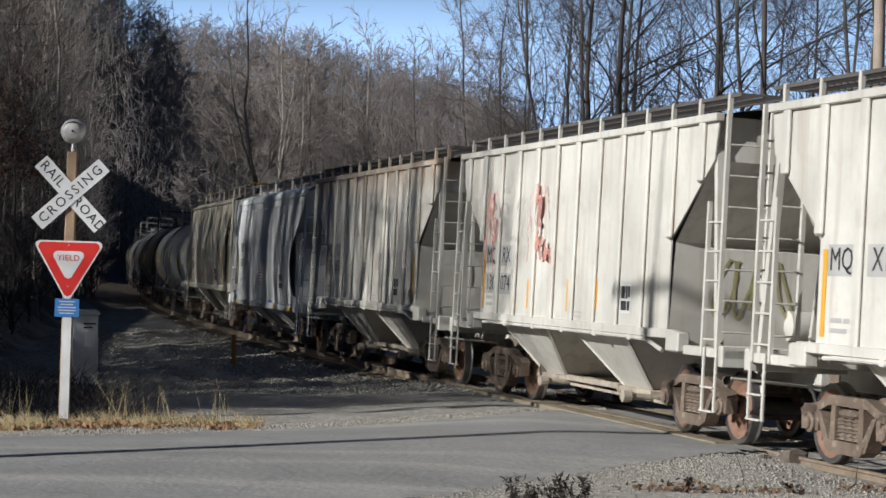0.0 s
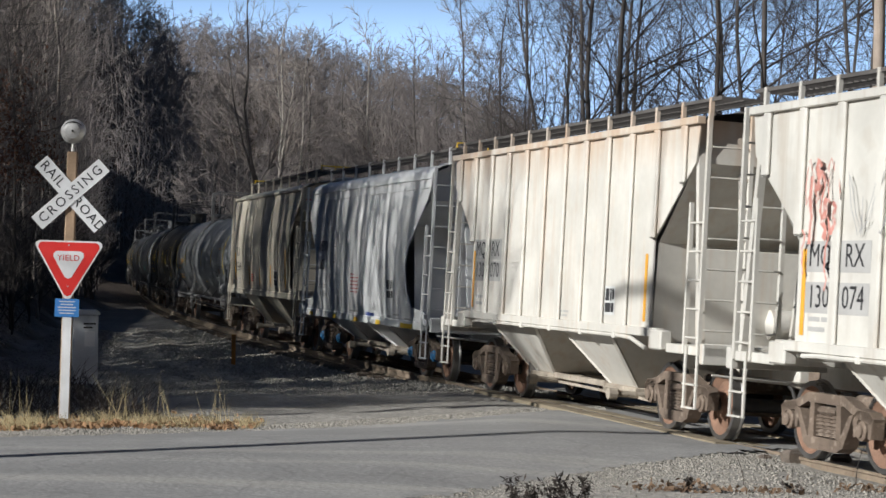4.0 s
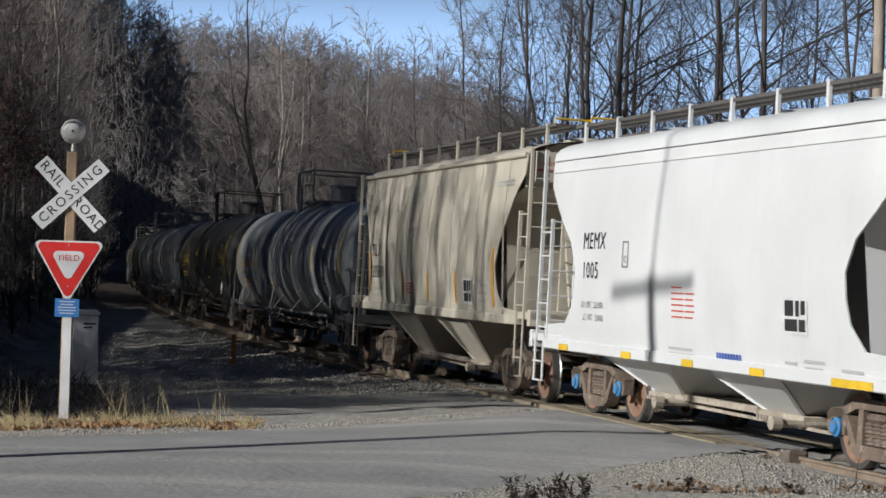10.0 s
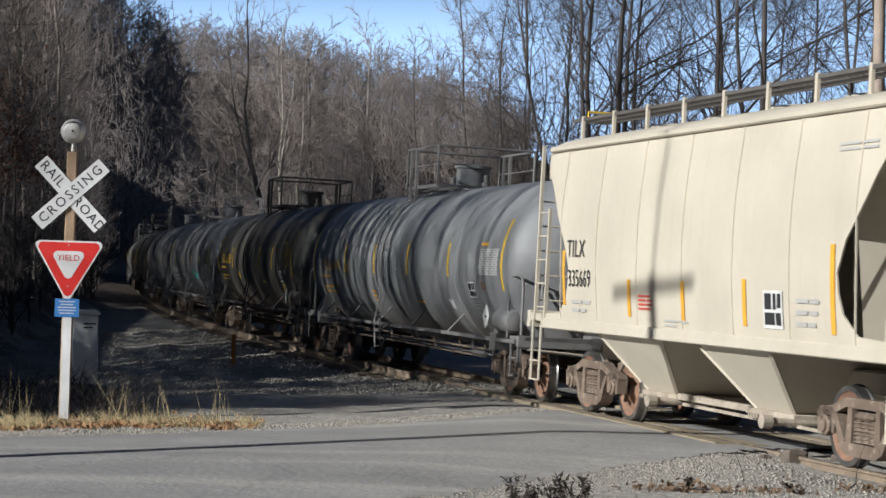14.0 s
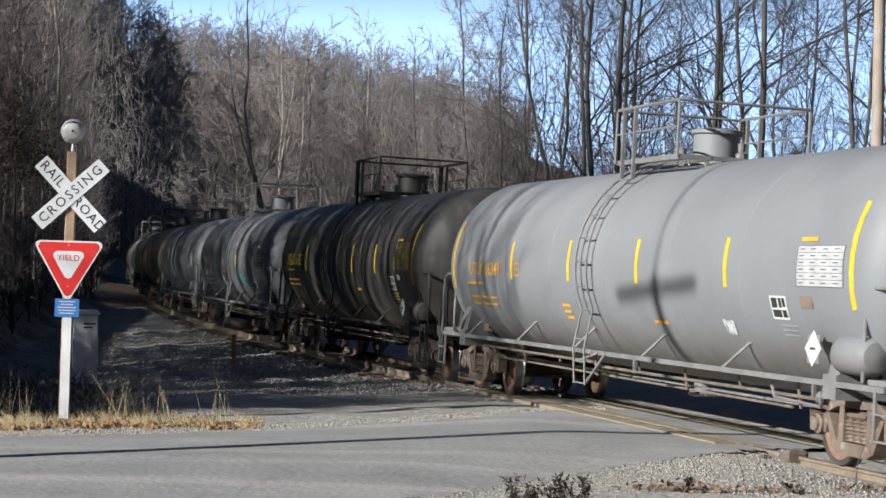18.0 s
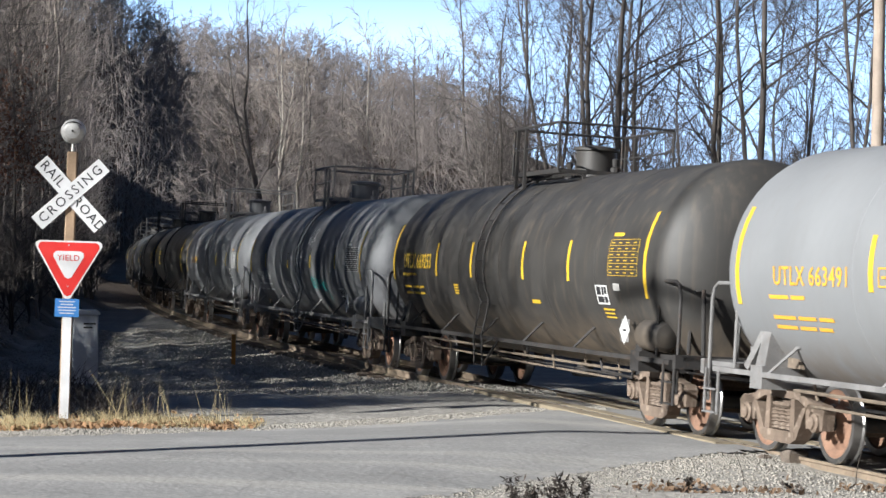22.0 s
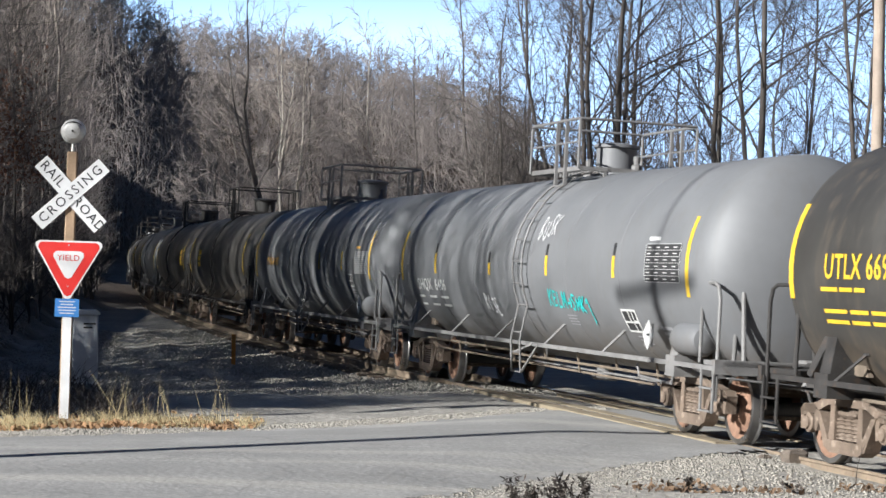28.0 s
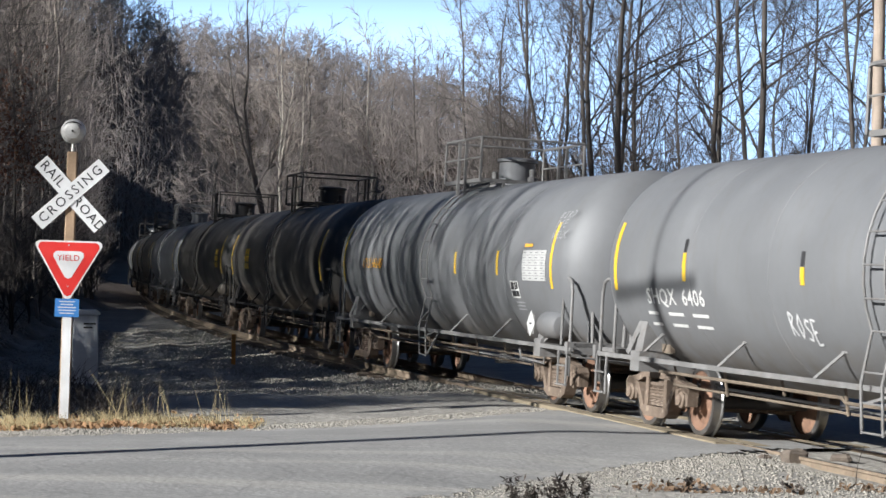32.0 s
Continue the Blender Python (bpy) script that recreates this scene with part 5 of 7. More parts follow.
    dome = Sheet().turn([(zt - 0.08, 0.36), (zt + 0.05, 0.36), (zt + 0.07, 0.33), (zt + 0.40, 0.33), (zt + 0.42, 0.37), (zt + 0.47, 0.37), (zt + 0.50, 0.2)], (0.3, 0, 0), "z", 20)
    part("manway", dome, paint, car, "round manway housing")
    for x, y in ((-0.45, 0.1), (-0.6, -0.15), (0.95, 0.1)):
        part("valve", Sheet().turn([(zt - 0.05, 0.09), (zt + 0.12, 0.09), (zt + 0.14, 0.05), (zt + 0.26, 0.06), (zt + 0.28, 0.02)], (x, y, 0), "z", 10), dark, car)
    # brake rigging below
    rig = Sheet().turn([(-1.1, 0.12), (-1.05, 0.17), (-0.3, 0.17), (-0.25, 0.12)], (half - 2.6, 0.5, 0.62), "y", 12)
    part("brake_cylinder", rig, dark, car)
    rod = Sheet().tube([(-half + 0.6, -0.75, 0.66), (half - 0.4, -0.75, 0.60)], 0.02, 6)
    for x in (-half + 1.5, -0.5, half - 2.4, half - 1.4):
        rod.beam((x, -0.75, 0.95), (x, -0.75, 0.56), 0.04)
    rod.tube([(half - 2.6, -1.2, 0.86), (half - 2.5, -1.2, 0.70), (half - 1.3, -1.2, 0.66), (half - 1.25, -1.2, 0.86)], 0.02, 6)
    part("brake_rod", rod, dark, car)
    out = Sheet().turn([(0.42, 0.05), (0.44, 0.14), (0.60, 0.14), (0.64, 0.10), (0.86, 0.10)], (0.3, 0, 0), "z", 12)
    out.box(0.17, -0.2, 0.42, 0.43, 0.2, 0.50, cut=0.03)
    part("outlet_valve", out, dark, car)
    res = Sheet().turn([(-0.42, 0.04), (-0.38, 0.16), (-0.3, 0.21), (0.3, 0.21), (0.38, 0.16), (0.42, 0.04)], (tc / 2 + 0.4, -1.27, 1.27), "x", 16)
    part("air_reservoir", res, paint, car)
    for x, z0, z1 in stripes:
        part("reflective_stripe", tank_wrap(patch(x - 0.05, z0, x + 0.05, z1)), stripe_mat or YELLOW, car, "yellow reflective stripe")
    for sg in (1, -1):
        truck(car, sg * tc / 2, cap)
        coupler(car, sg * (tc / 2 + 2.05), dark)
    return car


YELLOW = mat("yellow_tape", (0.72, 0.47, 0.03), 0.5, scale=5, var=0.15, bump=0.0, blotch=0.25, stain=(0.3, 0.2, 0.08))
ORANGE_TAPE = mat("amber_tape", (0.75, 0.38, 0.04), 0.5, scale=5, var=0.15, bump=0.0)
WHITE_PAINT = mat("white_lettering", (0.62, 0.62, 0.60), 0.6, scale=8, var=0.15, bump=0.0)
BLACK_PAINT = mat("black_lettering", (0.03, 0.03, 0.032), 0.6, scale=8, var=0.2, bump=0.0)
RED_PAINT = mat("red_lettering", (0.55, 0.10, 0.07), 0.6, scale=8, var=0.2, bump=0.0)
BLUE_PAINT = mat("blue_lettering", (0.08, 0.13, 0.42), 0.6, scale=8, var=0.2, bump=0.0)
CREAM = mat("weathered_cream_paint", (0.64, 0.615, 0.555), 0.6, scale=1.2, var=0.12, bump=0.1, streak=0.4, stain=(0.34, 0.27, 0.2), dirt=0.4, blotch=0.2)
CREAM_RUSTY = mat("rust_stained_cream_paint", (0.66, 0.63, 0.565), 0.6, scale=1.2, var=0.14, bump=0.1, streak=0.25, stain=(0.46, 0.27, 0.13), dirt=0.2, blotch=0.1, top=(3.45, 4.05, 0.6))
WHITE_CAR = mat("clean_white_paint", (0.66, 0.66, 0.65), 0.4, scale=1.0, var=0.06, bump=0.03, dirt=0.10, streak=0.06, stain=(0.4, 0.38, 0.35))
TAN_CAR = mat("pale_tan_paint", (0.545, 0.495, 0.40), 0.5, scale=1.0, var=0.08, bump=0.04, streak=0.12, stain=(0.36, 0.3, 0.22), dirt=0.10)
ROOF_DARK = mat("grimy_roof", (0.11, 0.10, 0.092), 0.85, scale=2, var=0.3, bump=0.3, dirt=0.3)
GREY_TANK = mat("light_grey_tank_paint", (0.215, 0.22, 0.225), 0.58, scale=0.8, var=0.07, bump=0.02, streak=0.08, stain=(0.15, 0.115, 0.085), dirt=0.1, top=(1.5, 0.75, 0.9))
BLACK_TANK = mat("black_tank_paint", (0.050, 0.047, 0.043), 0.55, scale=0.9, var=0.25, bump=0.03, streak=0.2, stain=(0.19, 0.145, 0.10), dirt=0.2, top=(1.55, 0.75, 0.9))
SLATE_TANK = mat("slate_tank_paint", (0.165, 0.168, 0.174), 0.55, scale=0.9, var=0.1, bump=0.02, streak=0.15, stain=(0.12, 0.10, 0.08), dirt=0.15, top=(1.45, 0.75, 0.9))
GREY_STEEL = mat("grey_painted_steel", (0.20, 0.195, 0.19), 0.6, scale=4, var=0.25, bump=0.1, blotch=0.3, stain=(0.12, 0.085, 0.06))

TRAIN = "freight train rolling over the crossing"
CARS = []            # (car, place in the train)


def couple(car, a, half_base):
    CARS.append((car, a, half_base))
    return car


couple(hopper_ribbed("weathered cream ribbed covered hopper car with orange edge tape", CREAM, ROOF_DARK, TRAIN), -16.85, 4.2)
CAR_B = couple(hopper_ribbed("cream ribbed covered hopper car with red graffiti", CREAM, ROOF_DARK, TRAIN), -4.13, 4.2)
CAR_C = couple(hopper_ribbed("cream ribbed covered hopper car with rust-stained top edge", CREAM_RUSTY, ROOF_DARK, TRAIN), 8.65, 4.2)
CAR_D = couple(hopper_round("clean white smooth-sided covered hopper car", WHITE_CAR, ROOF_DARK, TRAIN, 0.98, 3.85, 4.32, 5.65, 0,
                             [(0.98, 5.7), (1.28, 5.7), (1.33, 4.75), (1.6, 4.42), (1.87, 4.32), (2.14, 4.29), (2.5, 4.5), (2.81, 4.94), (3.1, 5.3), (3.35, 5.6), (3.6, 5.7), (3.85, 5.7)], "blue"), 21.76, 4.36)
CAR_E = couple(hopper_round("pale tan covered hopper car with bowed seamed sides", TAN_CAR, ROOF_DARK, TRAIN, 1.28, 3.92, 4.42, 5.55, 7,
                             [(1.28, 5.6), (1.44, 5.6), (1.48, 4.8), (1.7, 4.48), (1.92, 4.38), (2.14, 4.35), (2.5, 4.55), (2.88, 4.9), (3.2, 5.15), (3.41, 5.35), (3.6, 5.6), (3.92, 5.6)], "rust"), 34.45, 4.2)
SEAMS = (-4.7, -2.4, 0, 2.4, 4.7)
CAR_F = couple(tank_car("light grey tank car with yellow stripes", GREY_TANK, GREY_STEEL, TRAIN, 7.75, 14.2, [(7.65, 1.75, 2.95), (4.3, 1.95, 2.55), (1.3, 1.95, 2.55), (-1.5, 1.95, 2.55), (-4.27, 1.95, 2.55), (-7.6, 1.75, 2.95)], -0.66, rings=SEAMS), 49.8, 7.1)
CAR_G = couple(tank_car("dark grey tank car with yellow stripes and lettering", BLACK_TANK, DARK_STEEL, TRAIN, 6.95, 12.6, [(6.7, 1.75, 2.95), (3.55, 1.95, 2.55), (1.32, 1.95, 2.55), (-1.6, 1.95, 2.55), (-3.85, 1.95, 2.55), (-7.0, 1.85, 2.95)], -0.75, rings=SEAMS), 67.1, 6.3)
CAR_H = couple(tank_car("slate grey tank car with graffiti and yellow stripes", SLATE_TANK, GREY_STEEL, TRAIN, 7.45, 13.2, [(7.2, 1.80, 2.85), (4.5, 2.02, 2.32), (1.53, 2.02, 2.32), (-1.48, 2.0, 2.2), (-4.87, 2.0, 2.36), (-7.3, 1.85, 2.8)], 0.38, rings=SEAMS), 84.3, 6.6)
CAR_I = couple(tank_car("slate grey tank car with white placards", SLATE_TANK, GREY_STEEL, TRAIN, 7.5, 13.0, [(7.2, 1.82, 2.85), (4.37, 2.0, 2.4), (1.8, 2.0, 2.38), (-7.2, 1.75, 2.95)], 0.0, rings=SEAMS), 101.6, 6.5)
a = 118.6
for label, m, d in (("black tank car with a yellow label", BLACK_TANK, DARK_STEEL), ("black tank car in the shade", BLACK_TANK, DARK_STEEL), ("slate grey tank car in the shade", SLATE_TANK, GREY_STEEL),
                    ("dark tank car in the shade", BLACK_TANK, DARK_STEEL), ("dark tank car far along the curve", BLACK_TANK, DARK_STEEL), ("dark tank car at the far bend", SLATE_TANK, DARK_STEEL)):
    couple(tank_car(label, m, d, TRAIN, 7.2, 13.0, [(7.1, 1.75, 2.95), (-7.1, 1.75, 2.95)], 0.0), a, 6.5)
    a += 16.9
# ---- lettering
def letters(text, size, spacing=1.0, heavy=0.0):
    """A text as a flat sheet in x, z, centred."""
    cu = bpy.data.curves.new("text", "FONT")
    cu.body, cu.size, cu.align_x, cu.align_y, cu.space_character, cu.resolution_u = text, size, "CENTER", "CENTER", spacing, 2
    cu.offset = size * heavy
    ob = bpy.data.objects.new("text", cu)
    scene.collection.objects.link(ob)
    me = bpy.data.meshes.new_from_object(ob.evaluated_get(bpy.context.evaluated_depsgraph_get()))
    sh = Sheet()
    sh.v = [(v.co.x, 0.0, v.co.y) for v in me.vertices]
    sh.f = [tuple(p.vertices) for p in me.polygons]
    bpy.data.objects.remove(ob)
    bpy.data.curves.remove(cu)
    bpy.data.meshes.remove(me)
    return sh


def moved(sh, x=0, y=0, z=0, turn=0.0, sx=1.0, sz=1.0):
    c, s = math.cos(radians(turn)), math.sin(radians(turn))
    out = Sheet()
    out.v = [(x + (a * sx * c - d * sz * s), y + b, z + (a * sx * s + d * sz * c)) for a, b, d in sh.v]
    out.f = list(sh.f)
    return out
# ---- crossing sign
WOOD_POST = mat("weathered_post_wood", (0.36, 0.25, 0.16), 0.85, scale=3, var=0.3, bump=0.4, streak=0.3, stain=(0.2, 0.13, 0.08))
SIGN_WHITE = mat("sign_white", (0.70, 0.70, 0.70), 0.5, scale=5, var=0.08, bump=0.02, dirt=0.1)
SIGN_RED = mat("sign_red", (0.62, 0.03, 0.025), 0.45, scale=5, var=0.1, bump=0.02)
SIGN_BLUE = mat("sign_blue", (0.05, 0.20, 0.52), 0.45, scale=5, var=0.1, bump=0.02)
SILVER = mat("weathered_silver_paint", (0.55, 0.54, 0.52), 0.45, metal=0.5, scale=6, var=0.3, bump=0.1, blotch=0.4, stain=(0.15, 0.12, 0.1))
BOX_GREY = mat("cabinet_grey", (0.60, 0.62, 0.64), 0.6, scale=3, var=0.12, bump=0.05, streak=0.15, stain=(0.25, 0.24, 0.22))
ORANGE = mat("orange_marker", (0.55, 0.22, 0.03), 0.6, scale=5, var=0.15)


def crossing_sign(x, y):
    z0 = float(ground_z(x, y))
    sg = thing("crossing_sign", "wooden post with white crossbuck and red yield sign", "sign", at=pose(x, y, z0, 0, 1.1, 4))
    part("post", Sheet().box(-0.07, -0.07, -0.4, 0.07, 0.07, 3.72, cut=0.012), WOOD_POST, sg, "weathered square timber post")
    part("white_strip", Sheet().box(-0.055, -0.080, 0.02, 0.066, -0.071, 1.44), SIGN_WHITE, sg, "white reflective strip")
    lamp = Sheet().turn([(3.70, 0.02), (3.74, 0.03), (3.78, 0.02), (3.86, 0.02)], (0, 0, 0), "z", 10)
    lamp.turn([(-0.13, 0.02), (-0.12, 0.10), (-0.07, 0.155), (0.0, 0.172), (0.06, 0.16), (0.09, 0.10), (0.10, 0.02)], (0, 0, 4.0), "y", 28)
    bell = part("bell", lamp, SILVER, sg, "round silver warning bell")
    arc = Sheet().tube([(0.13 * math.cos(radians(a)), -0.118 + 0.05 * abs(math.cos(radians(a))), 4.03 + 0.095 * math.sin(radians(a))) for a in range(20, 165, 12)], 0.010, 6)
    part("bell_rim", arc, DARK_STEEL, bell, "dark arc on the bell")
    part("bell_bolt", Sheet().turn([(-0.145, 0.012), (-0.125, 0.016)], (0.0, 0, 4.0), "y", 10), DARK_STEEL, bell)
    for ang, words, yy in ((-46.5, ("RAIL", "ROAD"), -0.088), (43.0, ("CROSSING",), -0.100)):
        blade = Sheet().box(-0.61, yy - 0.004, -0.115, 0.61, yy + 0.004, 0.115)
        c, s = math.cos(radians(ang)), math.sin(radians(ang))
        blade.v = [(a * c - d * s, b, 3.13 + a * s + d * c) for a, b, d in blade.v]
        bl = part("crossbuck_blade", blade, SIGN_WHITE, sg, "white crossbuck blade with black letters")
        for w, cx, sx in zip(words, (-0.37, 0.37) if len(words) == 2 else (0.0,), (1.0, 1.0)):
            t = moved(letters(w, 0.19, spacing=1.12 if len(words) == 2 else 1.28), cx, 0, 0)
            t = moved(t, 0, yy - 0.008, 3.13, ang)
            part("lettering", t, BLACK_PAINT, bl, "black letters", smooth=False)

    def tri(r, dy0, dy1):
        pts = []
        for k in range(3):
            a = radians(-90 + 120 * k)
            for j in (-1, 0, 1):
                b = a + radians(12 * j)
                cx, cz = (r - 0.06) * math.cos(a), (r - 0.06) * math.sin(a)
                pts.append((cx + 0.06 * math.cos(a + radians(50 * j)), cz + 0.06 * math.sin(a + radians(50 * j))))
        return Sheet().slab([(p * 1.0, q * 1.0 + 2.20) for p, q in pts], dy0, dy1)
    part("yield_border", tri(0.52, -0.080, -0.076), SIGN_WHITE, sg, "white border")
    part("yield_red", tri(0.475, -0.084, -0.0805), SIGN_RED, sg, "red yield triangle")
    part("yield_centre", tri(0.235, -0.088, -0.0845), SIGN_WHITE, sg, "white centre")
    part("yield_lettering", moved(letters("YIELD", 0.115, spacing=1.05), 0.0, -0.0915, 2.25), SIGN_RED, sg, "red letters", smooth=False)
    plate = Sheet().box(-0.165, -0.088, 1.44, 0.165, -0.082, 1.69)
    pl = part("blue_plate", plate, SIGN_BLUE, sg, "small blue notice plate")
    bars = Sheet()
    for k, w in enumerate((0.22, 0.17, 0.25, 0.24, 0.2)):
        bars.box(-w / 2, -0.092, 1.645 - k * 0.040, w / 2, -0.089, 1.658 - k * 0.040)
    part("notice_bars", bars, WHITE_PAINT, pl)
    bolts = Sheet()
    for z in (2.43, 1.86):
        bolts.turn([(-0.094, 0.012), (-0.088, 0.012)], (0, 0, z), "y", 8)
    part("bolt", bolts, SILVER, sg)
    return sg


crossing_sign(-5.2, 29.0)


def cabinet(x, y):
    z0 = float(ground_z(x, y))
    cb = thing("signal_cabinet", "grey metal trackside cabinet with notices", "cabinet", at=pose(x, y, z0, 0, 0, 12))
    part("body", Sheet().box(-0.23, -0.2, -0.1, 0.23, 0.2, 1.28, cut=0.015), BOX_GREY, cb)
    part("lid", Sheet().slab([(-0.26, 1.28), (0.26, 1.28), (0.26, 1.31), (0.20, 1.37), (-0.20, 1.37), (-0.26, 1.31)], -0.24, 0.24), BOX_GREY, cb, "overhanging metal lid")
    part("door", Sheet().box(-0.20, -0.212, 0.1, 0.20, -0.202, 1.22), BOX_GREY, cb)
    n = Sheet().box(-0.02, -0.218, 0.70, 0.17, -0.214, 0.98)
    part("notice", n, SIGN_WHITE, cb, "faded paper notice")
    bars = Sheet()
    for k, (a, b) in enumerate(((-0.04, 0.18), (-0.04, 0.12))):
        bars.box(a, -0.218, 1.10 - k * 0.07, b, -0.214, 1.13 - k * 0.07)
    part("stencil_bars", bars, BLACK_PAINT, cb)


cabinet(-6.55, 38.6)


def utility_pole(x, y, h, arm, lean, label, arm_at=None, turn=0.0):
    z0 = float(ground_z(x, y))
    up = thing("utility_pole", label, "utility pole", "utility poles", at=pose(x, y, z0, 0, lean, turn))
    part("shaft", Sheet().tube([(0, 0, -0.5), (0, 0, h * 0.5), (0, 0, h)], [0.16, 0.14, 0.115], 14), POLE_WOOD, up)
    if arm:
        z = arm_at or h - 0.4
        part("crossarm", Sheet().box(-arm / 2, -0.16, z - 0.055, arm / 2, -0.05, z + 0.055, cut=0.01), POLE_WOOD, up)
        part("mast", Sheet().tube([(0.05, 0, z), (0.3, 0, z + 3.2)], 0.03, 8), DARK_STEEL, up, "thin conduit mast on the pole top")
    return up


POLE_WOOD = mat("grey_pole_wood", (0.38, 0.31, 0.25), 0.85, scale=2, var=0.25, bump=0.4, streak=0.4, stain=(0.2, 0.15, 0.11))
utility_pole(9.75, 47.5, 11.0, 0, 0.4, "pale weathered timber utility pole behind the railway")
# the pole whose shadow falls on the passing cars
utility_pole(-9.98, 19.1, 9.1, 2.8, 0.0, "timber utility pole with a crossarm beside the road", arm_at=9.0, turn=-66)

mk = thing("marker_post", "thin orange marker post in the ballast", "marker", at=pose(-5.0, 50.5, float(ground_z(-5.0, 50.5))))
part("stake", Sheet().box(-0.05, -0.015, -0.2, 0.05, 0.015, 0.75, cut=0.006), ORANGE, mk)


# ---- dead grass, leaves and weeds beside the road
DRY_GRASS = mat("dry_grass", (0.52, 0.42, 0.23), 0.9, scale=3, var=0.25, bump=0.0, island=0.5)
FALLEN = mat("fallen_leaves", (0.40, 0.235, 0.12), 0.9, scale=3, var=0.3, bump=0.0, island=0.6)
WEED = mat("dead_weed", (0.075, 0.06, 0.05), 0.95, scale=4, var=0.3, bump=0.0, island=0.4)


def blades(name, label, spots, height, material, lean=0.35, width=0.006):
    g = np.random.default_rng(len(spots) + 3)
    n = len(spots)
    x, y = np.array(spots).T
    a = np.stack([x, y, ground_z(x, y) - 0.02], -1)
    h = height * g.uniform(0.35, 1.0, n) ** 1.5
    tip = a + np.stack([g.normal(0, lean, n) * h, g.normal(0, lean, n) * h, h], -1)
    v, f = spikes_np(a, tip, width)
    tagged(new(name, big_mesh(name, v, f, material)), label, "grass", kind="stuff")


def verge():
    g = np.random.default_rng(4)
    # tufts: clumps of uneven size along the verge
    cx = np.concatenate([g.uniform(-8.6, -5.3, 26), g.uniform(-5.3, -2.5, 20)])
    cy = 27.75 + 0.16 * (cx + 5.5) + np.abs(g.normal(0, 0.55, len(cx)))
    k = g.integers(0, len(cx), 3000)
    big = 0.06 + 0.12 * g.random(len(cx))
    x, y = cx[k] + g.normal(0, 1, 3000) * big[k], cy[k] + g.normal(0, 1, 3000) * big[k]
    blades("dry_grass", "dry tan grass tufts along the road verge", list(zip(x, y)), 0.24, DRY_GRASS, 0.5)
    at = np.array([-6.35, -6.1, -5.95, -5.8, -5.62, -4.5, -4.38, -4.1, -3.1, -3.0, -3.7, -6.6, -7.2])
    k = g.integers(0, len(at), 80)
    x, y = at[k] + g.normal(0, 0.06, 80), 28.5 + (k % 4) * 0.22 + g.normal(0, 0.06, 80)
    blades("grass_stalks", "tall dry seed stalks by the sign post", list(zip(x, y)), 0.9, DRY_GRASS, 0.22, 0.005)
    n = 2600
    x, y = g.uniform(-9.5, -3.6, n), 29.6 + g.random(n) ** 1.5 * 7.0
    keep = x < -3.9 - 0.34 * (y - 29.6)
    x, y = x[keep], y[keep]
    blades("dead_undergrowth", "brown dead undergrowth behind the sign", list(zip(x, y)), 0.6, WEED, 0.7, 0.008)
    n = 2800
    x, y = g.uniform(-8.5, -2.5, n), np.abs(g.normal(0, 0.75, n))
    y = 27.5 + 0.16 * (x + 5.5) + 0.10 * np.sin(x * 3.1) + 0.12 * np.sin(x * 7.3 + 1) + y
    z = ground_z(x, y) + g.uniform(0.0, 0.05, n)
    c = np.stack([x, y, z], -1)
    u, w = g.normal(0, 0.02, (n, 3)), g.normal(0, 0.02, (n, 3))
    v = np.stack([c - u, c + w, c + u, c - w], 1).reshape(-1, 3)
    i = np.arange(n)[:, None] * 4
    f = np.concatenate([i + np.array([[0, 1, 2]]), i + np.array([[0, 2, 3]])])
    tagged(new("fallen_leaves", big_mesh("fallen_leaves", v, f, FALLEN)), "curled brown leaves along the verge", "leaves", kind="stuff")
    # a few leaves gathered on the near gravel
    n = 420
    cx, cy = np.array([2.25, 2.6, 3.3, 4.4, 4.9])[g.integers(0, 5, n)], 20.65
    x, y = cx + g.normal(0, 0.22, n), cy + np.abs(g.normal(0, 0.35, n)) + 0.35 * (cx > 4)
    c = np.stack([x, y, ground_z(x, y) + g.uniform(0.0, 0.04, n)], -1)
    u, w = g.normal(0, 0.018, (n, 3)), g.normal(0, 0.018, (n, 3))
    v = np.stack([c - u, c + w, c + u, c - w], 1).reshape(-1, 3)
    i = np.arange(n)[:, None] * 4
    f = np.concatenate([i + np.array([[0, 1, 2]]), i + np.array([[0, 2, 3]])])
    tagged(new("scattered_leaves", big_mesh("scattered_leaves", v, f, mat("dry_litter", (0.20, 0.13, 0.08), 0.9, scale=3, var=0.3, bump=0.0, island=0.6))), "dry brown leaves on the near gravel", "leaves", kind="stuff")


verge()


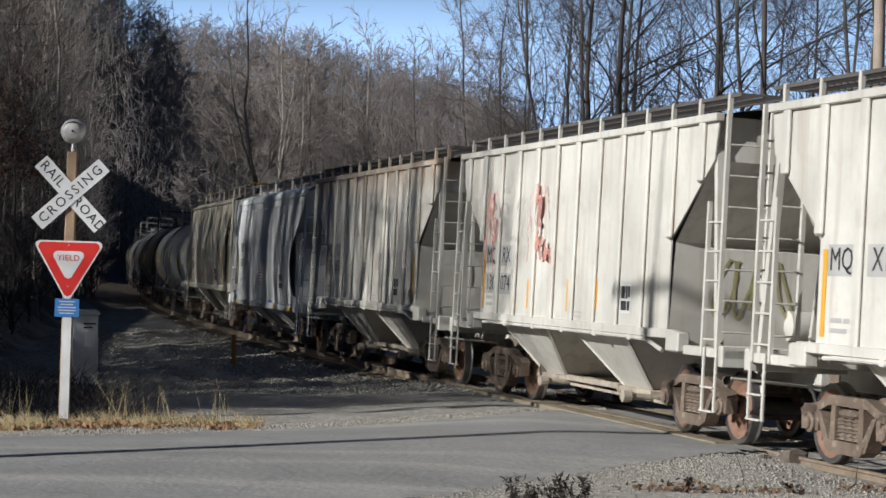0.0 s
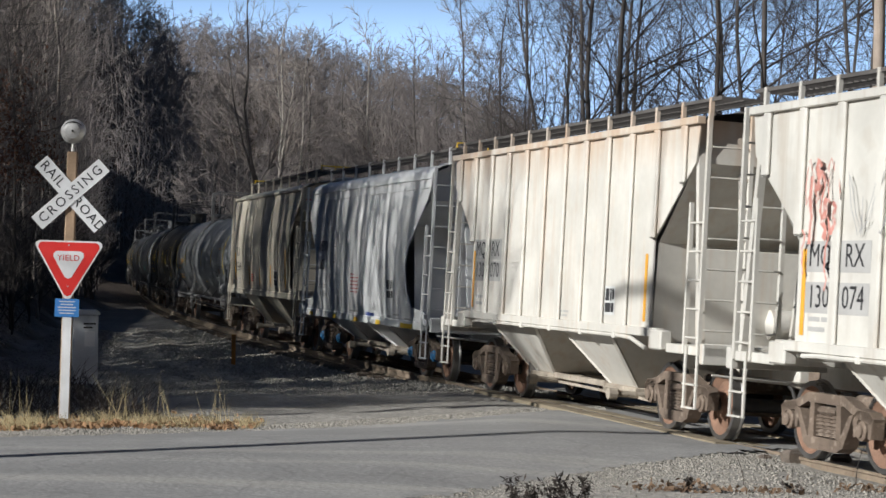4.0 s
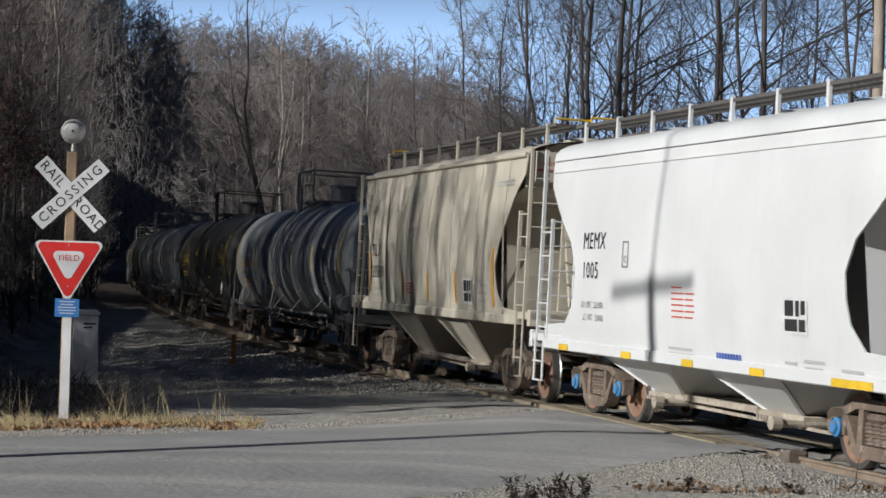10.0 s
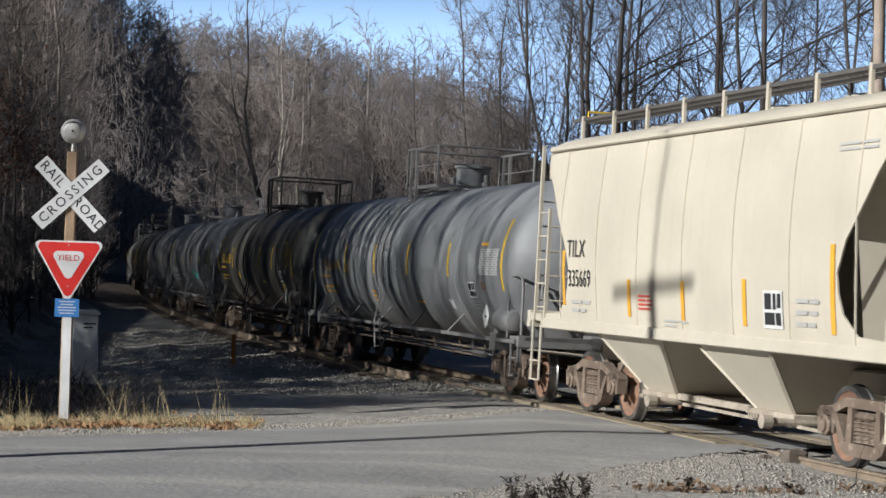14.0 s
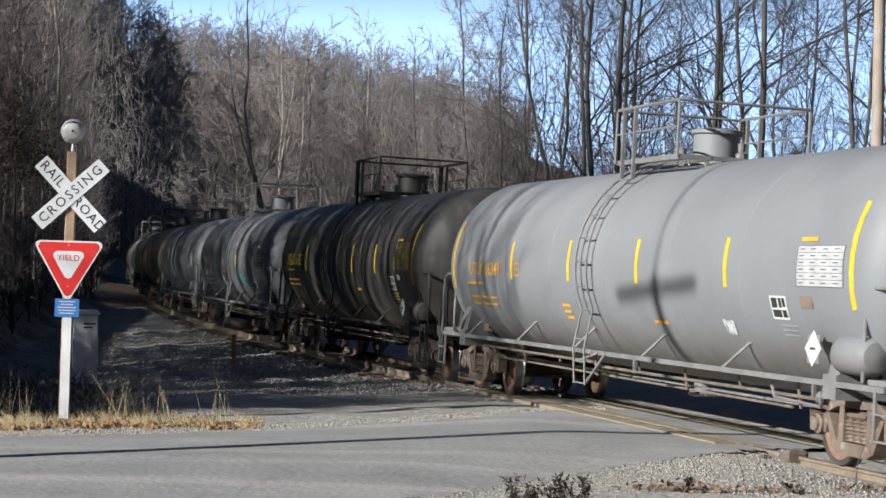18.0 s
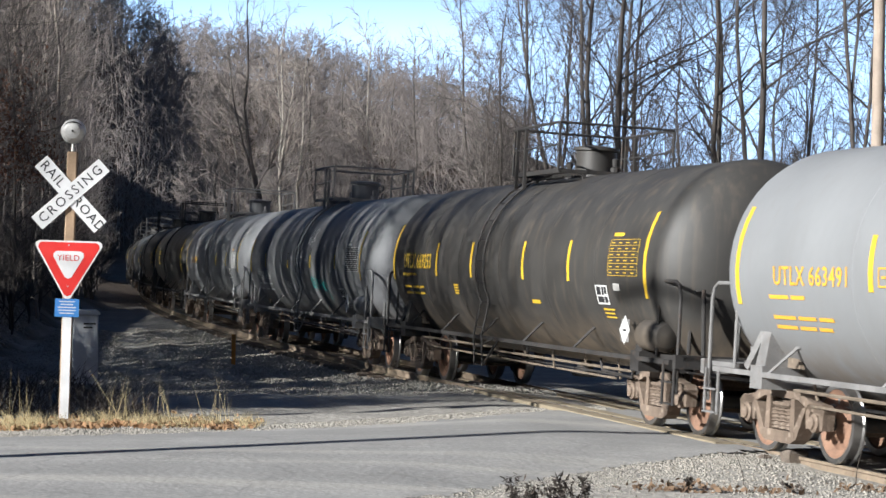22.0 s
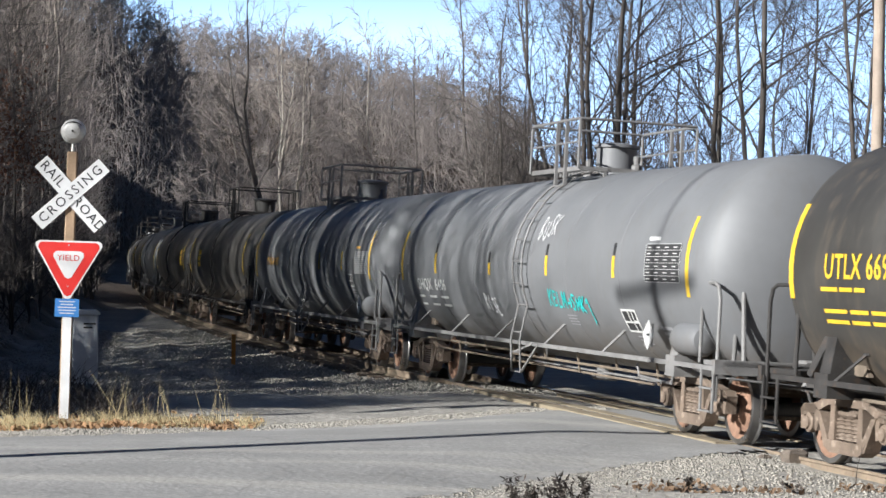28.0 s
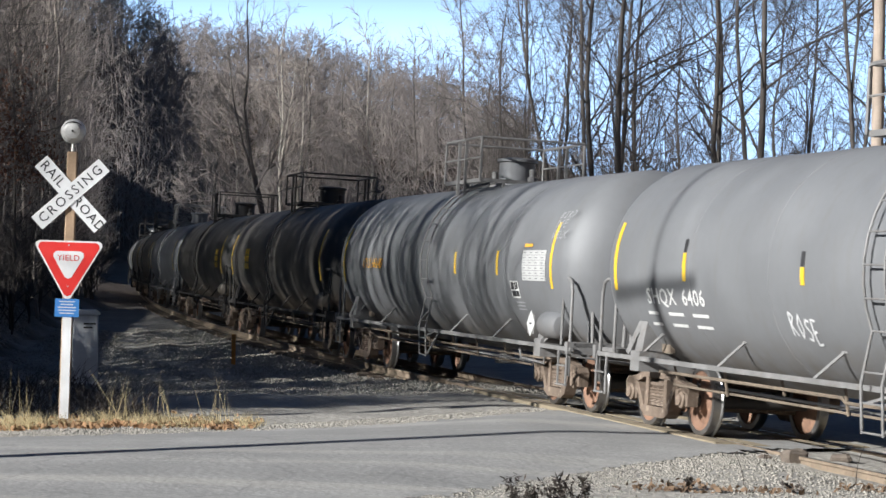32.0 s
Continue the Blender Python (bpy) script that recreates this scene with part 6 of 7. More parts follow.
def weed(x, y, h, seed, fronds=9):
    g = random.Random(seed)
    th = thing("weed", "dark dead weed by the roadside", "plant", "dead weeds", at=pose(x, y, float(ground_z(x, y)), 0, 0, g.uniform(0, 360)))
    for k in range(max(1, fronds // 3)):
        sh = Sheet()
        a = g.uniform(0, 6.28)
        out = g.uniform(0.05, 0.16)
        stem = [Vector((math.cos(a) * out * t * t, math.sin(a) * out * t * t, h * t * (1 - 0.12 * t) - 0.02)) for t in (0, 0.25, 0.5, 0.75, 1.0)]
        sh.tube(stem, [0.006, 0.005, 0.004, 0.003, 0.002], 5)
        part("stem", sh, WEED, th)
        lv = Sheet()
        for i in range(24 if fronds > 5 else 3):
            t = g.uniform(0.25, 1.0)
            c = stem[min(3, int(t * 4))].lerp(stem[min(3, int(t * 4)) + 1], t * 4 - int(min(3, t * 4)))
            d = Vector((g.gauss(0, 1), g.gauss(0, 1), g.gauss(0.1, 0.4))).normalized() * g.uniform(0.03, 0.10)
            s = d.cross(Vector((0, 0, 1))).normalized() * 0.017
            lv.add([c, c + d * 0.5 + s, c + d, c + d * 0.5 - s], [(0, 1, 2, 3)])
        part("leaves", lv, WEED, th)


for k, (x, y, h) in enumerate(((0.66, 18.75, 0.26), (0.76, 18.6, 0.20), (0.86, 18.9, 0.22), (1.0, 18.6, 0.26), (1.1, 18.75, 0.25), (1.2, 18.65, 0.24), (1.32, 18.8, 0.27), (1.05, 18.5, 0.2))):
    weed(x, y, h * 1.75, k, 15)
weed(3.12, 21.6, 0.42, 20, 3)
weed(4.35, 22.0, 0.5, 21, 3)
weed(2.45, 20.9, 0.15, 22)
weed(3.5, 20.9, 0.14, 23)
# ---- marks on the cars, laid just proud of the side sheets
PATCH = mat("repainted_patch", (0.42, 0.41, 0.39), 0.6, scale=3, var=0.1, bump=0.02)
GRAFFITI_RED = mat("red_graffiti", (0.60, 0.27, 0.22), 0.6, scale=4, var=0.3, bump=0.0, blotch=1.0, stain=(0.62, 0.55, 0.5))
GRAFFITI_TEAL = mat("teal_graffiti", (0.04, 0.48, 0.46), 0.5, scale=6, var=0.2, bump=0.0)
GRAFFITI_WHITE = mat("white_graffiti", (0.60, 0.60, 0.60), 0.5, scale=6, var=0.1, bump=0.0)
GRAFFITI_PALE = mat("chalk_graffiti", (0.42, 0.42, 0.42), 0.6, scale=6, var=0.2, bump=0.0)
PATCH_BROWN = mat("brown_patch", (0.22, 0.16, 0.12), 0.7, scale=5, var=0.3, bump=0.0)
GRAFFITI_GREY = mat("grey_graffiti", (0.30, 0.30, 0.31), 0.5, scale=6, var=0.2, bump=0.0)


def flat(x0, z0, x1, z1):
    n = max(1, int(abs(z1 - z0) / 0.07))
    return Sheet().add([(x, 0, z0 + (z1 - z0) * k / n) for k in range(n + 1) for x in (x0, x1)], [(2 * k, 2 * k + 1, 2 * k + 3, 2 * k + 2) for k in range(n)])


def on_side(sh, y):
    """Sets a flat pattern on the near side sheet; y: distance of the surface from the car's middle, a number or a function of z."""
    out = Sheet()
    out.v = [(x, -(y(z) if callable(y) else y) + b, z) for x, b, z in sh.v]
    out.f = list(sh.f)
    return out


def pieces(sh):
    """The separate shapes of a sheet."""
    up = list(range(len(sh.v)))

    def root(i):
        while up[i] != i:
            i = up[i]
        return i
    for f in sh.f:
        for k in f[1:]:
            up[root(k)] = root(f[0])
    groups = {}
    for f in sh.f:
        groups.setdefault(root(f[0]), []).append(f)
    out = []
    for fs in groups.values():
        ids = sorted({i for f in fs for i in f})
        at = {i: k for k, i in enumerate(ids)}
        q = Sheet()
        q.v, q.f = [sh.v[i] for i in ids], [tuple(at[i] for i in f) for f in fs]
        out.append(q)
    return out


def sign_text(car, text, x, z, size, material, lay, label, sx=1.0, heavy=0.0):
    for q in pieces(lay(moved(letters(text, size, 1.06, heavy), x, 0, z, 0, sx))):
        part("reporting_mark", q, material, car, label, smooth=False)


def bars(car, x, z, widths, height, gap, material, lay, name="stencil_bar", label=""):
    for k, w in enumerate(widths):
        words = ((0.0, 0.38), (0.43, 0.72), (0.77, 1.0)) if w > 0.9 else ((0.0, 0.55), (0.62, 1.0)) if w > 0.45 else ((0.0, 1.0),)
        for a, b in words if w > 0 else ():
            part(name, lay(flat(x + a * w, z - k * gap - height, x + b * w, z - k * gap)), material, car, label, smooth=False)


def stroke(pts, w):
    """A flat painted line of width w through pts in x, z."""
    sh = Sheet()
    p = []
    for i, (x, z) in enumerate(pts):
        a, b = pts[max(i - 1, 0)], pts[min(i + 1, len(pts) - 1)]
        d = Vector((b[0] - a[0], b[1] - a[1])).normalized()
        p += [(x - d.y * w / 2, 0, z + d.x * w / 2), (x + d.y * w / 2, 0, z - d.x * w / 2)]
    return sh.add(p, [(2 * i, 2 * i + 1, 2 * i + 3, 2 * i + 2) for i in range(len(pts) - 1)])


def scribble(car, seed, x0, x1, z0, z1, w, n, material, lay, label):
    """Spray-painted loops across a field, each line a part."""
    g = random.Random(seed)
    for k in range(n):
        cx = x0 + (x1 - x0) * (k + 0.5) / n
        pts = []
        rx, rz = (x1 - x0) / n * 0.55, (z1 - z0) * 0.5
        ph, turns = g.uniform(0, 6.28), g.uniform(0.7, 1.4)
        for i in range(15):
            t = i / 14
            pts.append((cx + rx * math.sin(ph + 6.28 * turns * t) + g.uniform(-0.05, 0.05) * rx, (z0 + z1) / 2 + rz * (math.cos(ph * 1.7 + 8.5 * t) * 0.8 + g.uniform(-0.12, 0.12))))
        q = stroke(pts, w * g.uniform(0.7, 1.2))
        q.v = [(x, -0.0006 * k, z) for x, y, z in q.v]
        part("graffiti", lay(q), material, car, label, smooth=False)


def drips(car, seed, spots, material, lay, label):
    """A faded sprayed patch: short wavering lines at (x, z, length, width), running down the sheet."""
    g = random.Random(seed)
    for k, (x, z, ln, w) in enumerate(spots):
        pts = [(x + g.uniform(-0.05, 0.05), z - ln * i / 7) for i in range(8)]
        w *= 0.6
        q = stroke(pts, w)
        q.v = [(a + g.uniform(-0.3, 0.3) * w, -0.0006 * k, c) for a, b, c in q.v]
        part("graffiti", lay(q), material, car, label, smooth=False)


def placard(car, x, z, lay, w=0.42, h=0.42):
    pl = part("stencil_panel", lay(flat(x - w / 2, z - h / 2, x + w / 2, z + h / 2)), WHITE_PAINT, car, "white stencil panel with black squares", smooth=False)
    for a, b, c, d in ((-0.42, 0.0, -0.06, 0.42), (0.02, 0.0, 0.18, 0.42), (0.24, 0.05, 0.42, 0.42), (-0.42, -0.4, 0.1, -0.08), (0.16, -0.4, 0.42, -0.08)):
        q = flat(x + a * w, z + b * h, x + c * w, z + d * h)
        q.v = [(i, j - 0.003, k) for i, j, k in q.v]
        part("stencil_square", lay(q), BLACK_PAINT, pl, smooth=False)


def ribbed_marks(car, parts_, orange, sq, z1, z2):
    lay = lambda sh: on_side(sh, 1.506)
    for text, x, z in parts_:
        part("repainted_patch", on_side(flat(x - 0.40, z - 0.17, x + 0.36, z + 0.17), 1.504), PATCH, car, smooth=False)
        for q in pieces(on_side(moved(letters(text, 0.36), x, 0, z, 0, 0.95), 1.508)):
            part("reporting_mark", q, BLACK_PAINT, car, "black reporting letters", smooth=False)
    for x, a, b in orange:
        part("reflective_stripe", lay(flat(x - 0.05, a, x + 0.05, b)), ORANGE_TAPE, car, "amber reflective stripe", smooth=False)
    if sq:
        placard(car, *sq, lay, 0.40, 0.40)
    bars(car, -3.9, 1.66, (0.5, 0.4), 0.05, 0.11, PATCH, lay)
    bars(car, 0.3, 1.52, (0.6, 0.55), 0.03, 0.06, PATCH, lay)


ribbed_marks(CARS[0][0], (("MQF", -3.62, 2.28), ("X13", -2.72, 2.28)), ((-4.08, 1.45, 2.4), (0.2, 1.5, 1.95)), (2.65, 1.74), 0, 0)
ribbed_marks(CAR_B, (("MQ", -3.68, 2.32), ("RX", -2.88, 2.32), ("130", -3.68, 1.87), ("074", -2.88, 1.87)), ((-4.06, 1.45, 2.4), (-1.66, 1.5, 1.95), (0.24, 1.5, 1.98), (1.47, 1.55, 2.0)), (2.67, 1.74), 0, 0)
ribbed_marks(CAR_C, (("MQ", -3.75, 2.42), ("RX", -2.92, 2.42), ("130", -3.75, 2.07), ("070", -2.92, 2.07)), ((-4.1, 1.45, 2.4), (1.42, 1.45, 1.95), (3.98, 1.45, 2.35)), (2.64, 1.7), 0, 0)
lay_flat = lambda sh: on_side(sh, 1.558)
drips(CAR_B, 1, ((-4.02, 2.62, 0.5, 0.05), (-3.85, 3.2, 0.75, 0.10), (-3.72, 3.38, 0.35, 0.20), (-3.6, 3.25, 0.6, 0.06), (-3.52, 2.95, 0.45, 0.16), (-3.42, 2.75, 0.8, 0.07), (-3.3, 2.9, 0.35, 0.12)), GRAFFITI_RED, lay_flat, "faded red spray graffiti")
drips(CAR_B, 2, ((-1.62, 2.95, 0.75, 0.05), (-1.45, 3.1, 0.35, 0.12), (-1.28, 3.42, 0.30, 0.14), (-1.12, 3.25, 0.5, 0.22), (-1.15, 2.72, 0.3, 0.26), (-0.98, 2.6, 0.35, 0.16), (-0.72, 2.5, 0.25, 0.28), (-0.5, 2.42, 0.2, 0.18)), GRAFFITI_RED, lay_flat, "faded red spray graffiti")
scribble(CAR_B, 4, -4.0, -3.2, 2.85, 3.42, 0.018, 3, GRAFFITI_RED, lay_flat, "thin red spray lines")
scribble(CAR_B, 5, -1.6, -0.8, 2.75, 3.45, 0.018, 3, GRAFFITI_RED, lay_flat, "thin red spray lines")
GRAFFITI_OLIVE = mat("olive_graffiti", (0.36, 0.33, 0.16), 0.6, scale=6, var=0.3, bump=0.0)
lay_end = lambda sh: Sheet().add([(4.632 - y, x, z) for x, y, z in sh.v], sh.f)
scribble(CAR_B, 6, -1.05, 0.1, 1.45, 2.4, 0.035, 4, GRAFFITI_OLIVE, lay_end, "olive spray-painted loops")
scribble(CAR_B, 3, -3.0, -1.7, 2.5, 3.3, 0.014, 4, GRAFFITI_GREY, lay_flat, "thin grey spray lines")


def bowed(sill, top, base=1.43, bulge=0.10, proud=0.006):
    return lambda z: base + bulge * max(0.0, math.sin(math.pi * min(1, max(0, (z - sill) / (top - sill)) * 1.05))) ** 0.8 + proud


lay_d = lambda sh: on_side(sh, bowed(0.98, 3.85, proud=0.008))
lay_ds = lambda sh: on_side(sh, 1.488)
sign_text(CAR_D, "MEMX", -3.5, 2.52, 0.34, BLACK_PAINT, lay_d, "black reporting letters", 0.95)
sign_text(CAR_D, "1005", -3.62, 2.10, 0.34, BLACK_PAINT, lay_d, "black car number", 0.95)
DARK_STENCIL = mat("dark_stencil_grey", (0.16, 0.16, 0.165), 0.6, scale=6, var=0.25, bump=0.0)
sign_text(CAR_D, "LD LMT  232600", -3.55, 1.62, 0.13, DARK_STENCIL, lay_d, "small grey load letters", 0.95)
sign_text(CAR_D, "LT WT   53400", -3.52, 1.44, 0.13, DARK_STENCIL, lay_d, "small grey load letters", 0.95)
for x0, z0, x1, z1 in ((-2.36, 2.16, -2.34, 2.52), (-2.16, 2.16, -2.14, 2.52), (-2.34, 2.50, -2.16, 2.52), (-2.34, 2.16, -2.16, 2.18)):
    part("frame_line", lay_d(flat(x0, z0, x1, z1)), DARK_STENCIL, CAR_D, smooth=False)
sign_text(CAR_D, "C", -2.25, 2.27, 0.14, DARK_STENCIL, lay_d, "small stencilled letter")
bars(CAR_D, -0.55, 1.93, (0.35, 0.75, 0.72, 0.75, 0.75, 0.7), 0.02, 0.075, RED_PAINT, lay_d, "warning_bar", "red warning text bar")
placard(CAR_D, 3.1, 1.65, lay_d, 0.62, 0.42)
for x, w in ((-4.75, 0.4), (-2.16, 0.36), (0.0, 0.36), (2.1, 0.40), (4.5, 0.95)):
    part("reflective_stripe", lay_ds(flat(x - w / 2, 0.93, x + w / 2, 1.02)), YELLOW, CAR_D, "yellow reflective tape", smooth=False)
for x, z, w in ((-0.7, 1.16, 0.8), (-0.7, 1.09, 0.85), (2.8, 1.14, 0.3), (3.3, 1.18, 0.5), (3.3, 1.10, 0.45), (3.3, 1.02, 0.4), (4.2, 1.12, 0.5), (5.0, 1.02, 0.6)):
    part("stencil_bar", lay_d(flat(x, z - 0.035, x + w, z)), PATCH, CAR_D, smooth=False)
for k in range(9):
    part("emblem_bar", lay_d(flat(0.85 + 0.085 * k, 1.06, 0.91 + 0.085 * k, 1.15)), BLUE_PAINT, CAR_D, "small blue emblem bars", smooth=False)

lay_e = lambda sh: on_side(sh, bowed(1.28, 3.92, proud=0.014))
sign_text(CAR_E, "TILX", -4.0, 2.41, 0.36, BLACK_PAINT, lay_e, "black reporting letters", 1.0)
sign_text(CAR_E, "335669", -3.85, 1.98, 0.36, BLACK_PAINT, lay_e, "black car number", 0.85)
for x, a, b in ((-4.52, 1.6, 2.4), (-1.85, 1.5, 2.0), (0.05, 1.5, 2.0), (1.95, 1.5, 2.05)):
    part("reflective_stripe", lay_e(patch(x - 0.05, a, x + 0.05, b)), ORANGE_TAPE, CAR_E, "amber reflective stripe", smooth=False)
part("reflective_stripe", lay_e(patch(4.22, 1.48, 4.32, 2.45)), ORANGE_TAPE, CAR_E, "amber reflective stripe", smooth=False)
placard(CAR_E, 2.75, 1.71, lay_e, 0.52, 0.44)
bars(CAR_E, -1.5, 1.80, (0.45, 0.5, 0.5, 0.45), 0.03, 0.055, RED_PAINT, lay_e, "warning_bar", "red warning text bar")
bars(CAR_E, -4.2, 1.68, (0.8, 0.6), 0.05, 0.12, PATCH, lay_e)
bars(CAR_E, 3.35, 1.85, (0.6, 0.55, 0.5), 0.05, 0.13, PATCH, lay_e)
bars(CAR_E, -0.6, 1.50, (0.8, 0.4), 0.03, 0.06, PATCH, lay_e)
bars(CAR_E, 4.2, 3.55, (0.9, 0.9), 0.03, 0.06, PATCH, lay_e)


def table(car, x0, x1, z0, z1, material, lines=6, back=None):
    """A stencilled table: a frame and rows of bars."""
    lay = lambda sh: tank_wrap(sh, 0.007)
    if back:
        part("stencil_panel", tank_wrap(patch(x0, z0, x1, z1), 0.004), back, car, "dark stencil panel")
    sh = Sheet()
    for k in range(lines + 1):
        z = z0 + (z1 - z0) * k / lines
        q = flat(x0, z - 0.003, x1, z + 0.003)
        sh.add(q.v, q.f)
        if k < lines:
            for i in range(4):
                a = x0 + (x1 - x0) * (i / 4 + 0.04)
                q = flat(a, z + 0.032, a + (x1 - x0) * 0.11, z + 0.045)
                sh.add(q.v, q.f)
    for x in (x0, x1):
        q = flat(x - 0.006, z0, x + 0.006, z1)
        sh.add(q.v, q.f)
    part("stencil_table", lay(sh), material, car, "stencilled inspection table", smooth=False)


def diamond(car, x, z):
    """A white diamond placard on a holder that stands on the side rail."""
    pl = part("placard", Sheet().slab([(x, z - 0.2), (x + 0.2, z), (x, z + 0.2), (x - 0.2, z)], -1.437, -1.43), WHITE_PAINT, car, "white diamond placard", smooth=False)
    part("placard_holder", Sheet().box(x - 0.15, -1.429, z - 0.16, x + 0.15, -1.42, z + 0.15), GREY_STEEL, pl)
    part("placard_bar", Sheet().add([(x - 0.07, -1.439, z - 0.015), (x + 0.07, -1.439, z - 0.015), (x + 0.07, -1.439, z + 0.015), (x - 0.07, -1.439, z + 0.015)], [(0, 1, 2, 3)]), BLACK_PAINT, pl)


lay_t = lambda sh: tank_wrap(sh, 0.007)
TABLE_WHITE = mat("pale_stencil_panel", (0.45, 0.45, 0.44), 0.6, scale=6, var=0.15, bump=0.0)
for car, x0, x1, z0, z1, m, back in ((CAR_F, 6.31, 7.45, 1.99, 2.44, DARK_STENCIL, TABLE_WHITE), (CAR_G, 5.28, 6.42, 2.05, 2.55, YELLOW, None), (CAR_H, 5.72, 6.95, 1.98, 2.48, WHITE_PAINT, BLACK_PAINT), (CAR_I, 5.75, 6.95, 1.93, 2.41, DARK_STENCIL, TABLE_WHITE)):
    table(car, x0, x1, z0, z1, m, back=back)
    bars(car, x0 + 0.05, z1 + 0.10, (0.4,), 0.05, 0.1, ORANGE_TAPE if back is TABLE_WHITE else m, lay_t)
for car, x, z, w, h in ((CAR_F, 5.76, 1.73, 0.44, 0.28), (CAR_G, 4.95, 1.77, 0.48, 0.28), (CAR_H, 4.82, 1.40, 0.56, 0.36), (CAR_I, 5.28, 1.78, 0.42, 0.28)):
    placard(car, x, z, lay_t, w, h)
    bars(car, x - 0.1, z - h / 2 - 0.06, (0.45, 0.4, 0.42), 0.025, 0.06, GRAFFITI_GREY if car is not CAR_G else YELLOW, lay_t)
for car, x, z in ((CAR_F, 6.69, 1.31), (CAR_G, 5.9, 1.31), (CAR_H, 5.81, 1.28), (CAR_I, 6.16, 1.27)):
    diamond(car, x, z)
part("stencil_patch", lay_t(flat(6.35, 1.74, 6.65, 1.88)), PATCH_BROWN, CAR_F, "small brown painted patch", smooth=False)
part("stencil_patch", lay_t(flat(5.45, 1.84, 5.7, 1.94)), PATCH, CAR_G, "small grey painted patch", smooth=False)
for car, text, x, z, m, size, sx in ((CAR_F, "UTLX 663491", -5.68, 2.09, ORANGE_TAPE, 0.30, 1.03), (CAR_G, "UTLX 669253", -5.2, 2.20, YELLOW, 0.38, 0.86), (CAR_H, "SHQX  6406", -5.25, 1.78, WHITE_PAINT, 0.30, 1.15), (CAR_I, "UTLX 663487", -4.5, 2.15, ORANGE_TAPE, 0.28, 1.0)):
    sign_text(car, text, x, z, size, m, lay_t, "stencilled reporting letters", sx, 0.012)
for car, x, z, m, rows in ((CAR_F, -6.75, 1.88, ORANGE_TAPE, (0.9, 0.0, 1.5, 1.4)), (CAR_G, -6.27, 1.99, YELLOW, (1.0, 0.0, 1.4, 1.37)), (CAR_H, -6.3, 1.60, WHITE_PAINT, (0.0, 0.0))):
    bars(car, x, z, rows, 0.045, 0.12, m, lay_t)
for x, z, w in ((-6.3, 1.58, 0.35), (-5.6, 1.58, 0.5), (-4.8, 1.58, 0.5), (-6.3, 1.42, 0.35), (-5.6, 1.42, 0.5), (-4.8, 1.42, 0.5)):
    part("stencil_bar", lay_t(flat(x, z - 0.045, x + w, z)), WHITE_PAINT, CAR_H, smooth=False)
bars(CAR_G, -2.78, 1.82, (0.3, 0.28, 0.3, 0.25), 0.03, 0.05, YELLOW, lay_t)
bars(CAR_G, 1.6, 1.63, (0.4,), 0.06, 0.1, YELLOW, lay_t)
bars(CAR_F, 1.62, 1.45, (0.5,), 0.05, 0.1, ORANGE_TAPE, lay_t)
bars(CAR_F, -2.0, 1.6, (0.35, 0.3, 0.32), 0.05, 0.1, ORANGE_TAPE, lay_t)
for x0, z0, x1, z1 in ((-4.10, 2.0, -4.08, 2.21), (-3.88, 2.0, -3.86, 2.21), (-4.08, 2.19, -3.88, 2.21), (-4.08, 2.0, -3.88, 2.02), (-4.03, 2.09, -3.93, 2.12)):
    part("frame_line", lay_t(flat(x0, z0, x1, z1)), ORANGE_TAPE, CAR_F, smooth=False)
bars(CAR_H, 2.1, 1.42, (0.45, 0.4, 0.42, 0.4), 0.02, 0.05, GRAFFITI_GREY, lay_t)
bars(CAR_H, 5.85, 1.36, (0.4, 0.35, 0.4), 0.05, 0.09, GRAFFITI_GREY, lay_t)
for x, z in ((4.5, 2.33), (1.53, 2.33), (-1.48, 2.21), (-4.87, 2.37)):
    part("stripe_mark", tank_wrap(patch(x - 0.045, z, x + 0.045, z + 0.17)), BLACK_PAINT, CAR_H, "short black stripe end")


# hand-sprayed letters, each one or two lines in a unit square
GLYPHS = {
    "K": [[(0, 0), (0.05, 1)], [(0.8, 1), (0.05, 0.45), (0.85, 0)]], "E": [[(0.7, 0.95), (0, 1), (0.05, 0), (0.75, 0.05)], [(0.02, 0.5), (0.6, 0.55)]],
    "L": [[(0, 1), (0.05, 0), (0.7, 0.05)]], "M": [[(0, 0), (0.1, 1), (0.45, 0.3), (0.8, 1), (0.9, 0)]],
    ">": [[(0, 0.5), (1, 0.55)], [(0.6, 0.85), (1, 0.55), (0.6, 0.2)]]}
GLYPHS.update({
    "S": [[(0.8, 0.9), (0.3, 1), (0.05, 0.75), (0.75, 0.35), (0.5, 0), (0, 0.1)]], "B": [[(0, 0), (0, 1), (0.6, 0.9), (0.05, 0.5), (0.7, 0.25), (0, 0)]],
    "I": [[(0.3, 0), (0.3, 1)], [(0, 1), (0.6, 1)], [(0, 0), (0.6, 0)]], "R": [[(0, 0), (0, 1), (0.65, 0.8), (0.05, 0.5), (0.75, 0)]]})
GLYPHS.update({
    "D": [[(0, 0), (0, 1), (0.65, 0.7), (0.65, 0.3), (0, 0)]], "O": [[(0.4, 1), (0, 0.6), (0.3, 0), (0.75, 0.4), (0.4, 1)]],
    "U": [[(0, 1), (0.05, 0.2), (0.4, 0), (0.7, 0.2), (0.7, 1)]], "~": [[(0, 0.6), (0.35, 0.9), (0.7, 0.5), (1, -0.3), (0.85, -0.6)]]})


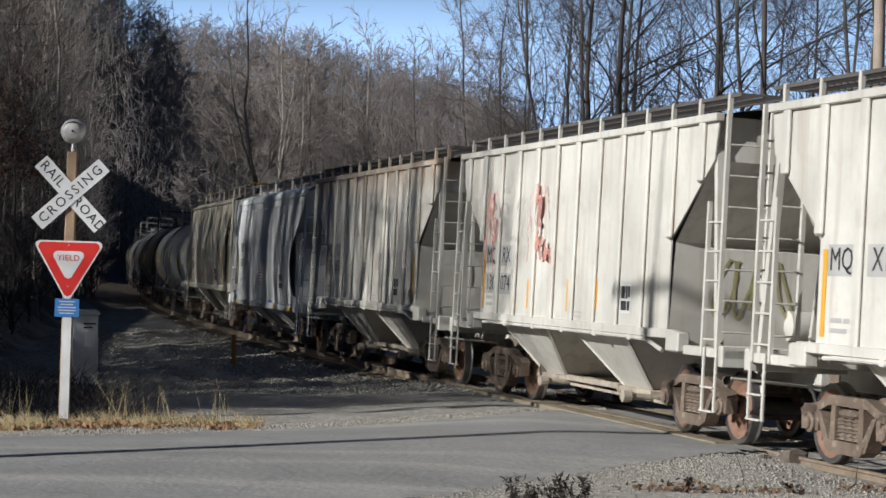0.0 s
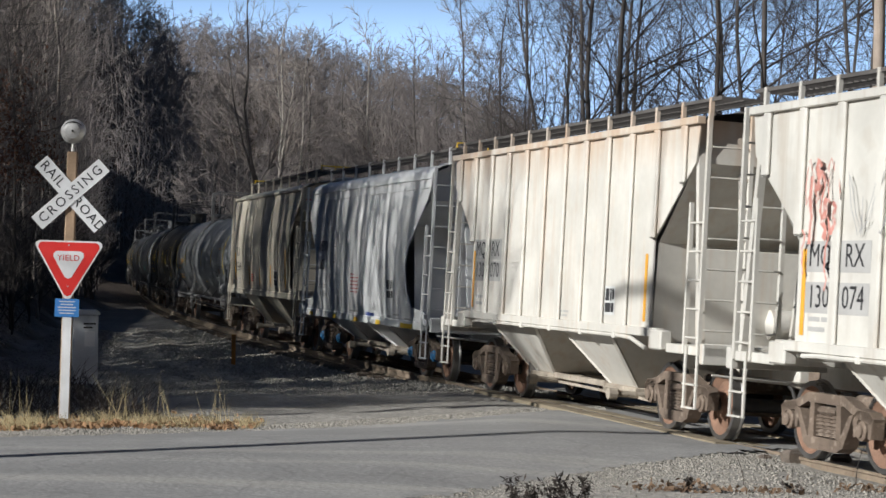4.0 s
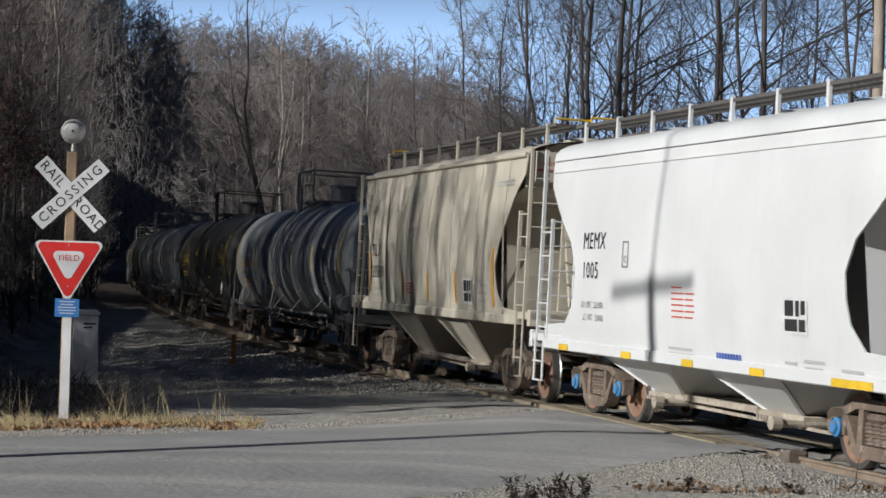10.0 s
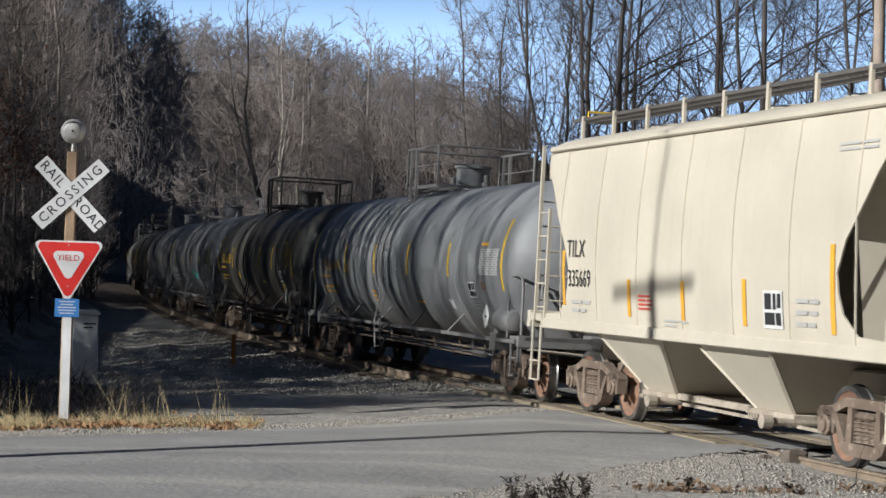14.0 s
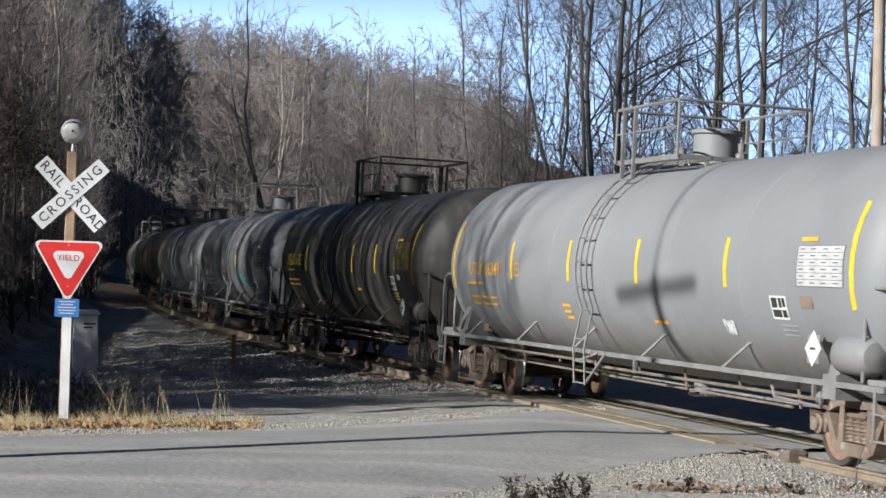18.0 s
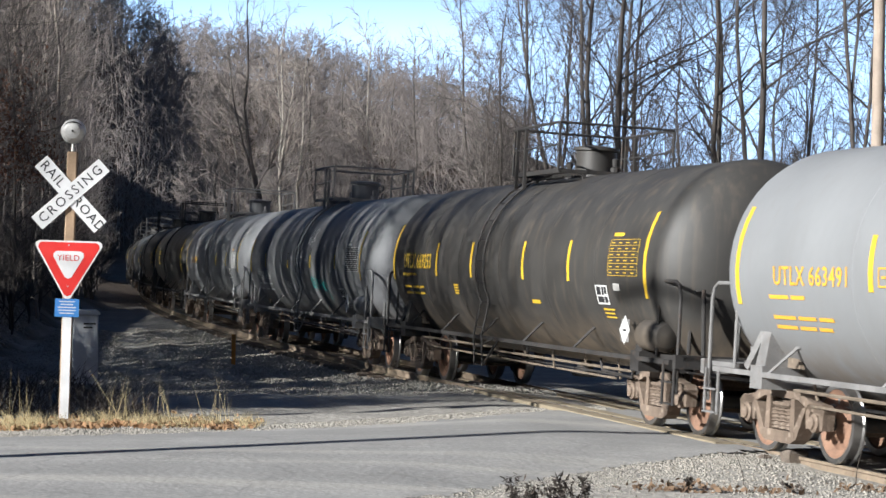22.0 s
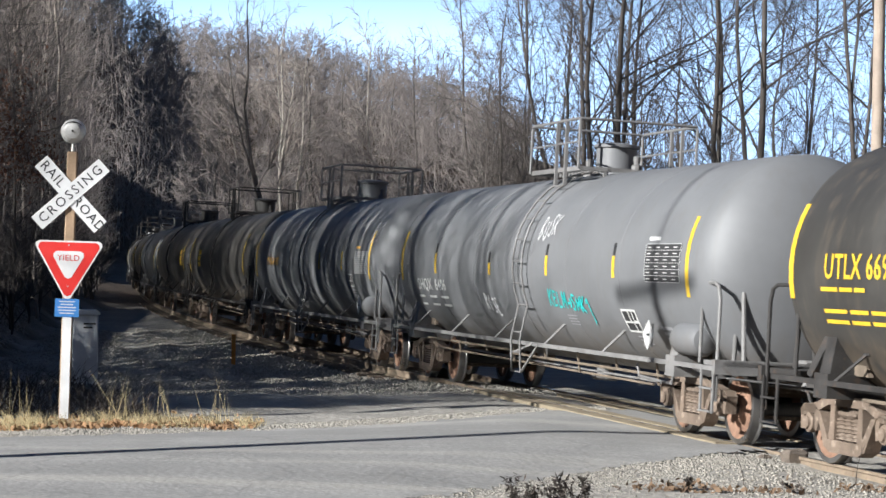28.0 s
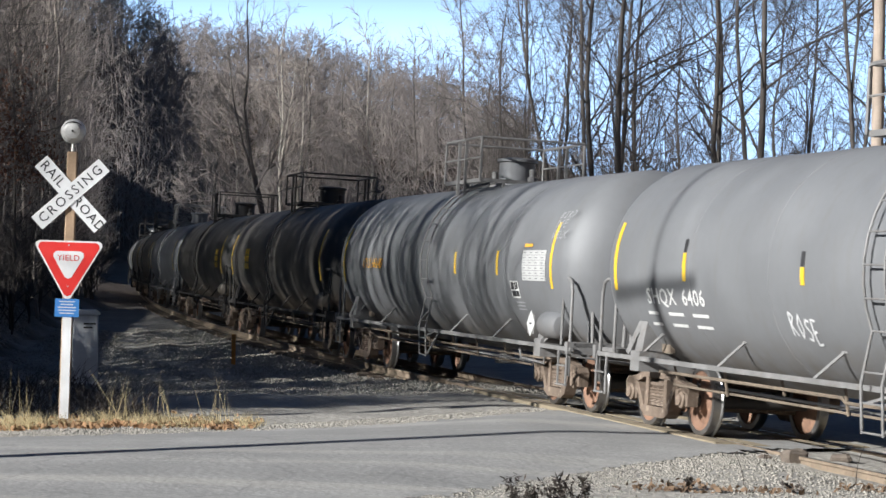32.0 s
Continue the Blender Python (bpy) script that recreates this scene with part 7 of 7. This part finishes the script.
def tag(car, seed, words, x0, x1, z, h, w, material, label, slope=0.0):
    """Letters sprayed by hand over a tank's side, each line a part."""
    g = random.Random(seed)
    n = len(words)
    for k, ch in enumerate(words):
        if ch == " ":
            continue
        cx, cw = x0 + (x1 - x0) * k / n, (x1 - x0) / n * 0.92
        up, hh = slope * k + g.uniform(-0.06, 0.06) * h, h * g.uniform(0.85, 1.1)
        for pts in GLYPHS[ch]:
            fine = []
            for (a, b), (c, d) in zip(pts, pts[1:]):
                fine += [(a + (c - a) * t / 4, b + (d - b) * t / 4) for t in range(4)]
            fine.append(pts[-1])
            q = stroke([(cx + (a + 0.18 * b) * cw * 0.95, z + up + b * hh) for a, b in fine], w)
            q.v = [(a, -0.0007 * k, c) for a, b, c in q.v]
            part("graffiti", lay_t(q), material, car, label, smooth=False)


tag(CAR_H, 1, "KELM>SMK~", 1.5, 3.35, 1.56, 0.25, 0.038, GRAFFITI_TEAL, "teal spray-painted tag", -0.012)
tag(CAR_H, 2, "BUSK", 0.95, 1.75, 2.55, 0.36, 0.03, GRAFFITI_WHITE, "white spray-painted tag", 0.03)
tag(CAR_H, 3, "ROSE", -2.0, -1.3, 1.40, 0.30, 0.032, GRAFFITI_WHITE, "white spray-painted tag", -0.03)
for k, word in enumerate(("BIRD", "DOE ", "BEUK")):
    tag(CAR_I, 4 + k, word, 7.05, 7.75, 2.93 - 0.17 * k, 0.12, 0.014, GRAFFITI_PALE, "thin chalked letters")
scribble(CAR_F, 12, 4.0, 4.3, 1.32, 1.55, 0.03, 4, GRAFFITI_WHITE, lay_t, "small white scuffed tag")
for car, x in ((CARS[9][0], -4.5), (CARS[10][0], 5.5)):
    bars(car, x, 2.5, (0.7, 0.7, 0.7), 0.16, 0.2, YELLOW, lay_t, "reporting_mark", "faded yellow label")

cap_text = moved(letters("CAUTION", 0.085), 0, 0, 0)
cap_text.v = [(5.55 + 0.314, -1.13 + x, 3.78 + z) for x, y, z in cap_text.v]
part("caution_lettering", cap_text, RED_PAINT, CAR_E, "small red letters", smooth=False)
cap_bar = Sheet().add([(5.864, -1.36, 3.66), (5.864, -0.92, 3.66), (5.864, -0.92, 3.70), (5.864, -1.36, 3.70)], [(0, 1, 2, 3)])
part("warning_bar", cap_bar, RED_PAINT, CAR_E)


# ---- what moves: the train, and its turning wheels
def motions():
    for car, a, hb in CARS:
        rows = []
        for k in range(33):
            t = float(k)
            s = a - gone(t)
            p, q = on_line(s - hb), on_line(s + hb)
            c = ((p + q) / 2).lerp(on_line(s), 0.6)
            rows.append((t, pose(c.x, c.y, c.z, math.degrees(-CANT), 0, math.degrees(math.atan2(p.y - q.y, p.x - q.x)))))
        walk(car, rows)
    for i, (w, x) in enumerate(WHEELS):
        walk(w, [(k * 0.2, pose(x, 0, 0.457) @ Euler((0, gone(k * 0.2) / 0.457 + i, 0)).to_matrix().to_4x4()) for k in range(161)])


motions()
